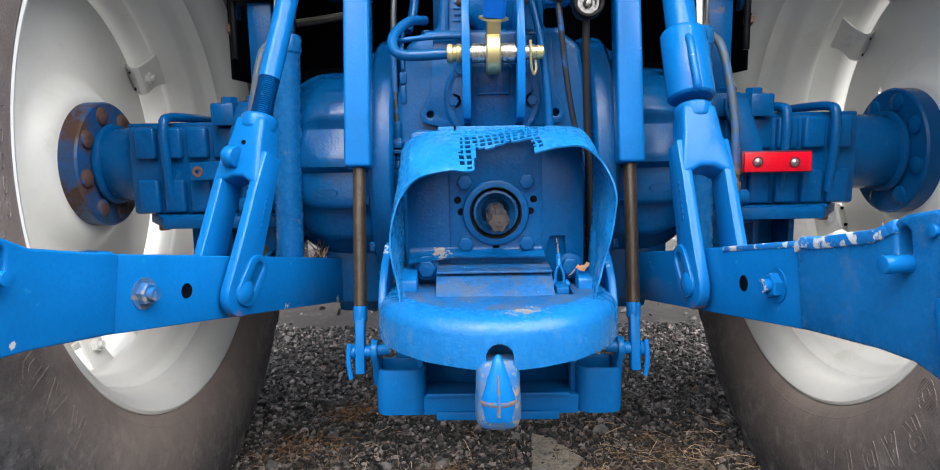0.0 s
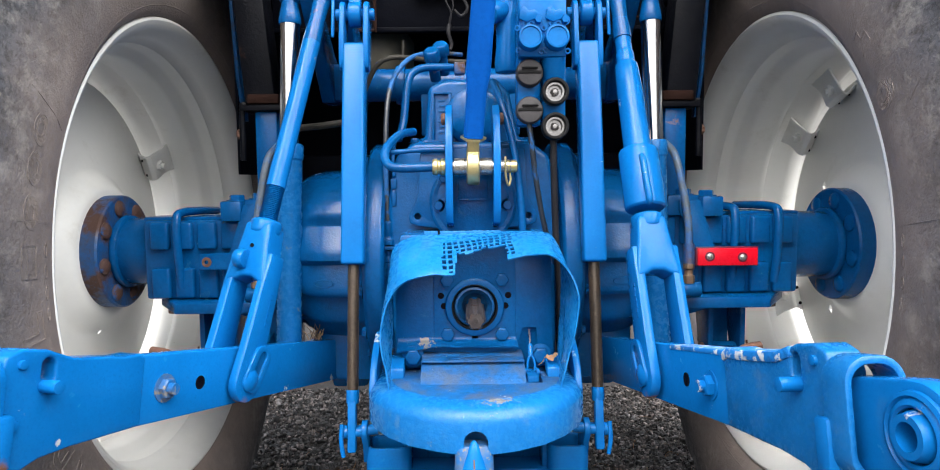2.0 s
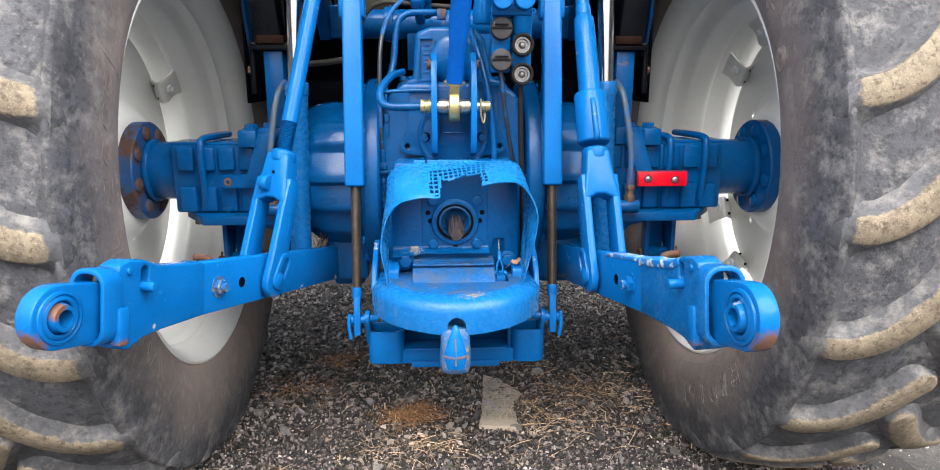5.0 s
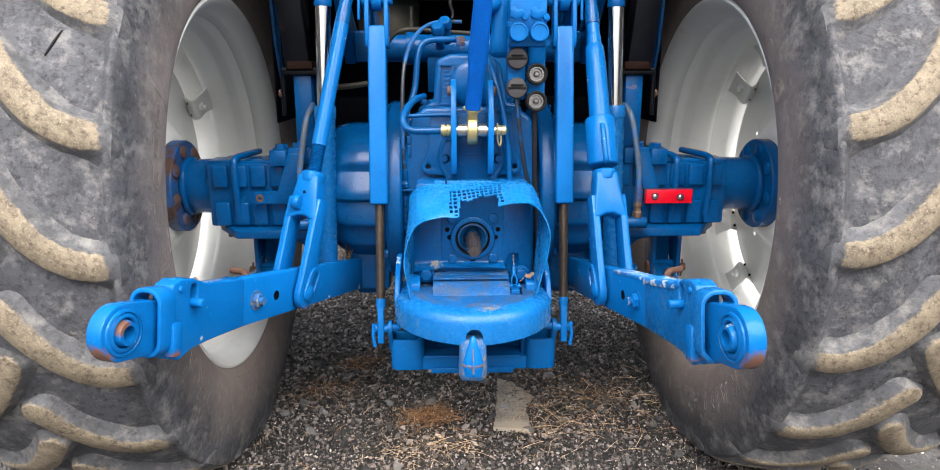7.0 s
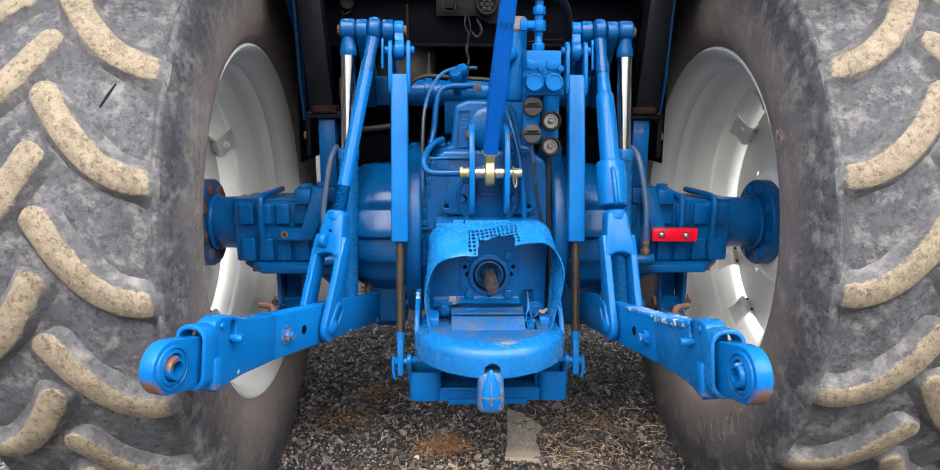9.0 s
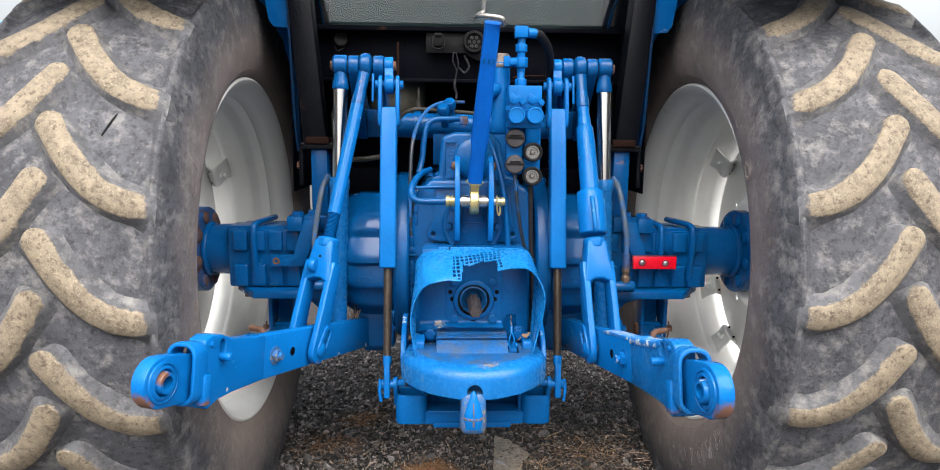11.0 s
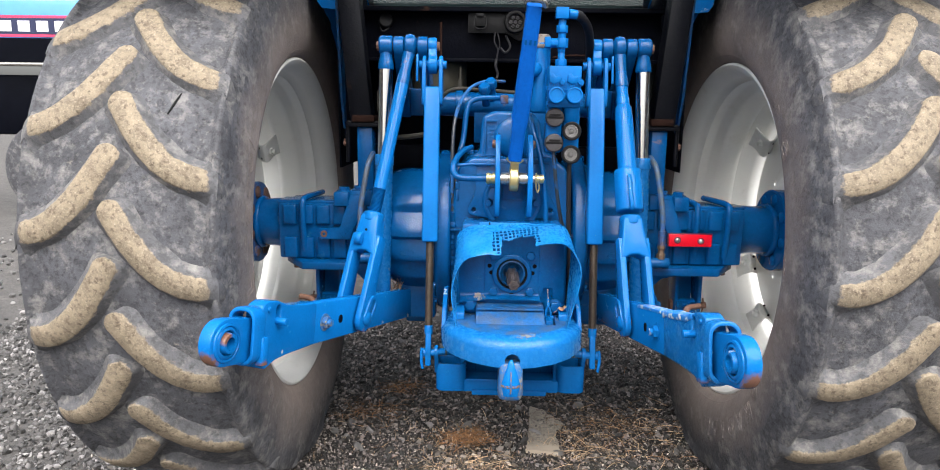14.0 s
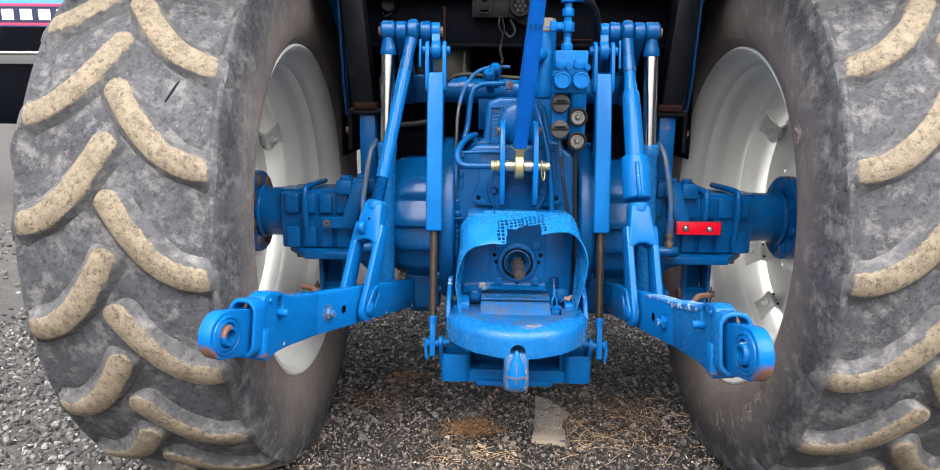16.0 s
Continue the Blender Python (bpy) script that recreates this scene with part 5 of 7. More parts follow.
    prof = [(0.512, -0.178), (0.524, -0.193), (0.531, -0.196), (0.535, -0.200), (0.533, -0.206), (0.527, -0.208), (0.519, -0.204), (0.508, -0.192), (0.497, -0.172), (0.494, -0.156), (0.491, -0.140), (0.480, -0.130), (0.478, -0.104), (0.475, -0.094), (0.459, -0.078), (0.454, -0.066), (0.450, -0.010), (0.458, 0.004), (0.466, 0.012), (0.468, 0.05), (0.460, 0.066), (0.456, 0.09), (0.470, 0.115), (0.486, 0.15), (0.495, 0.18), (0.517, 0.195), (0.520, 0.200), (0.505, 0.204), (0.497, 0.19), (0.49, 0.15), (0.47, 0.12), (0.465, 0.09), (0.474, 0.055), (0.474, 0.01), (0.457, -0.005), (0.459, -0.06), (0.487, -0.09), (0.498, -0.14), (0.503, -0.165)]
    lathe(bm, prof, hubc, X * s, 96, closed=True)
    part("rim", bm, rim_paint, wheel, "off-white painted steel rim", smooth=40)
    # dished disc with small square holes
    bm = B()
    back = -0.038 if s < 0 else -0.043
    ease = [i / 8 for i in range(9)]
    pr = [(0.090, back), (0.130, back)] + [(0.142 + 0.066 * t, back + (0.001 - back) * t * t * (3 - 2 * t)) for t in ease] + [(0.222, 0.006), (0.242, 0.011), (0.30, 0.022), (0.345, 0.030), (0.385, 0.038), (0.420, 0.042)]
    seg = 96
    square = {(8, 71)} if s < 0 else {(11, 9), (11, 81)}
    rings = [[bm.verts.new(Vector((hubc.x + s * (h + deep), 0.35 + r * math.cos(math.tau * k / seg), 0.79 + r * math.sin(math.tau * k / seg)))) for k in range(seg)] for r, h in pr]
    for i, (a, b) in enumerate(zip(rings, rings[1:])):
        for k in range(seg):
            if (i, k) in square:
                continue
            bm.faces.new((a[k], a[(k + 1) % seg], b[(k + 1) % seg], b[k]))
    bm.normal_update()
    bmesh.ops.recalc_face_normals(bm, faces=bm.faces)
    bmesh.ops.solidify(bm, geom=bm.faces, thickness=-0.006)
    part("disc", bm, rim_paint, wheel, "off-white dished wheel disc", smooth=30)
    # clamp brackets between disc and rim
    for a0 in brackets:
        a = radians(a0)
        c = Vector((0, math.cos(a), math.sin(a)))
        t = Vector((0, -math.sin(a), math.cos(a)))
        f = Matrix((c, t * s, X * -s)).transposed().to_4x4()
        f.translation = hubc
        bm = B()
        # bent strap that ramps from the edge of the disc up to the barrel, open at both ends
        sec = [(0.412, -0.002, 0.036), (0.398, 0.010, 0.037), (0.386, 0.024, 0.038), (0.3835, 0.030, 0.038), (0.388, 0.036, 0.038), (0.402, 0.040, 0.037), (0.415, 0.043, 0.036), (0.430, 0.050, 0.037), (0.4525, 0.062, 0.043)]
        p = []
        for r, z, w in sec:
            p.append([bm.verts.new(f @ Vector((r, w * e, z - 0.040 - deep))) for e in (-1, -0.5, 0, 0.5, 1)])
        for q0, q1 in zip(p, p[1:]):
            for i in range(4):
                bm.faces.new((q0[i], q0[i + 1], q1[i + 1], q1[i]))
        bmesh.ops.recalc_face_normals(bm, faces=bm.faces)
        bmesh.ops.solidify(bm, geom=bm.faces, thickness=0.006)
        br = part("rim_bracket", bm, rim_paint, wheel, soft=0.001)
        bm = B()
        out = f.to_3x3() @ Vector((-0.2, 0, 0.98))
        hex_bolt(bm, f @ Vector((0.408, 0.004, 0.043 - 0.040 - deep)), out, 0.0145, 0.014, True, 0.010)
        part("bracket_bolt", bm, rim_paint, br)
        # two dark discs on the strap in place of shaded holes
        for e in (-1, 1):
            bm = B()
            lathe(bm, [(0.0050, 0.0), (0.0048, 0.0006), (0, 0.0006)], f @ Vector((0.3860, 0.024 * e, 0.016 - 0.040 - deep)), f.to_3x3() @ Vector((-0.77, 0, 0.64)), 10)
            part("bracket_hole", bm, cab_dark, br, "small dark disc for the shade in a hole")
    return wheel


make_wheel(-1, (32, -67, -92, 118, 146, -151, -176), 12.3, 0.015)
make_wheel(1, (41, 69, -29, -60, 134, 158, -119, -139), 13.3, 0.050)

# ---- three-point linkage ----


def make_lower_link(s, pivot, ball):
    """Flat lower link with a slotted head and a telescopic ball end."""
    pivot, ball = Vector(pivot), Vector(ball)
    link = thing("lower_link", pivot, "blue lower lift arm with telescopic ball end and scuffed top edge" if s > 0 else "blue painted lower lift arm with telescopic ball end and rusty tip", "hitch arm", "lower links")
    d = ball - pivot
    L = d.length
    flat = Vector((d.x, d.y, 0)).normalized()
    nrm = Vector((flat.y, -flat.x, 0))
    if nrm.x * s > 0:
        nrm = -nrm
    # local frame: x along the link, y up, z towards the tractor's middle line
    ex = d.normalized()
    ez = nrm
    ey = ez.cross(ex)
    if ey.z < 0:
        ey = -ey
    f = Matrix((ex, ey, ez)).transposed().to_4x4()
    f.translation = pivot
    bm = B()
    h = 0.045
    out = [(-0.05, -h * 0.8), (-0.05, h * 0.8), (0.03, h), (L * 0.72, h * 1.05), (L * 0.72, -h * 1.20), (0.03, -h)]
    plate(bm, out, 0.036, f)
    bar = part("bar", bm, blue_link, link, soft=0.003)
    # the bar is not drilled here; a dark disc gives the hole's shade
    bm = B()
    lathe(bm, [(0.0112, 0.0), (0.0108, 0.0008), (0.0100, 0.0003), (0, 0.0003)], f @ Vector((L * 0.583, -0.004, 0.0182)), ez, 20)
    part("drilled_hole", bm, cab_dark, bar, "dark disc for the shade in a drilled hole")
    # cast head with a raised shoulder
    bm = B()
    x0, x1 = L * 0.700, L * 0.928
    out = [(x0, -0.053), (x0, 0.046), (x0 + 0.012, 0.051), (x0 + 0.035, 0.049), (x1 - 0.125, 0.053), (x1 - 0.085, 0.066), (x1 - 0.050, 0.068), (x1 - 0.030, 0.060), (x1 - 0.024, 0.040), (x1 - 0.024, -0.072), (x1 - 0.05, -0.080), (x1 - 0.085, -0.066), (x1 - 0.13, -0.060)]
    slot = slot_shape(x1 - 0.088, 0.040, 0.009, 0.014, math.pi / 2)
    plate(bm, out, 0.0405, f, [slot])
    head = part("cast_head", bm, blue_worn if s > 0 else blue_link, link, soft=0.007, segments=3)
    bm = B()
    rod(bm, f @ Vector((x1 - 0.082, 0.022, 0.012)), f @ Vector((x1 - 0.082, 0.022, 0.046)), 0.0085)
    part("lock_pin", bm, blue_link, head, soft=0.001)
    bm = B()
    rod(bm, f @ Vector((x1 - 0.045, -0.02, 0.015)), f @ Vector((x1 - 0.045, -0.02, 0.026)), 0.006, 12)
    part("grease_nipple", bm, blue_link, head, soft=0.001)
    bm = B()
    rod(bm, f @ Vector((x1 - 0.05, 0.050, 0.015)), f @ Vector((x1 - 0.05, 0.050, 0.0245)), 0.006, 12)
    part("roll_pin", bm, blue_link, head, soft=0.001)
    bm = B()
    m = f @ Matrix.Translation((x1 - 0.004, -0.002, 0)) @ Matrix(((0, 0, 1, 0), (0, 1, 0, 0), (-1, 0, 0, 0), (0, 0, 0, 1)))
    plate(bm, rounded(0.066, 0.122, 0.027, 6), 0.040, m, [rounded(0.050, 0.104, 0.020, 6)])
    part("end_socket", bm, blue_worn if s > 0 else blue_link, link, "open sleeve round the ball end", soft=0.003)
    bm = B()
    box(bm, (x1 - 0.024, -0.035, 0.028), (0.024, 0.062, 0.020), f)
    part("weld_block", bm, worn_tip("weld_block_paint", f @ Vector((x1 - 0.02, -0.080, 0.030)), 0.022), head, soft=0.005)
    if s > 0:
        # paint worn to primer along the upper edge
        bm = B()
        run = [(L * 0.53, 0.0470), (L * 0.60, 0.0480), (x0 - 0.004, 0.0490)]
        plate(bm, run + [(x, y - 0.008) for x, y in run[::-1]], 0.039, f)
        part("worn_edge", bm, scuffed, bar, "upper edge worn to pale primer", soft=0.0025)
        bm = B()
        run = [(x0 - 0.002, 0.047), (x0 + 0.014, 0.0535), (x0 + 0.036, 0.0515), (x1 - 0.125, 0.0555), (x1 - 0.095, 0.0640)]
        plate(bm, run + [(x, y - 0.014) for x, y in run[::-1]], 0.047, f)
        part("worn_shoulder", bm, scuffed, head, "shoulder worn to pale primer", soft=0.004)
    # ball end
    bm = B()
    out = [(x1 - 0.02, -0.058), (x1 - 0.02, 0.036), (L - 0.01, 0.042)]
    out += [(L + 0.048 * math.cos(radians(a)), -0.006 + 0.048 * math.sin(radians(a))) for a in range(80, -91, -10)]
    plate(bm, out, 0.030, f, [circle(L, -0.006, 0.0240, 32)])
    end = part("ball_end", bm, worn_tip("ball_end_paint", f @ Vector((L + 0.040, -0.048, 0)), 0.026), link, "ball end with its tip rubbed to rust", soft=0.004)
    bm = B()
    for zz in (0.0155, -0.0155):
        lathe(bm, [(0.0245, 0), (0.040, 0), (0.039, 0.003), (0.035, 0.0045), (0.0330, 0.0015), (0.031, 0.004), (0.027, 0.005), (0.0245, 0.003)], f @ Vector((L, -0.006, zz - (0.0005 if zz > 0 else -0.0005))), ez * (1 if zz > 0 else -1), 36)
    part("raised_ring", bm, blue_link, end)
    bm = B()
    lathe(bm, [(0.0130, -0.026), (0.0195, -0.026), (0.0235, -0.014), (0.0245, 0), (0.0235, 0.014), (0.0195, 0.026), (0.0130, 0.026)], f @ Vector((L, -0.006, 0)), ez, 32, closed=True)
    part("ball", bm, worn_tip("swivel_ball_paint", f @ Vector((L - 0.016 * s, 0.014, 0.026)), 0.020) if s < 0 else blue_link, end, "swivel ball with a rusty rim" if s < 0 else "")
    # stabiliser bolt
    bm = B()
    o = f @ Vector((L * 0.658, -0.004, 0.0182))
    hex_bolt(bm, o, ez, 0.0160, 0.012, True, 0.009)
    part("stabiliser_bolt", bm, worn_hook if s < 0 else blue_link, link, "bolt with worn paint" if s < 0 else "")
    return f, L


LEFT_F, LEFT_L = make_lower_link(-1, (-0.287, 0.42, 0.512), (-0.601, -0.600, 0.714))
RIGHT_F, RIGHT_L = make_lower_link(1, (0.287, 0.42, 0.512), (0.388, -0.694, 0.732))


def make_lift_rod(s, f, L):
    """Lift rod: screwed upper shank and a forked casting that straddles the lower link."""
    top = Vector((s * 0.309, 0.20, 1.352))
    foot = f @ Vector((L * (0.490 if s < 0 else 0.475), -0.003, 0))
    rodt = thing("lift_rod", foot, "blue lift rod with forked casting and screw thread" if s < 0 else "blue lift rod with turnbuckle sleeve and forked casting", "lift rod", "lift rods")
    d = top - foot
    n = d.length
    ez = d.normalized()
    ex = (f.to_3x3() @ Vector((0, 0, 1)))
    ex = (ex - ez * ex.dot(ez)).normalized()
    ey = ez.cross(ex)
    g = Matrix((ex, ey, ez)).transposed().to_4x4()
    g.translation = foot

    def P(x, y, z):
        return g @ Vector((x, y, z))

    # eye on the cross pin
    bm = B()
    lathe(bm, [(0, -0.020), (0.020, -0.020), (0.031, -0.012), (0.034, 0), (0.031, 0.012), (0.020, 0.020), (0, 0.020)], top, X, 32)
    lathe(bm, [(0, 0), (0.0188, 0.0), (0.0185, 0.020), (0.0160, 0.050), (0.0175, 0.085), (0.0200, 0.12), (0, 0.12)], P(0, 0, n - 0.125), ez, 24)
    part("top_eye", bm, blue_cast, rodt)
    bm = B()
    if s < 0:
        rod(bm, P(0, 0, 0.36), P(0, 0, n - 0.11), 0.0185, 28)
    else:
        rod(bm, P(0, 0, 0.60), P(0, 0, n - 0.08), 0.0165, 28)
        lathe(bm, [(0, 0.405), (0.0265, 0.405), (0.0255, 0.56), (0.0235, 0.612), (0.020, 0.618), (0, 0.618)], P(0, 0, 0), ez, 28)
    part("shank", bm, blue_link, rodt)
    bm = B()
    if s < 0:
        k, prof = 0.290, [(0, 0.290)]
        while k < 0.376:
            prof += [(0.0155, k), (0.0178, k + 0.0018)]
            k += 0.0036
        lathe(bm, prof + [(0, k)], P(0, 0, 0), ez, 24)
        part("screw_thread", bm, blue_cast, rodt, "fine screw thread")
    else:
        lathe(bm, [(0, 0.600), (0.0175, 0.600), (0.0185, 0.605), (0.0185, 0.640), (0.0165, 0.646), (0, 0.646)], P(0, 0, 0), ez, 24)
        part("lock_collar", bm, blue_link, rodt)
        bm = B()
        lathe(bm, [(0, 0.302), (0.034, 0.302), (0.0385, 0.306), (0.0385, 0.418), (0.036, 0.424), (0, 0.424)], P(0, 0, 0), ez, 32)
        sleeve = part("turnbuckle_sleeve", bm, blue_link, rodt, soft=0.001)
        bm = B()
        side = -Y * 0.040
        tube(bm, [P(0.004, 0, 0.412) + side * 0.90, P(0.004, 0, 0.402) + side * 1.12, P(0.004, 0, 0.365) + side * 1.20, P(0.002, 0, 0.328) + side * 1.14, P(0.002, 0, 0.318) + side * 0.9], 0.0065, 10)
        part("sleeve_handle", bm, blue_link, sleeve, "welded bar handle")
    # forked casting
    bm = B()
    h0 = 0.292
    lathe(bm, [(0, h0 - 0.03), (0.030, h0 - 0.03), (0.031, h0 - 0.006), (0.028, h0), (0, h0)], P(0, 0, 0), ez, 20)
    neck = [(-0.027, h0 - 0.01), (0.027, h0 - 0.01), (0.032, 0.235), (0.0405, 0.185), (0.0425, 0.165), (0.020, 0.172), (0.012, 0.178), (-0.012, 0.178), (-0.020, 0.172), (-0.0425, 0.165), (-0.0405, 0.185), (-0.032, 0.235)]
    plate(bm, neck, 0.054, g @ Matrix(((1, 0, 0, 0), (0, 0, -1, 0), (0, 1, 0, 0), (0, 0, 0, 1))))
    casting = part("fork_neck", bm, blue_link, rodt, soft=0.007, segments=3)
    for e in (1, -1):
        bm = B()
        w = 0.028
        out = [(-w * 0.75, 0.225), (w * 0.75, 0.225), (w * 0.95, 0.16), (w, 0.11), (w * 1.1, 0.05)]
        out += [(0.036 * math.cos(radians(a)), 0.036 * math.sin(radians(a)) - 0.008) for a in range(10, -191, -15)]
        out += [(-w * 1.1, 0.05), (-w, 0.11), (-w * 0.95, 0.16)]
        # plane of the cheek: y up along the rod, x along the link, offset to one side
        m = g @ Matrix(((0, 0, 1, e * 0.0345), (1, 0, 0, 0), (0, 1, 0, 0), (0, 0, 0, 1)))
        plate(bm, out, 0.018, m)
        cheek = part("fork_cheek", bm, worn_tip("fork_cheek_paint", P(e * 0.03, 0.0, -0.045), 0.016), rodt, soft=0.004)
        if e > 0:
            bm = B()
            lathe(bm, [(0, 0), (0.0205, 0), (0.0200, 0.004), (0.014, 0.009), (0, 0.011)], P(0.043, 0, -0.004), ex, 28)
            part("fork_pin", bm, blue_link, rodt, soft=0.0)
            bm = B()
            lip = slot_shape(0.012 * -s, 0.018, 0.026, 0.036, math.pi / 2 + 0.28 * s)
            inn = slot_shape(0.014 * -s, 0.022, 0.0105, 0.036, math.pi / 2 + 0.28 * s)
            plate(bm, lip, 0.006, m @ Matrix.Translation((0, 0, 0.0115)), [inn])
            part("slot_rim", bm, blue_link, cheek, soft=0.0015)
            # floor takes the darker blue in place of shade within the slot
            bm = B()
            plate(bm, inn, 0.0015, m @ Matrix.Translation((0, 0, 0.0098)))
            part("slot_floor", bm, blue_cast, cheek, "slot floor beside the pin, darker blue for shade")
    bm = B()
    rod(bm, P(-0.045, 0, -0.004), P(0.045, 0, -0.004), 0.013)
    part("fork_bolt", bm, rust, rodt)
    # small ear with a grease hole, and raised part marks
    bm = B()
    lathe(bm, [(0, -0.010), (0.017, -0.010), (0.019, 0), (0.017, 0.010), (0, 0.010)], P(-0.012 * s * -1, -0.032, 0.208), ex, 20)
    part("cast_ear", bm, blue_link, casting, soft=0.001)
    bm = B()
    for k in range(7):
        box(bm, (0.0440, 0.008, 0.155 - 0.0095 * k), (0.0015, 0.007, 0.006), g)
    part("raised_mark", bm, blue_link, casting, "plain raised bars where a part is marked")["kind"] = "stuff"
    # dark stud face as the shade of a small drilling
    bm = B()
    rod(bm, P(0, -0.0285, 0.235), P(0, -0.0265, 0.235), 0.004, 10)
    part("drilled_hole", bm, cab_dark, casting)


make_lift_rod(-1, LEFT_F, LEFT_L)
make_lift_rod(1, RIGHT_F, RIGHT_L)


def make_ram(s):
    """Assistor ram beside the lift rod."""
    foot, eye = Vector((s * 0.396, 0.150, 0.545)), Vector((s * 0.381, 0.20, 1.352))
    ram = thing("assist_ram", foot, "blue hydraulic assist ram with bright chrome rod, paint chipped", "hydraulic ram", "assist rams")
    d = (eye - foot).normalized()
    n = (eye - foot).length

    def P(h):
        return foot + d * h

    split = 0.487
    bm = B()
    lathe(bm, [(0, -0.01), (0.023, -0.01), (0.0262, 0.0), (0.0262, split - 0.035), (0.0290, split - 0.032), (0.0290, split - 0.004), (0.0265, split), (0, split)], foot, d, 32)
    lathe(bm, [(0, -0.024), (0.026, -0.024), (0.027, 0), (0.026, 0.024), (0, 0.024)], foot, X, 24)
    part("barrel", bm, blue_worn, ram, "chipped blue ram barrel", soft=0.001)
    bm = B()
    rod(bm, P(split - 0.01), P(n - 0.05), 0.0208, 36)
    part("chrome_rod", bm, chrome, ram, "polished chrome piston rod")
    bm = B()
    lathe(bm, [(0, -0.020), (0.024, -0.020), (0.028, -0.015), (0.028, 0.015), (0.024, 0.020), (0, 0.020)], eye, X, 32)
    lathe(bm, [(0, 0), (0.0224, 0), (0.0238, 0.004), (0.0232, 0.014), (0.0208, 0.026), (0.0185, 0.038), (0.0185, 0.060), (0, 0.060)], P(n - 0.070), d, 28)
    part("rod_eye", bm, blue_cast, ram)
    # oil hose at its foot
    bm = B()
    tube(bm, [P(0.03) + Vector((s * 0.02, 0.02, 0)), P(0.03) + Vector((s * 0.075, 0.02, 0.0))], 0.014, 12, 0)
    part("hose_elbow", bm, blue_cast, ram)
    return ram


for side in (-1, 1):
    make_ram(side)


def make_ram_hose(s):
    hose = thing("oil_hose", (s * 0.47, 0.165, 0.68), "blue oil hose with rusty brown pipe fitting", "hose", "ram hoses")
    bm = B()
    lathe(bm, [(0, 0), (0.014, 0), (0.014, 0.016), (0.010, 0.018), (0.010, 0.030), (0.0125, 0.031), (0.0125, 0.043), (0, 0.043)], (s * 0.462, 0.165, 0.725), Vector((s * 0.02, 0.06, 1)), 6)
    part("union_nuts", bm, union_brown, hose, "brass-brown union nuts", soft=0.001)
    bm = B()
    rod(bm, (s * 0.463, 0.168, 0.765), (s * 0.464, 0.172, 0.81), 0.0115, 16)
    part("ferrule", bm, blue_rust, hose, "rusted hose ferrule")
    bm = B()
    tube(bm, [(s * 0.464, 0.172, 0.80), (s * 0.462, 0.175, 0.86), (s * 0.452, 0.182, 0.93), (s * 0.440, 0.20, 1.00), (s * 0.432, 0.25, 1.03)], 0.0080, 12)
    part("hose_line", bm, hose_worn, hose, "weathered grey-blue hose")
    bm = B()
    rod(bm, (s * 0.43, 0.165, 0.712), (s * 0.487, 0.165, 0.712), 0.0165, 20)
    rod(bm, (s * 0.462, 0.165, 0.70), (s * 0.462, 0.165, 0.73), 0.010, 12)
    part("hose_tee", bm, blue_cast, hose, soft=0.002)


for side in (-1, 1):
    make_ram_hose(side)


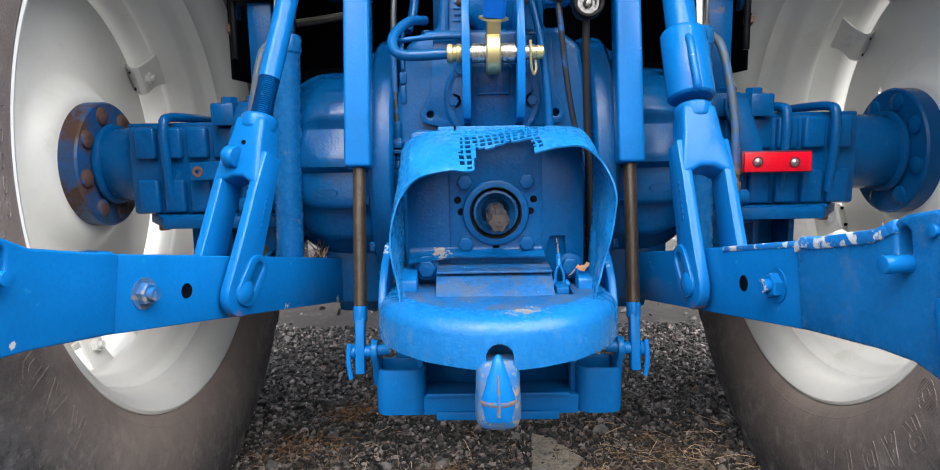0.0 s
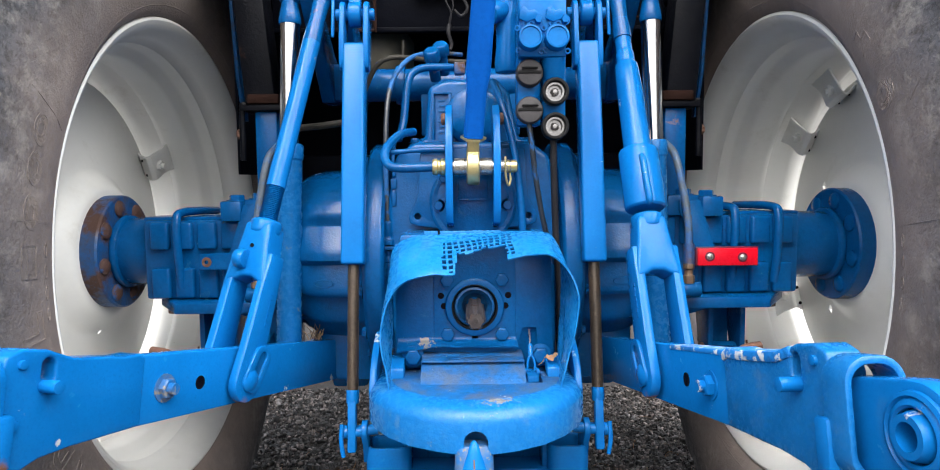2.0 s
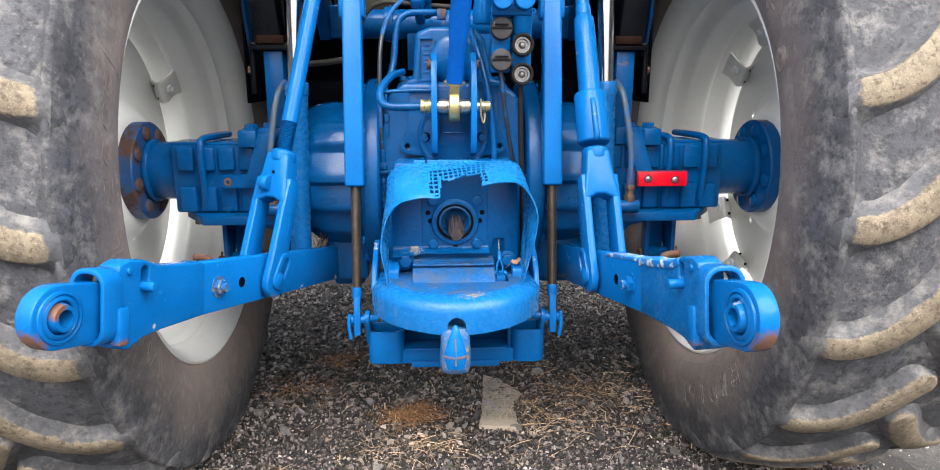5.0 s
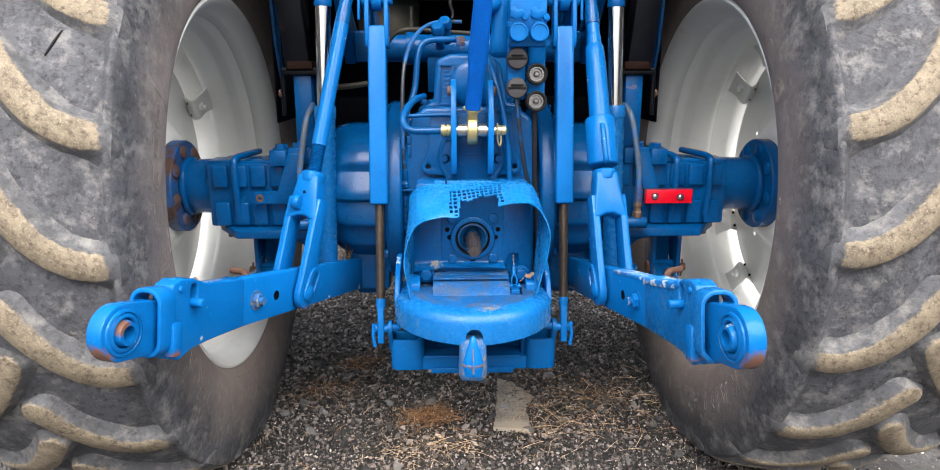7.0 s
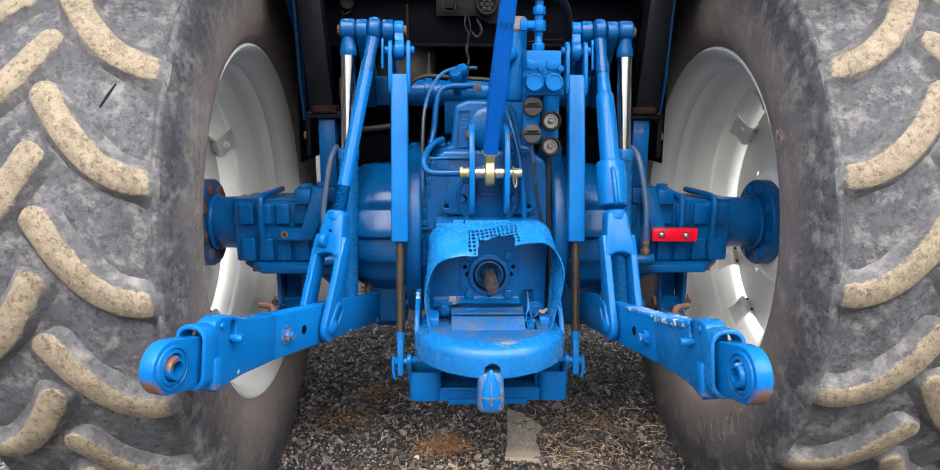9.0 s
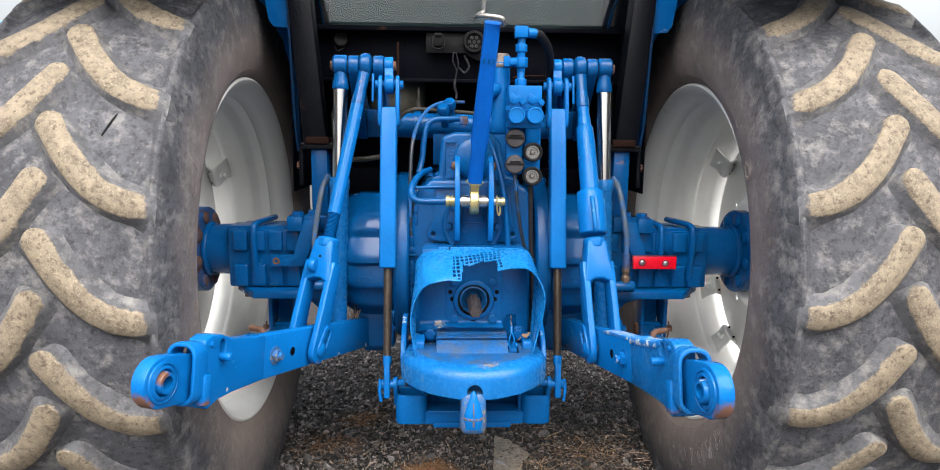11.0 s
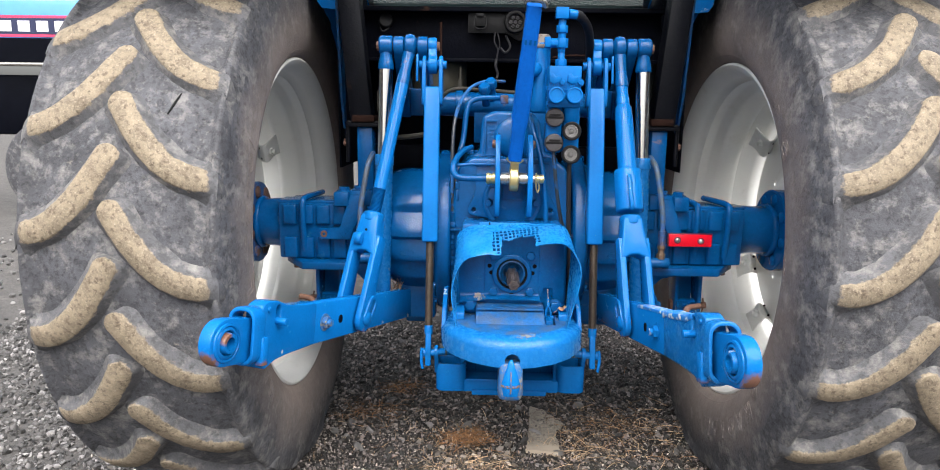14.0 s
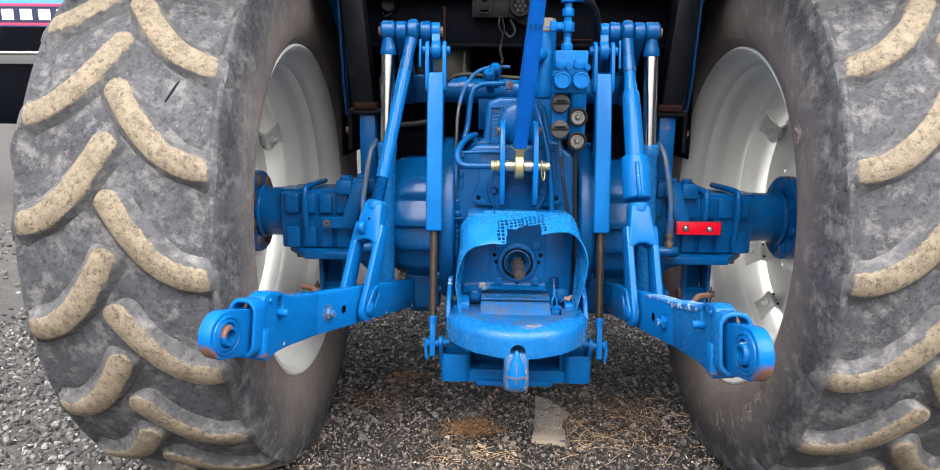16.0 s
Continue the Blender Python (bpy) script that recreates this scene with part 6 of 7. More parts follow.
def make_hitch_rod(s):
    """Square tube with clevis at the top and a sliding rod that lifts the pick-up hitch."""
    top, bottom = Vector((s * 0.240, 0.172, 1.296)), Vector((s * 0.238, 0.0, 0.470))
    rodt = thing("hitch_lift_bar", bottom, "blue square-tube hitch lift bar with oily brown sliding rod", "lift bar", "hitch lift bars")
    d = top - bottom
    n = d.length
    f = along(bottom, d, X)
    split = 0.322
    bm = B()
    box(bm, (0, 0, (split + n - 0.068) / 2), (0.046, 0.046, n - 0.068 - split), f)
    part("square_tube", bm, blue_link, rodt, soft=0.006, segments=3)
    for e in (-1, 1):
        bm = B()
        m = f @ Matrix(((0, 0, 1, e * 0.0245), (1, 0, 0, 0), (0, 1, 0, 0), (0, 0, 0, 1)))
        out = [(-0.014, n - 0.120), (0.014, n - 0.120), (0.022, n - 0.104), (0.026, n - 0.06)] + [(0.026 * math.cos(radians(a)), n + 0.026 * math.sin(radians(a))) for a in range(0, 181, 15)] + [(-0.026, n - 0.06), (-0.022, n - 0.104)]
        plate(bm, [(-x, y) for x, y in out], 0.011, m)
        part("clevis_cheek", bm, blue_link, rodt, soft=0.003)
    bm = B()
    rod(bm, f @ Vector((-0.040, 0, n)), f @ Vector((0.040, 0, n)), 0.012)
    hex_bolt(bm, f @ Vector((-s * -0.031 * -1, 0, n)), f.to_3x3() @ Vector((s, 0, 0)), 0.016, 0.016, False)
    rod(bm, f @ Vector((s * 0.046, -0.004, n - 0.05)), f @ Vector((s * 0.046, -0.004, n + 0.03)), 0.004, 8)
    part("clevis_bolt", bm, blue_link, rodt, soft=0.001)
    bm = B()
    lathe(bm, [(0, -0.013), (0.024, -0.013), (0.026, -0.009), (0.026, 0.009), (0.024, 0.013), (0, 0.013)], top, X, 28)
    a, b = top, Vector((s * 0.243, 0.20, 1.352))
    g = along(a, b - a, X)
    box(bm, (0, 0, 0.03), (0.024, 0.030, 0.06), g)
    lathe(bm, [(0, -0.013), (0.022, -0.013), (0.024, -0.009), (0.024, 0.009), (0.022, 0.013), (0, 0.013)], b, X, 28)
    part("strap", bm, blue_link, rodt, soft=0.002)
    bm = B()
    rod(bm, f @ Vector((0, 0, 0.05)), f @ Vector((0, 0, split + 0.02)), 0.0112, 28)
    part("sliding_rod", bm, rod_steel, rodt, "oily brown steel rod")
    bm = B()
    box(bm, (0, 0, 0.012), (0.017, 0.024, 0.10), f)
    lathe(bm, [(0, 0), (0.0125, 0), (0.0125, 0.026), (0.0105, 0.030), (0, 0.030)], f @ Vector((0, 0, 0.052)), d, 20)
    part("foot_eye", bm, blue_link, rodt, soft=0.004)
    bm = B()
    rod(bm, f @ Vector((-0.018, 0, 0)), f @ Vector((0.018, 0, 0)), 0.010)
    rod(bm, f @ Vector((s * 0.009, 0, 0)), f @ Vector((s * 0.018, 0, 0)), 0.013, 16)
    tube(bm, [f @ Vector((s * 0.018, -0.012, 0.016)), f @ Vector((s * 0.019, -0.014, -0.015)), f @ Vector((s * 0.015, -0.010, -0.045))], 0.0045, 8)
    part("foot_pin", bm, blue_link, rodt)


for side in (-1, 1):
    make_hitch_rod(side)


def make_stabiliser(s, f, L):
    """Telescopic check bar with a row of holes and a bent pin."""
    a = Vector((s * 0.585, 0.285, 0.545))
    b = f @ Vector((L * 0.658, -0.004, -0.052))
    bar = thing("stabiliser_bar", a, "blue drilled stabiliser bar with rusty bent locking pin", "stabiliser", "stabilisers")
    d = b - a
    n = d.length
    g = along(a, d, Z)
    # x of g is up, y is sideways
    bm = B()
    box(bm, (0, 0, n * 0.36), (0.030, 0.060, n * 0.70), g)
    rod(bm, a - X * 0.028, a + X * 0.028, 0.024, 24)
    part("outer_bar", bm, blue_cast, bar, soft=0.005)
    bm = B()
    box(bm, (0, 0, n * 0.80), (0.020, 0.046, n * 0.36), g)
    rod(bm, b - X * 0.02, b + X * 0.02, 0.024, 24)
    part("inner_bar", bm, blue_cast, bar, soft=0.004)
    # row of pin holes drawn by dark discs, shade without depth
    for k in range(6):
        bm = B()
        lathe(bm, [(0.0105, 0.0004), (0.0095, 0.0012), (0.009, 0.0002), (0, 0.0002)], g @ Vector((0.0152, 0, n * (0.36 + 0.075 * k))), g.to_3x3() @ Vector((1, 0, 0)), 14)
        part("pin_hole", bm, cab_dark, bar, "dark disc for the shade in a drilled hole")
    bm = B()
    o = g @ Vector((0.015, 0, n * 0.66))
    up = (g.to_3x3() @ Vector((1, 0, 0))).normalized()
    tube(bm, [o - up * 0.05, o, o + up * 0.012, o + up * 0.018 + Vector((s * 0.010, 0.008, 0)), o + up * 0.020 + Vector((s * 0.04, 0.018, 0.0))], 0.008, 12)
    lathe(bm, [(0, 0), (0.020, 0), (0.019, 0.006), (0, 0.007)], o, up, 20)
    part("locking_pin", bm, rust, bar, "rusty bent locking pin")
    bm = B()
    tube(bm, [b, b + (f.to_3x3() @ Vector((0, 0, 1))) * 0.05], 0.012, 12, 0)
    part("end_bolt", bm, rust, bar)


make_stabiliser(-1, LEFT_F, LEFT_L)
make_stabiliser(1, RIGHT_F, RIGHT_L)


def make_top_link():
    link = thing("top_link", (0, 0.045, 0.977), "bright blue top link hung upright with yellow zinc ball end", "top link")
    lo, hi = Vector((0.001, 0.028, 1.035)), Vector((0.033, -0.12, 1.425))
    d = hi - lo
    f = along(lo, d, X)
    n = d.length
    bm = B()
    plate_pts = [(0, 0.0185, 0.021), (0.09, 0.0185, 0.021), (0.12, 0.0225, 0.023), (0.28, 0.0205, 0.022), (0.30, 0.0195, 0.021), (n, 0.0185, 0.021)]
    rings = []
    for h, a, b in plate_pts:
        rings.append([bm.verts.new(f @ Vector((x, y, h))) for x, y in rounded(2 * a, 2 * b, 0.010, 4)])
    for p, q in zip(rings, rings[1:]):
        for k in range(len(p)):
            bm.faces.new((p[k], p[(k + 1) % len(p)], q[(k + 1) % len(p)], q[k]))
    bm.faces.new(rings[0][::-1])
    bm.faces.new(rings[-1])
    body = part("link_body", bm, blue_strap, link, "bright blue painted link body")
    bm = B()
    for k in range(3):
        box(bm, (-0.012 + 0.012 * k, -0.0222, 0.33), (0.006, 0.001, 0.012), f)
    part("dark_marks", bm, blue_cast, body, "faint dark printed bars")
    bm = B()
    lathe(bm, [(0.019, -0.0125), (0.034, -0.0125), (0.036, -0.009), (0.036, 0.009), (0.034, 0.0125), (0.019, 0.0125)], (0, 0.045, 0.977), X, 36, closed=True)
    g = along((0, 0.043, 0.995), lo - Vector((0, 0.043, 0.995)), X)
    box(bm, (0, 0, 0.026), (0.023, 0.034, 0.052), g)
    part("ball_eye", bm, gold, link, "yellow zinc plated ball end", soft=0.0025)
    bm = B()
    lathe(bm, [(0, 0), (0.025, 0), (0.025, 0.004), (0.019, 0.006), (0, 0.006)], lo - d.normalized() * 0.006, d, 6)
    part("lock_nut", bm, gold, link)
    bm = B()
    lathe(bm, [(0, -0.022), (0.012, -0.022), (0.0185, -0.010), (0.0195, 0), (0.0185, 0.010), (0.012, 0.022), (0, 0.022)], (0, 0.045, 0.977), X, 24)
    for x in (-0.026, 0.026):
        rod(bm, (x - 0.010, 0.045, 0.977), (x + 0.010, 0.045, 0.977), 0.0165, 24)
    part("swivel_ball", bm, zinc, link, "bright steel swivel ball and bushes")
    pin = thing("top_link_pin", (0, 0.045, 0.977), "yellow zinc hitch pin with spring clip", "hitch pin")
    bm = B()
    rod(bm, (-0.07, 0.045, 0.977), (0.084, 0.045, 0.977), 0.0115, 20)
    part("shank", bm, zinc, pin)
    bm = B()
    lathe(bm, [(0, 0), (0.015, 0), (0.016, 0.003), (0.016, 0.008), (0.0135, 0.010), (0.0135, 0.014), (0.016, 0.016), (0.016, 0.022), (0.014, 0.025), (0, 0.025)], (-0.053, 0.045, 0.977), -X, 24)
    part("head", bm, gold, pin, "ridged yellow zinc pin head")
    bm = B()
    lathe(bm, [(0, 0), (0.0125, 0), (0.0125, 0.004), (0.011, 0.006), (0.0125, 0.010), (0.0115, 0.018), (0, 0.022)], (0.066, 0.045, 0.977), X, 20)
    part("end_collar", bm, gold, pin, "yellow zinc collar")
    bm = B()
    tube(bm, [(0.062, 0.033, 0.995), (0.062, 0.030, 0.978), (0.063, 0.032, 0.955), (0.068, 0.036, 0.940), (0.072, 0.040, 0.95), (0.071, 0.045, 0.965)], 0.0022, 6)
    part("spring_clip", bm, gold, pin)
    # steel hook that holds the link up
    hook = thing("support_hook", (0.035, -0.10, 1.43), "pale steel wire hook holding the top link up", "hook")
    bm = B()
    tube(bm, [(0.060, -0.135, 1.418), (0.052, -0.150, 1.430), (0.020, -0.146, 1.436), (-0.002, -0.125, 1.440), (0.000, -0.095, 1.446), (0.012, -0.08, 1.456)], 0.006, 10)
    tube(bm, [(0.012, -0.08, 1.456), (0.03, 0.1, 1.60), (0.05, 0.38, 1.75)], 0.004, 8)
    part("wire", bm, zinc, hook)


make_top_link()


def make_valves():
    block = thing("remote_valve_block", (0.13, 0.06, 1.04), "blue hydraulic remote valve block with dusty black couplers", "valve block")
    bm = B()
    box(bm, (0.130, 0.045, 1.232), (0.088, 0.085, 0.110))
    part("body", bm, blue_link, block, soft=0.003)
    bm = B()
    for x in (0.107, 0.155):
        box(bm, (x, 0.055, 1.12), (0.045, 0.05, 0.135))
    part("coupler_body", bm, blue_link, block, soft=0.006)
    for x in (0.106, 0.155):
        bm = B()
        lathe(bm, [(0, 0), (0.0225, 0), (0.0225, 0.020), (0.021, 0.024), (0.018, 0.0245), (0.017, 0.022), (0, 0.0215)], (x, 0.002, 1.208), Vector((0, -1, 0.06)), 32)
        part("end_cap", bm, blue_link, block)
        bm = B()
        out = [(x - 0.020, 1.245), (x - 0.006, 1.238), (x + 0.010, 1.244), (x + 0.014, 1.256), (x + 0.008, 1.262), (x - 0.002, 1.258), (x - 0.010, 1.268), (x - 0.018, 1.262)]
        plate(bm, out, 0.010, Matrix(((1, 0, 0, 0), (0, 0, -1, 0.0), (0, 1, 0, 0), (0, 0, 0, 1))))
        part("cast_detail", bm, blue_link, block, soft=0.0015)
        bm = B()
        hex_bolt(bm, (x + 0.016, 0.004, 1.243), -Y, 0.0075, 0.012)
        part("cap_bolt", bm, blue_link, block)
        for dx, z in ((-0.008, 1.236), (0.021, 1.186), (-0.023, 1.228), (-0.021, 1.188), (0.003, 1.236)):
            bm = B()
            lathe(bm, [(0.003, 0), (0.0055, 0), (0.0055, 0.006), (0.003, 0.006)], (x + dx, 0.003, z), -Y, 12)
            part("small_boss", bm, blue_link, block)
    for x, z in ((0.107, 1.149), (0.107, 1.080)):
        bm = B()
        lathe(bm, [(0, -0.03), (0.022, -0.03), (0.0245, -0.004), (0.0255, 0.0), (0.0255, 0.014), (0.023, 0.020), (0, 0.021)], (x, 0.028, z), Vector((0, -1, 0.05)), 32)
        cap = part("dust_cap", bm, grey_plastic, block, "dusty dark grey dust cap", soft=0.001)
        bm = B()
        box(bm, (x, 0.008, z + 0.001), (0.044, 0.004, 0.0055))
        box(bm, (x, 0.004, z + 0.009), (0.030, 0.006, 0.003))
        part("cap_grip", bm, black_plastic, cap, soft=0.0008)
    for x, z in ((0.154, 1.113), (0.154, 1.049)):
        bm = B()
        lathe(bm, [(0.013, -0.03), (0.021, -0.03), (0.024, -0.006), (0.0255, 0.0), (0.0255, 0.018), (0.024, 0.021), (0.0195, 0.021), (0.0185, 0.006), (0.013, 0.006)], (x, 0.020, z), Vector((0, -1, 0.05)), 32, closed=True)
        coupler = part("coupler", bm, black_plastic, block, "open black quick coupler", soft=0.0005)
        bm = B()
        lathe(bm, [(0.0175, 0.002), (0.0175, 0.012), (0.014, 0.012), (0.013, 0.003), (0.008, 0.003), (0.007, 0.010), (0.004, 0.013), (0, 0.0135)], (x, 0.020, z), Vector((0, -1, 0.05)), 28)
        part("coupler_core", bm, core_steel, coupler, "bright steel coupler core")
    bm = B()
    lathe(bm, [(0, 0), (0.016, 0), (0.022, 0.012), (0.022, 0.05), (0, 0.05)], (0.154, 0.04, 1.135), Vector((0, -0.35, 1)), 24)
    part("coupler_neck", bm, blue_link, block)
    # riser with hexagon fittings
    bm = B()
    c = Vector((0.122, 0.05, 1.285))
    lathe(bm, [(0, 0), (0.016, 0), (0.016, 0.022), (0.010, 0.024), (0.010, 0.042), (0, 0.042)], c, Z, 6)
    lathe(bm, [(0, 0.04), (0.0105, 0.04), (0.0105, 0.15), (0, 0.15)], c, Z, 16)
    lathe(bm, [(0, 0.052), (0.018, 0.052), (0.018, 0.078), (0, 0.078)], c, Z, 6)
    lathe(bm, [(0, 0.092), (0.016, 0.092), (0.016, 0.112), (0, 0.112)], c, Z, 6)
    box(bm, (0.120, 0.05, 1.428), (0.034, 0.036, 0.030))
    rod(bm, (0.122, 0.05, 1.350), (0.085, 0.05, 1.350), 0.013, 6)
    box(bm, (0.083, 0.05, 1.352), (0.016, 0.026, 0.028))
    lathe(bm, [(0, 0), (0.013, 0), (0.013, 0.025), (0, 0.025)], (0.137, 0.055, 1.428), Vector((1, 0.3, -0.05)), 16)
    part("riser_pipe", bm, blue_link, block, soft=0.0015)
    bm = B()
    tube(bm, [(0.150, 0.06, 1.428), (0.175, 0.08, 1.424), (0.205, 0.13, 1.395), (0.222, 0.20, 1.34), (0.225, 0.26, 1.26)], 0.0125, 12)
    part("hose", bm, hose_black, block, "black rubber pressure hose")
    # breather pipe with a dull hex cap
    bm = B()
    lathe(bm, [(0, 0), (0.026, 0.0), (0.028, 0.02), (0.0245, 0.05), (0.0245, 0.19), (0, 0.19)], (0.074, 0.11, 1.165), Z, 28)
    lathe(bm, [(0, 0), (0.018, 0), (0.022, 0.02), (0.022, 0.035), (0, 0.035)], (0.065, 0.10, 1.285), Vector((-1, -0.6, -0.3)), 24)
    filler = thing("breather_pipe", (0.074, 0.11, 1.165), "blue breather pipe with a dull brown hexagon cap", "pipe")
    part("pipe", bm, blue_link, filler, soft=0.001)
    bm = B()
    lathe(bm, [(0, 0), (0.026, 0), (0.026, 0.008), (0.0225, 0.010), (0.0225, 0.030), (0.018, 0.034), (0, 0.034)], (0.074, 0.11, 1.345), Z, 6)
    lathe(bm, [(0, -0.004), (0.0265, -0.004), (0.0265, 0.006), (0, 0.006)], (0.074, 0.11, 1.345), Z, 28)
    part("hex_cap", bm, bronze, filler, "dull brown hexagon cap", soft=0.001)


make_valves()


def make_hoses():
    def hose(name, pts, r, mat, label, category="hose"):
        bm = B()
        tube(bm, pts, r, 12)
        ob = part(name, bm, mat)
        return tagged(ob, label, category)

    hose("drain_hose", [(0.107, 0.03, 1.06), (0.112, 0.03, 1.02), (0.122, 0.045, 0.95), (0.140, 0.065, 0.86), (0.165, 0.08, 0.78)], 0.0052, cable_paint, "thin half-painted drain hose below the dust caps")
    hose("drain_pipe", [(0.154, 0.03, 1.03), (0.154, 0.03, 0.98), (0.160, 0.045, 0.85), (0.170, 0.06, 0.70), (0.172, 0.06, 0.60)], 0.0065, hose_black, "black oily drain hose below the couplers")
    hose("blue_cable", [(0.045, 0.16, 1.155), (0.060, 0.10, 1.10), (0.080, 0.072, 1.02), (0.092, 0.066, 0.93), (0.098, 0.068, 0.84)], 0.0075, blue_cast, "blue painted cable beside the bracket", "cable")
    hose("loop_hose", [(-0.125, 0.19, 1.055), (-0.150, 0.14, 1.045), (-0.172, 0.09, 1.015), (-0.170, 0.066, 0.988), (-0.145, 0.052, 0.976), (-0.075, 0.045, 0.977)], 0.0092, blue_cast, "blue painted hose looping to the hitch pin")
    hose("thin_pipe", [(-0.165, 0.105, 1.008), (-0.10, 0.095, 1.012), (-0.05, 0.095, 1.012)], 0.005, blue_cast, "thin blue pipe across the casting", "pipe")
    cable = thing("control_cable", (-0.176, 0.142, 0.60), "blue control cable with threaded sleeve in a bracket", "cable")
    bm = B()
    tube(bm, [(-0.02, 0.44, 1.262), (-0.09, 0.40, 1.258), (-0.140, 0.29, 1.225), (-0.172, 0.19, 1.15), (-0.180, 0.150, 1.03), (-0.178, 0.142, 0.86)], 0.0055, 12)
    part("upper_cable", bm, cable_paint, cable)
    bm = B()
    lathe(bm, [(0, 0), (0.0105, 0), (0.0105, 0.03), (0.009, 0.032), (0, 0.032)], (-0.177, 0.142, 0.835), Z, 16)
    lathe(bm, [(0, 0), (0.016, 0), (0.016, 0.012), (0.012, 0.013), (0.012, 0.018), (0, 0.018)], (-0.177, 0.142, 0.818), Z, 6)
    box(bm, (-0.19, 0.15, 0.812), (0.072, 0.05, 0.007))
    part("cable_bracket", bm, blue_cast, cable, soft=0.001)
    bm = B()
    prof, h = [(0, 0)], 0.0
    while h < 0.10:
        prof += [(0.0095, h), (0.0095, h + 0.008), (0.0078, h + 0.010), (0.0078, h + 0.013)]
        h += 0.016
    lathe(bm, prof + [(0, h)], (-0.177, 0.142, 0.806), -Z, 16)
    tube(bm, [(-0.177, 0.142, 0.71), (-0.176, 0.14, 0.66), (-0.172, 0.13, 0.60)], 0.005, 8)
    part("ribbed_sleeve", bm, blue_cast, cable)


make_hoses()

# ---- guard, pick-up hitch and small things ----


def make_guard():
    guard = thing("shaft_guard", (0, 0, 0.60), "bent and torn blue sheet-metal shaft guard with a perforated strip", "guard")
    # inverted U: back edge against the case, front lip flared and battered

    def path(pts, count):
        run = curve_points([(x, 0, z) for x, z in pts], 24)
        dist = [0.0]
        for a, b in zip(run, run[1:]):
            dist.append(dist[-1] + (b - a).length)
        out, j = [], 0
        for i in range(count + 1):
            w = dist[-1] * i / count
            while j < len(run) - 2 and dist[j + 1] < w:
                j += 1
            t = (w - dist[j]) / max(1e-9, dist[j + 1] - dist[j])
            out.append(run[j].lerp(run[j + 1], t))
        return out

    n, rows = 195, 30
    b = path([(-0.158, 0.640), (-0.158, 0.70), (-0.157, 0.775), (-0.150, 0.820), (-0.118, 0.842), (-0.06, 0.846), (0.03, 0.849), (0.115, 0.850), (0.150, 0.837), (0.164, 0.785), (0.163, 0.70), (0.157, 0.625)], n)
    f = path([(-0.152, 0.575), (-0.163, 0.65), (-0.161, 0.712), (-0.148, 0.750), (-0.118, 0.777), (-0.073, 0.787), (-0.033, 0.786), (0.062, 0.812), (0.10, 0.820), (0.131, 0.818), (0.160, 0.790), (0.176, 0.74), (0.168, 0.67), (0.148, 0.585)], n)
    bm = B()
    grid = []
    for j in range(rows + 1):
        t = j / rows
        row = []
        for i in range(n + 1):
            p = b[i].lerp(f[i], t ** 1.15)
            p.z += 0.006 * math.sin(math.pi * t) * (1 if abs(p.x) < 0.14 else 0)
            p.y = 0.012 - 0.118 * t + 0.012 * noise.noise(Vector((i * 0.07, j * 0.1, 2))) * t
            p.x += 0.004 * noise.noise(Vector((i * 0.05, j * 0.12, 5)))
            row.append(bm.verts.new(p))
        grid.append(row)
    for j in range(rows):
        for i in range(n):
            q = (grid[j][i] .co + grid[j + 1][i + 1].co) / 2
            if q.z > 0.74:
                # torn mouth in the front edge
                edge = -0.061 + 0.004 * math.sin(q.x * 110)
                if -0.033 < q.x < 0.056 and q.y < edge:
                    continue
                # perforated strip, slanting, with a leg at each side of the tear
                top = -0.030 + 0.17 * (q.x + 0.054)
                strip = -0.058 < q.x < 0.066 and edge + 0.004 < q.y < top
                leg = (-0.058 < q.x < -0.036 and -0.098 < q.y < top) or (0.057 < q.x < 0.072 and -0.090 < q.y < top)
                if (strip or leg) and i % 3 and j % 3:
                    continue
            bm.faces.new((grid[j][i], grid[j][i + 1], grid[j + 1][i + 1], grid[j + 1][i]))
    bm.normal_update()
    bmesh.ops.solidify(bm, geom=bm.faces, thickness=0.0028)
    part("hood", bm, blue_sheet, guard, "battered hood with perforated strip", smooth=50)
    # inner back sheet with a window for the cable
    bm = B()
    m = Matrix(((1, 0, 0, 0), (0, 0, -1, 0.011), (0, 1, 0, 0), (0, 0, 0, 1)))
    out = [(-0.150, 0.600), (-0.150, 0.832), (-0.064, 0.832), (-0.064, 0.640), (0.064, 0.640), (0.064, 0.832), (0.145, 0.832), (0.150, 0.605), (0.122, 0.605), (0.118, 0.668), (0.092, 0.668), (0.078, 0.618), (-0.05, 0.620), (-0.10, 0.608)]
    plate(bm, out, 0.004, m)
    part("back_sheet", bm, blue_cast, guard, soft=0.0008)
    # apron: the sheet's lower edge, bent forward over the hitch
    bm = B()
    grid = []
    for j in range(7):
        t = j / 6
        row = []
        for i in range(25):
            k = i / 24
            x = -0.148 + 0.226 * k
            low = 0.628 + 0.013 * min(1, k * 3) - 0.004 * k + 0.002 * noise.noise(Vector((k * 9, 0, 3)))
            row.append(bm.verts.new((x + (0.004 * t if i == 24 else 0), 0.0055 - 0.020 * t**2.2, 0.652 + (low - 0.652) * t)))
        grid.append(row)
    for a, c in zip(grid, grid[1:]):
        for i in range(24):
            bm.faces.new((a[i], a[i + 1], c[i + 1], c[i]))
    bmesh.ops.recalc_face_normals(bm, faces=bm.faces)
    bmesh.ops.solidify(bm, geom=bm.faces, thickness=0.003)
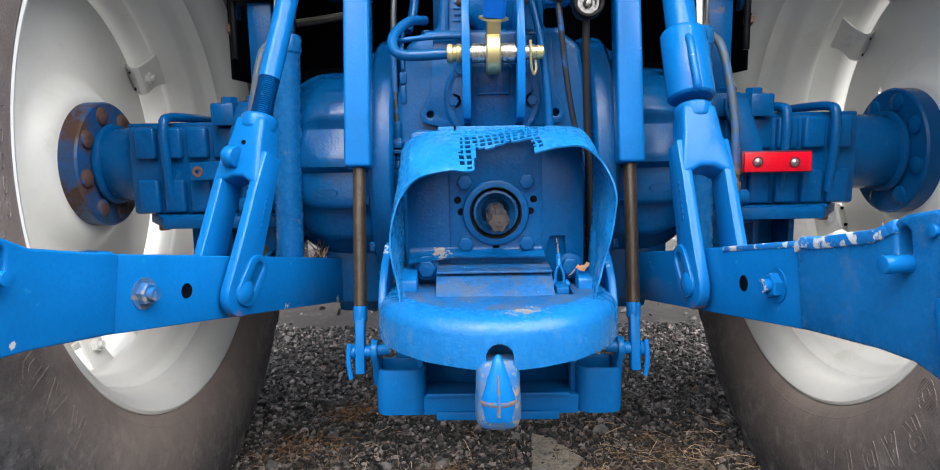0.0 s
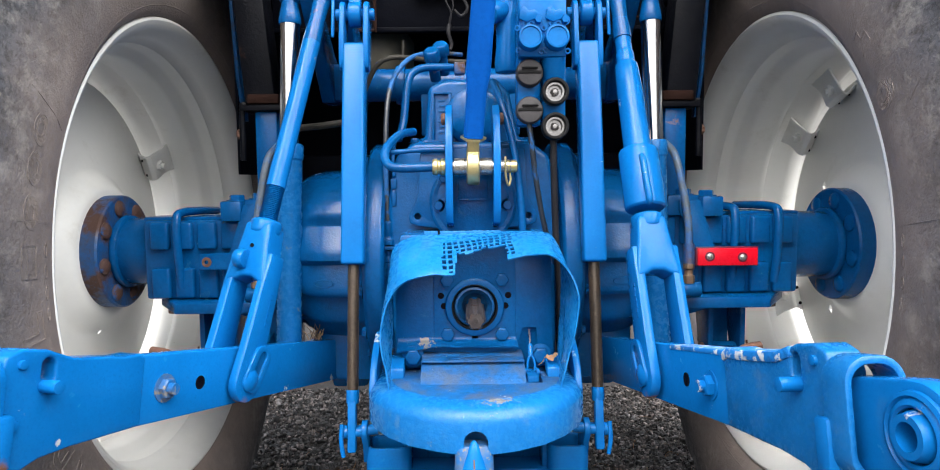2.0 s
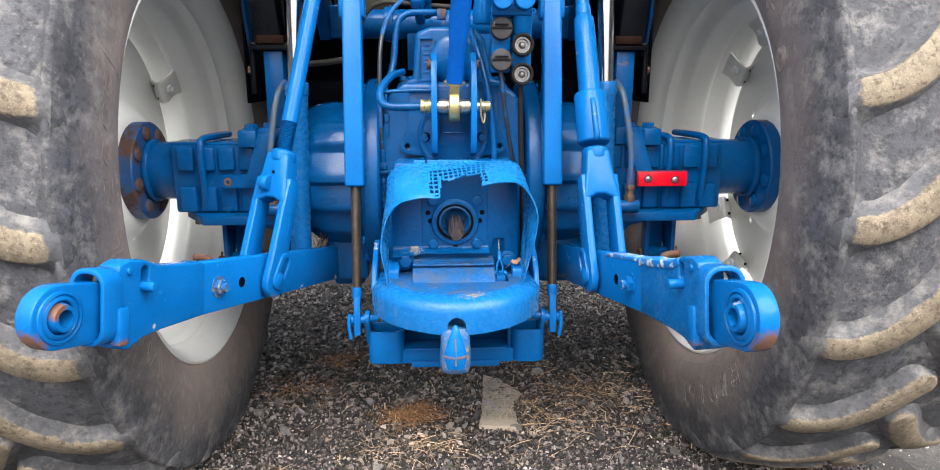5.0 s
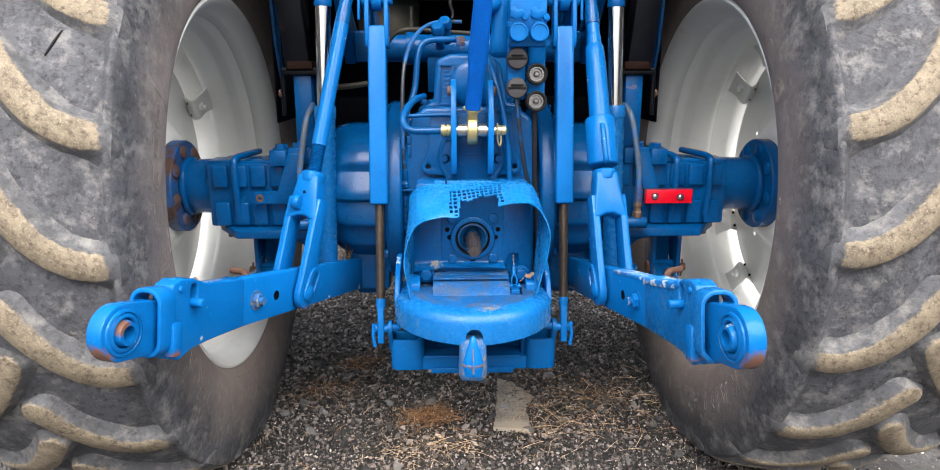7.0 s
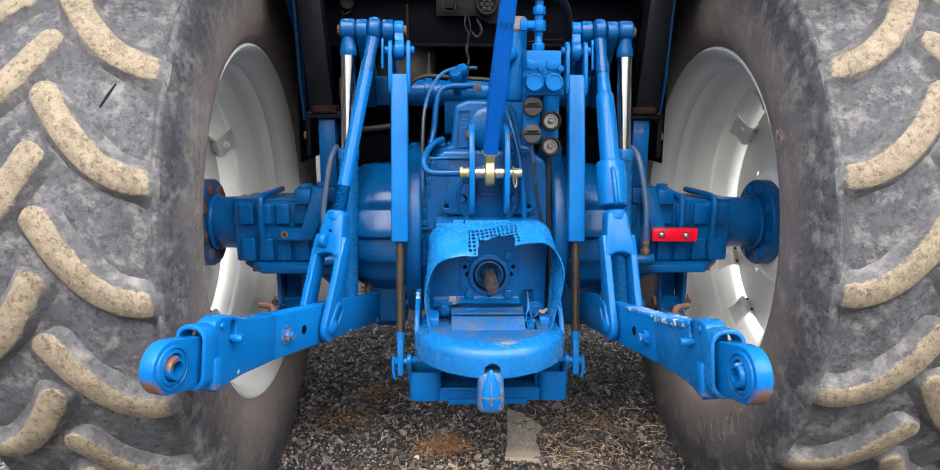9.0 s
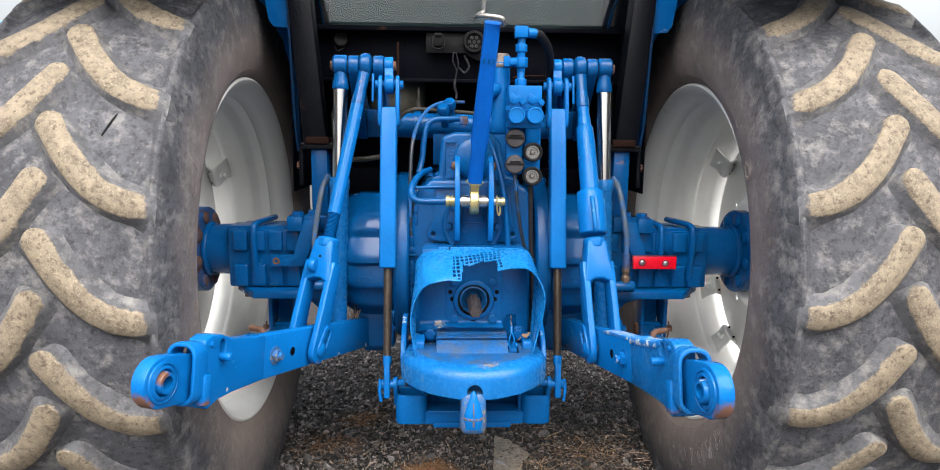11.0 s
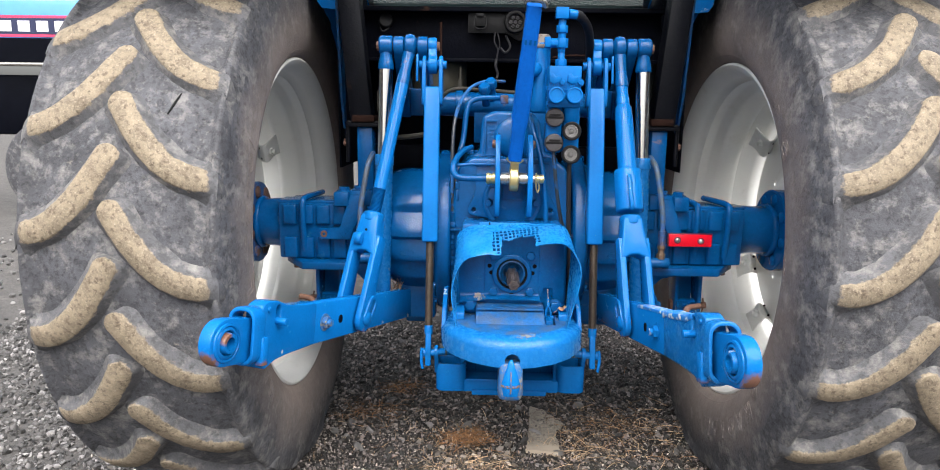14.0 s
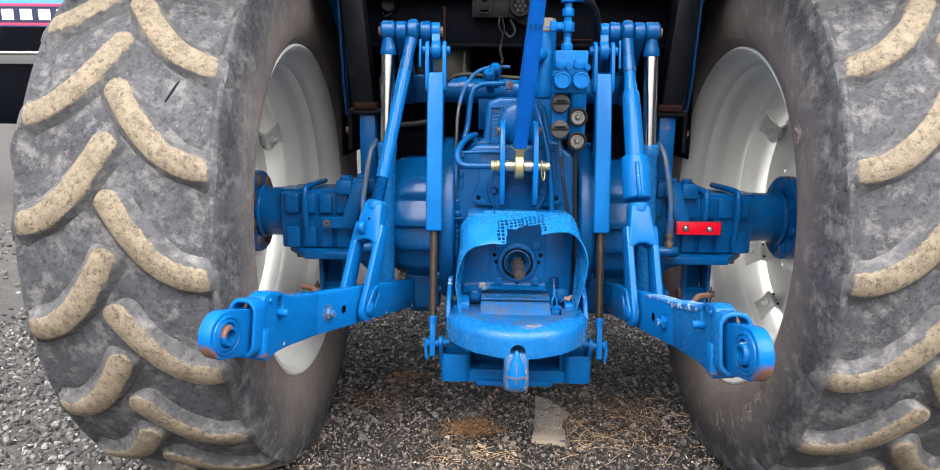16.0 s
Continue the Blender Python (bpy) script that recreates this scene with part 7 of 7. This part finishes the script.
    part("apron", bm, worn_tip("apron_paint", (-0.093, -0.006, 0.648), 0.014, (0.17, 0.165, 0.155), blue_cast, 0.5, 90, 7.0), guard, "bent lower sheet with a scuffed patch", smooth=50)
    bm = B()
    box(bm, (-0.022, 0.016, 0.847), (0.146, 0.005, 0.016))
    part("top_flange", bm, blue_sheet, guard, soft=0.001)
    for x in (-0.118, 0.124):
        bm = B()
        hex_bolt(bm, (x, -0.004, 0.618), -Y, 0.016, 0.012, True)
        part("mount_bolt", bm, blue_cast, guard, soft=0.001)
    bm = B()
    rod(bm, (-0.0665, 0.0125, 0.838), (-0.0665, 0.0125, 0.856), 0.002, 8)
    part("flange_seam", bm, cab_dark, guard, "dark seam in the top flange")
    for x, y, z in ((-0.005, -0.006, 0.8455), (0.052, -0.018, 0.8415)):
        bm = B()
        hex_bolt(bm, (x, y, z), Z, 0.005, 0.003, True)
        part("hood_rivet", bm, blue_sheet, guard)
    # dark disc on the uncut hood for a hole's shade
    bm = B()
    rod(bm, (-0.1265, -0.082, 0.785), (-0.1258, -0.083, 0.7868), 0.006, 12)
    part("hood_hole", bm, cab_dark, guard)


make_guard()


def make_pickup():
    hitch = thing("pickup_hitch", (0, 0.05, 0.34), "blue pick-up hitch with scuffed rounded head and pointed hook", "hitch")
    # rounded head, D-shaped from above
    bm = B()
    out = [(-0.197, 0.05), (-0.197, -0.03), (-0.193, -0.075), (-0.178, -0.115), (-0.15, -0.152), (-0.11, -0.184), (-0.06, -0.205), (-0.026, -0.2130)]
    notch = [(-0.003 + (x + 0.003) * 1.2, -0.2135) for x in (-0.0197, -0.0193, -0.0185, -0.0165, -0.012, -0.0075, -0.003, 0.0015, 0.006, 0.0105, 0.0125, 0.0133, 0.0137)]
    full = out + notch + [(0.026, -0.2130)] + [(-x, y) for x, y in out[-2::-1]]
    bm = B()
    # section: vertical skirt, rolled top edge, flat deck that rises to the rear
    levels = [(0.0, 0.511), (0.0, 0.560), (0.004, 0.571), (0.012, 0.580), (0.024, 0.585), (0.045, 0.587)]
    rings = []
    for inset, z in levels:
        ring = []
        for x, y in full:
            c = Vector((0, 0.03))
            v = Vector((x, y)) - c
            k = 1 - inset / max(0.05, v.length)
            if z < 0.52:
                # lower edge: rises to the sides, with a rounded notch in the middle
                cut = 0.0198**2 - (x + 0.003) ** 2
                low = 0.530 + math.sqrt(cut) if cut > 0 and y < -0.2 else z + 0.010 * (abs(x) / 0.197) ** 2 + 0.0016 * noise.noise(Vector((x * 60, y * 60, 0)))
            else:
                low = z
            ring.append(bm.verts.new((v.x * k, c.y + v.y * k, low)))
        rings.append(ring)
    for a, b in zip(rings, rings[1:]):
        for k in range(len(a) - 1):
            bm.faces.new((a[k], a[k + 1], b[k + 1], b[k]))
    bmesh.ops.recalc_face_normals(bm, faces=bm.faces)
    bmesh.ops.solidify(bm, geom=bm.faces, thickness=0.014)
    loose = [v for v in bm.verts if not v.link_faces]
    bmesh.ops.delete(bm, geom=loose, context="VERTS")
    head = part("rounded_head", bm, worn_tip("head_paint", (0.035, -0.165, 0.588), 0.019, (0.13, 0.14, 0.15), blue_worn, 0.6, 85, 9.0), hitch, "scuffed rounded hitch head", smooth=45)
    bm = B()
    deck = []
    for x, y in full:
        v = Vector((x, y)) - Vector((0, 0.03))
        k = 1 - 0.040 / max(0.05, v.length)
        deck.append((v.x * k, 0.03 + v.y * k))
    plate(bm, [(-0.17, 0.09)] + deck + [(0.17, 0.09)], 0.012, Matrix.Translation((0, 0, 0.5805)), [[(0.094, -0.078), (0.121, -0.078), (0.121, -0.006), (0.094, -0.006)]])
    part("deck", bm, blue_dirty, head, soft=0.001)
    # raised block behind the deck
    bm = B()
    prof = [(0.06, 0.575), (0.06, 0.622), (-0.012, 0.622), (-0.040, 0.610), (-0.085, 0.585), (-0.085, 0.575)]
    plate(bm, prof, 0.192, Matrix(((0, 0, 1, -0.005), (1, 0, 0, 0), (0, 1, 0, 0), (0, 0, 0, 1))))
    part("raised_block", bm, blue_dirty, hitch, soft=0.003)
    bm = B()
    box(bm, (-0.005, -0.030, 0.6175), (0.19, 0.03, 0.004), Matrix.Rotation(0, 4, "X"))
    part("block_lip", bm, blue_dirty, hitch, soft=0.001)
    for s in (-1, 1):
        # upright ears at the sides of the head
        bm = B()
        m = Matrix(((0, 0, 1, s * 0.190), (1, 0, 0, 0), (0, 1, 0, 0), (0, 0, 0, 1)))
        plate(bm, [(-0.055, 0.565), (-0.035, 0.60), (0.0, 0.628), (0.05, 0.65), (0.09, 0.65), (0.09, 0.50), (-0.04, 0.515)], 0.014, m)
        part("side_ear", bm, blue_link, hitch, soft=0.003)
        bm = B()
        prof = [(-0.045, 0.580), (-0.040, 0.603), (-0.020, 0.616), (0.02, 0.616), (0.02, 0.578)]
        plate(bm, prof, 0.034, Matrix(((0, 0, 1, s * 0.150), (1, 0, 0, 0), (0, 1, 0, 0), (0, 0, 0, 1))))
        part("stop_block", bm, blue_link, hitch, soft=0.004)
        # open-topped pocket beside the hook
        bm = B()
        width = 0.090 if s < 0 else 0.082
        outer, inner = rounded(width, 0.078, 0.024, 6), rounded(width - 0.016, 0.062, 0.018, 6)
        plate(bm, outer, 0.083, Matrix.Translation((-0.172 if s < 0 else 0.182, 0.046, 0.390)), [inner])
        part("pocket", bm, blue_link, hitch, soft=0.0015)
        bm = B()
        m = Matrix(((0, 0, 1, s * 0.215), (1, 0, 0, 0), (0, 1, 0, 0), (0, 0, 0, 1)))
        plate(bm, [(0.020, 0.40), (0.010, 0.44)] + [(0.012 + 0.020 * math.cos(radians(a)), 0.468 + 0.020 * math.sin(radians(a))) for a in range(200, -1, -20)] + [(0.05, 0.45), (0.08, 0.43), (0.08, 0.40)], 0.012, m)
        part("lift_ear", bm, blue_link, hitch, soft=0.002)
        bm = B()
        box(bm, (s * 0.172, 0.098, 0.455), (0.030, 0.03, 0.10))
        box(bm, (s * 0.138, 0.065, 0.41), (0.012, 0.06, 0.14))
        part("side_post", bm, blue_link, hitch, soft=0.003)
        bm = B()
        rod(bm, (s * 0.19, 0.012, 0.470), (s * 0.242, 0.004, 0.470), 0.010)
        part("lift_pin", bm, blue_link, hitch)
    bm = B()
    box(bm, (0, 0.052, 0.362), (0.29, 0.070, 0.036))
    box(bm, (0, 0.040, 0.344), (0.22, 0.06, 0.016))
    box(bm, (0, 0.015, 0.383), (0.255, 0.012, 0.008))
    part("cross_bar", bm, blue_link, hitch, soft=0.003)
    bm = B()
    box(bm, (0, 0.115, 0.43), (0.30, 0.02, 0.13))
    box(bm, (0, 0.20, 0.40), (0.20, 0.20, 0.06))
    part("rear_web", bm, blue_cast, hitch, soft=0.004)
    # hook: a shank that ends in a blunt upright block with a cone before it
    bm = B()
    rows = [(0.05, 0.385, 0.028, 0.026), (-0.06, 0.405, 0.030, 0.030), (-0.135, 0.432, 0.031, 0.036), (-0.175, 0.450, 0.031, 0.042)]
    ring0 = None
    for y, z, w, h in rows:
        ring = [bm.verts.new((x - 0.006, y, z + zz)) for x, zz in rounded(2 * w, 2 * h, 0.014, 4)]
        if ring0:
            for k in range(len(ring)):
                bm.faces.new((ring0[k], ring0[(k + 1) % len(ring)], ring[(k + 1) % len(ring)], ring[k]))
        else:
            bm.faces.new(ring)
        ring0 = ring
    bm.faces.new(ring0[::-1])
    part("hook_shank", bm, blue_worn, hitch, smooth=50)

    def column(prof, cx, cy, power, n=28):
        bm = B()
        ring0 = None
        for rx, z, ry in prof:
            ring = [bm.verts.new((cx + rx * math.copysign(abs(math.cos(a)) ** power, math.cos(a)), cy + ry * math.copysign(abs(math.sin(a)) ** power, math.sin(a)), z)) for a in (math.tau * k / n for k in range(n))]
            if ring0:
                for k in range(n):
                    bm.faces.new((ring0[k], ring0[(k + 1) % n], ring[(k + 1) % n], ring[k]))
            else:
                bm.faces.new(ring[::-1])
            ring0 = ring
        bm.faces.new(ring0)
        return bm

    part("hook_block", column([(0.022, 0.4235, 0.018), (0.029, 0.4275, 0.025), (0.0325, 0.436, 0.028), (0.0335, 0.455, 0.029), (0.032, 0.485, 0.026), (0.031, 0.515, 0.020), (0.028, 0.524, 0.016)], -0.006, -0.198, 0.62), worn_hook, hitch, "hook block worn to grey steel", smooth=55)
    tip = part("hook_point", column([(0.0245, 0.440, 0.020), (0.0265, 0.462, 0.024), (0.0265, 0.472, 0.024), (0.0235, 0.484, 0.022), (0.0175, 0.503, 0.017), (0.0100, 0.521, 0.010), (0.0045, 0.531, 0.005), (0.001, 0.534, 0.001)], -0.006, -0.2105, 0.9), blue_link, hitch, "glossy blue pointed hook tip", smooth=55)
    part("rubbed_rim", column([(0.0262, 0.4640, 0.0242), (0.0275, 0.4662, 0.0250), (0.0275, 0.4690, 0.0250), (0.0262, 0.4712, 0.0242)], -0.006, -0.2105, 0.9), worn_rust, tip, "rusty rubbed line round the hook", smooth=55)
    bm = B()
    tube(bm, [(-0.0065, -0.2260, 0.508), (-0.006, -0.2320, 0.489), (-0.006, -0.2350, 0.472), (-0.006, -0.2345, 0.450)], lambda t: 0.0012 + 0.0014 * t, 8)
    part("rubbed_ridge", bm, worn_rust, tip, "rusty rubbed ridge down the hook")


make_pickup()


def make_release_cable():
    cable = thing("release_cable", (0.103, -0.035, 0.60), "small release cable with clevis in the guard window", "cable")
    bm = B()
    tube(bm, [(0.104, 0.008, 0.664), (0.104, 0.0, 0.655), (0.104, -0.02, 0.635)], 0.0018, 8)
    part("wire", bm, core_steel, cable)
    bm = B()
    lathe(bm, [(0, 0), (0.005, 0), (0.0045, 0.018), (0.003, 0.022), (0, 0.022)], (0.104, -0.022, 0.622), Vector((0, 0.5, 1)), 12)
    part("ferrule", bm, blue_link, cable)
    bm = B()
    tube(bm, [(0.098, -0.032, 0.592), (0.097, -0.030, 0.606), (0.100, -0.026, 0.618), (0.104, -0.024, 0.622), (0.108, -0.026, 0.618), (0.111, -0.030, 0.606), (0.110, -0.032, 0.592)], 0.0022, 8)
    rod(bm, (0.088, -0.034, 0.593), (0.120, -0.034, 0.593), 0.0045, 12)
    rod(bm, (0.090, -0.034, 0.593), (0.095, -0.034, 0.593), 0.008, 12)
    rod(bm, (0.113, -0.034, 0.593), (0.118, -0.034, 0.593), 0.008, 12)
    part("clevis", bm, blue_link, cable)
    bm = B()
    box(bm, (0.104, -0.050, 0.588), (0.020, 0.05, 0.018))
    part("lever", bm, blue_cast, cable, soft=0.002)


make_release_cable()


def make_reflector():
    ref = thing("red_reflector", (0.557, 0.20, 0.777), "bright red rectangular reflector with two bolts", "reflector")
    bm = B()
    box(bm, (0.560, 0.2035, 0.777), (0.132, 0.008, 0.038))
    part("lens", bm, red_reflector, ref, soft=0.0025)
    bm = B()
    box(bm, (0.5600, 0.2085, 0.7775), (0.138, 0.006, 0.043))
    part("backing_edge", bm, dark_red, ref, "dark red worn edge", soft=0.002)
    for x, z in ((0.520, 0.778), (0.592, 0.776)):
        bm = B()
        lathe(bm, [(0, 0), (0.0075, 0), (0.0075, 0.0015), (0.006, 0.002), (0.006, 0.005), (0.004, 0.0065), (0, 0.0065)], (x, 0.1995, z), -Y, 16)
        part("bolt_head", bm, zinc, ref, "small bright bolt head")
        bm = B()
        lathe(bm, [(0.0075, 0), (0.0112, 0), (0.0108, 0.0012), (0.0075, 0.0014)], (x, 0.1996, z), -Y, 18)
        part("bolt_washer", bm, dark_red, ref, "dark red ring round the bolt head")


make_reflector()


def make_leaf():
    bm = B()
    pts = [(0.8 * u, 0.8 * v) for u, v in [(0, 0), (0.006, 0.004), (0.010, 0.009), (0.013, 0.006), (0.018, 0.011), (0.022, 0.007), (0.027, 0.009), (0.034, 0.001), (0.028, -0.006), (0.023, -0.004), (0.019, -0.009), (0.013, -0.005), (0.008, -0.007), (0.005, -0.003)]]
    plate(bm, pts, 0.0008, along((0.128, -0.035, 0.618), Vector((-0.25, -0.6, 0.75)), Vector((1, -0.1, 0.35))))
    for v in bm.verts:
        v.co.z += 0.003 * math.sin(v.co.x * 300)
    tube(bm, [(0.128, -0.035, 0.618), (0.122, -0.040, 0.612), (0.116, -0.045, 0.610)], 0.0008, 6)
    tagged(part("oak_leaf", bm, leaf_mat), "dry brown leaf caught beside the guard", "leaf")


make_leaf()


def make_grass_clump():
    rnd = random.Random(21)
    bm = B()
    for _ in range(16):
        a, up = rnd.uniform(0, math.tau), rnd.uniform(0.02, 0.05)
        o = Vector((-0.362 + rnd.uniform(-0.012, 0.012), 0.25 + rnd.uniform(-0.02, 0.02), 0.590))
        tip = o + Vector((0.022 * math.cos(a), 0.02 * math.sin(a), up))
        tube(bm, [o, (o + tip) / 2 + Vector((0.004, 0, 0.004)), tip], lambda t: 0.0016 - 0.001 * t, 5, 3)
    tagged(part("dry_grass_clump", bm, straw_mat), "dry grass caught between axle and lower link", "grass")


make_grass_clump()

# ---- neighbouring tractor beyond the tyre ----


def make_neighbour():
    other = thing("parked_tractor", (-4.2, 5.5, 0), "another blue tractor parked farther off with striped bonnet", "tractor")
    bm = B()
    box(bm, (-4.9, 5.5, 1.90), (1.9, 0.70, 0.62))
    part("bonnet", bm, pale_blue, other, soft=0.05)
    for z in (2.035, 1.848):
        bm = B()
        box(bm, (-4.9, 5.146, z), (1.86, 0.006, 0.026))
        part("red_stripe", bm, decal_red, other)
    bm = B()
    box(bm, (-4.9, 5.146, 1.941), (1.86, 0.005, 0.160))
    panel = part("side_panel", bm, navy, other)
    for k in range(7):
        bm = B()
        box(bm, (-4.22 - 0.19 * k, 5.141, 1.941), (0.12, 0.006, 0.105))
        part("white_bar", bm, decal_white, panel, "plain white bar where lettering stands")
    bm = B()
    box(bm, (-4.9, 5.148, 1.70), (1.86, 0.006, 0.25))
    part("black_panel", bm, cab_dark, other)
    bm = B()
    box(bm, (-4.9, 5.5, 1.15), (1.5, 0.55, 0.62))
    part("engine", bm, cab_dark, other, soft=0.03)
    bm = B()
    rod(bm, (-5.8, 5.1, 1.56), (-4.0, 5.1, 1.56), 0.02)
    part("chrome_rail", bm, zinc, other)
    for y in (5.05, 5.95):
        bm = B()
        lathe(bm, [(0.25, -0.12), (0.42, -0.14), (0.50, -0.11), (0.50, 0.11), (0.42, 0.14), (0.25, 0.12)], (-4.5, y, 0.50), Y, 40, closed=True)
        part("front_tyre", bm, rubber, other)
        bm = B()
        lathe(bm, [(0, -0.06), (0.12, -0.05), (0.26, -0.11), (0.26, 0.11), (0, 0.05)], (-4.5, y, 0.50), Y, 32)
        part("front_rim", bm, rim_paint, other)


make_neighbour()
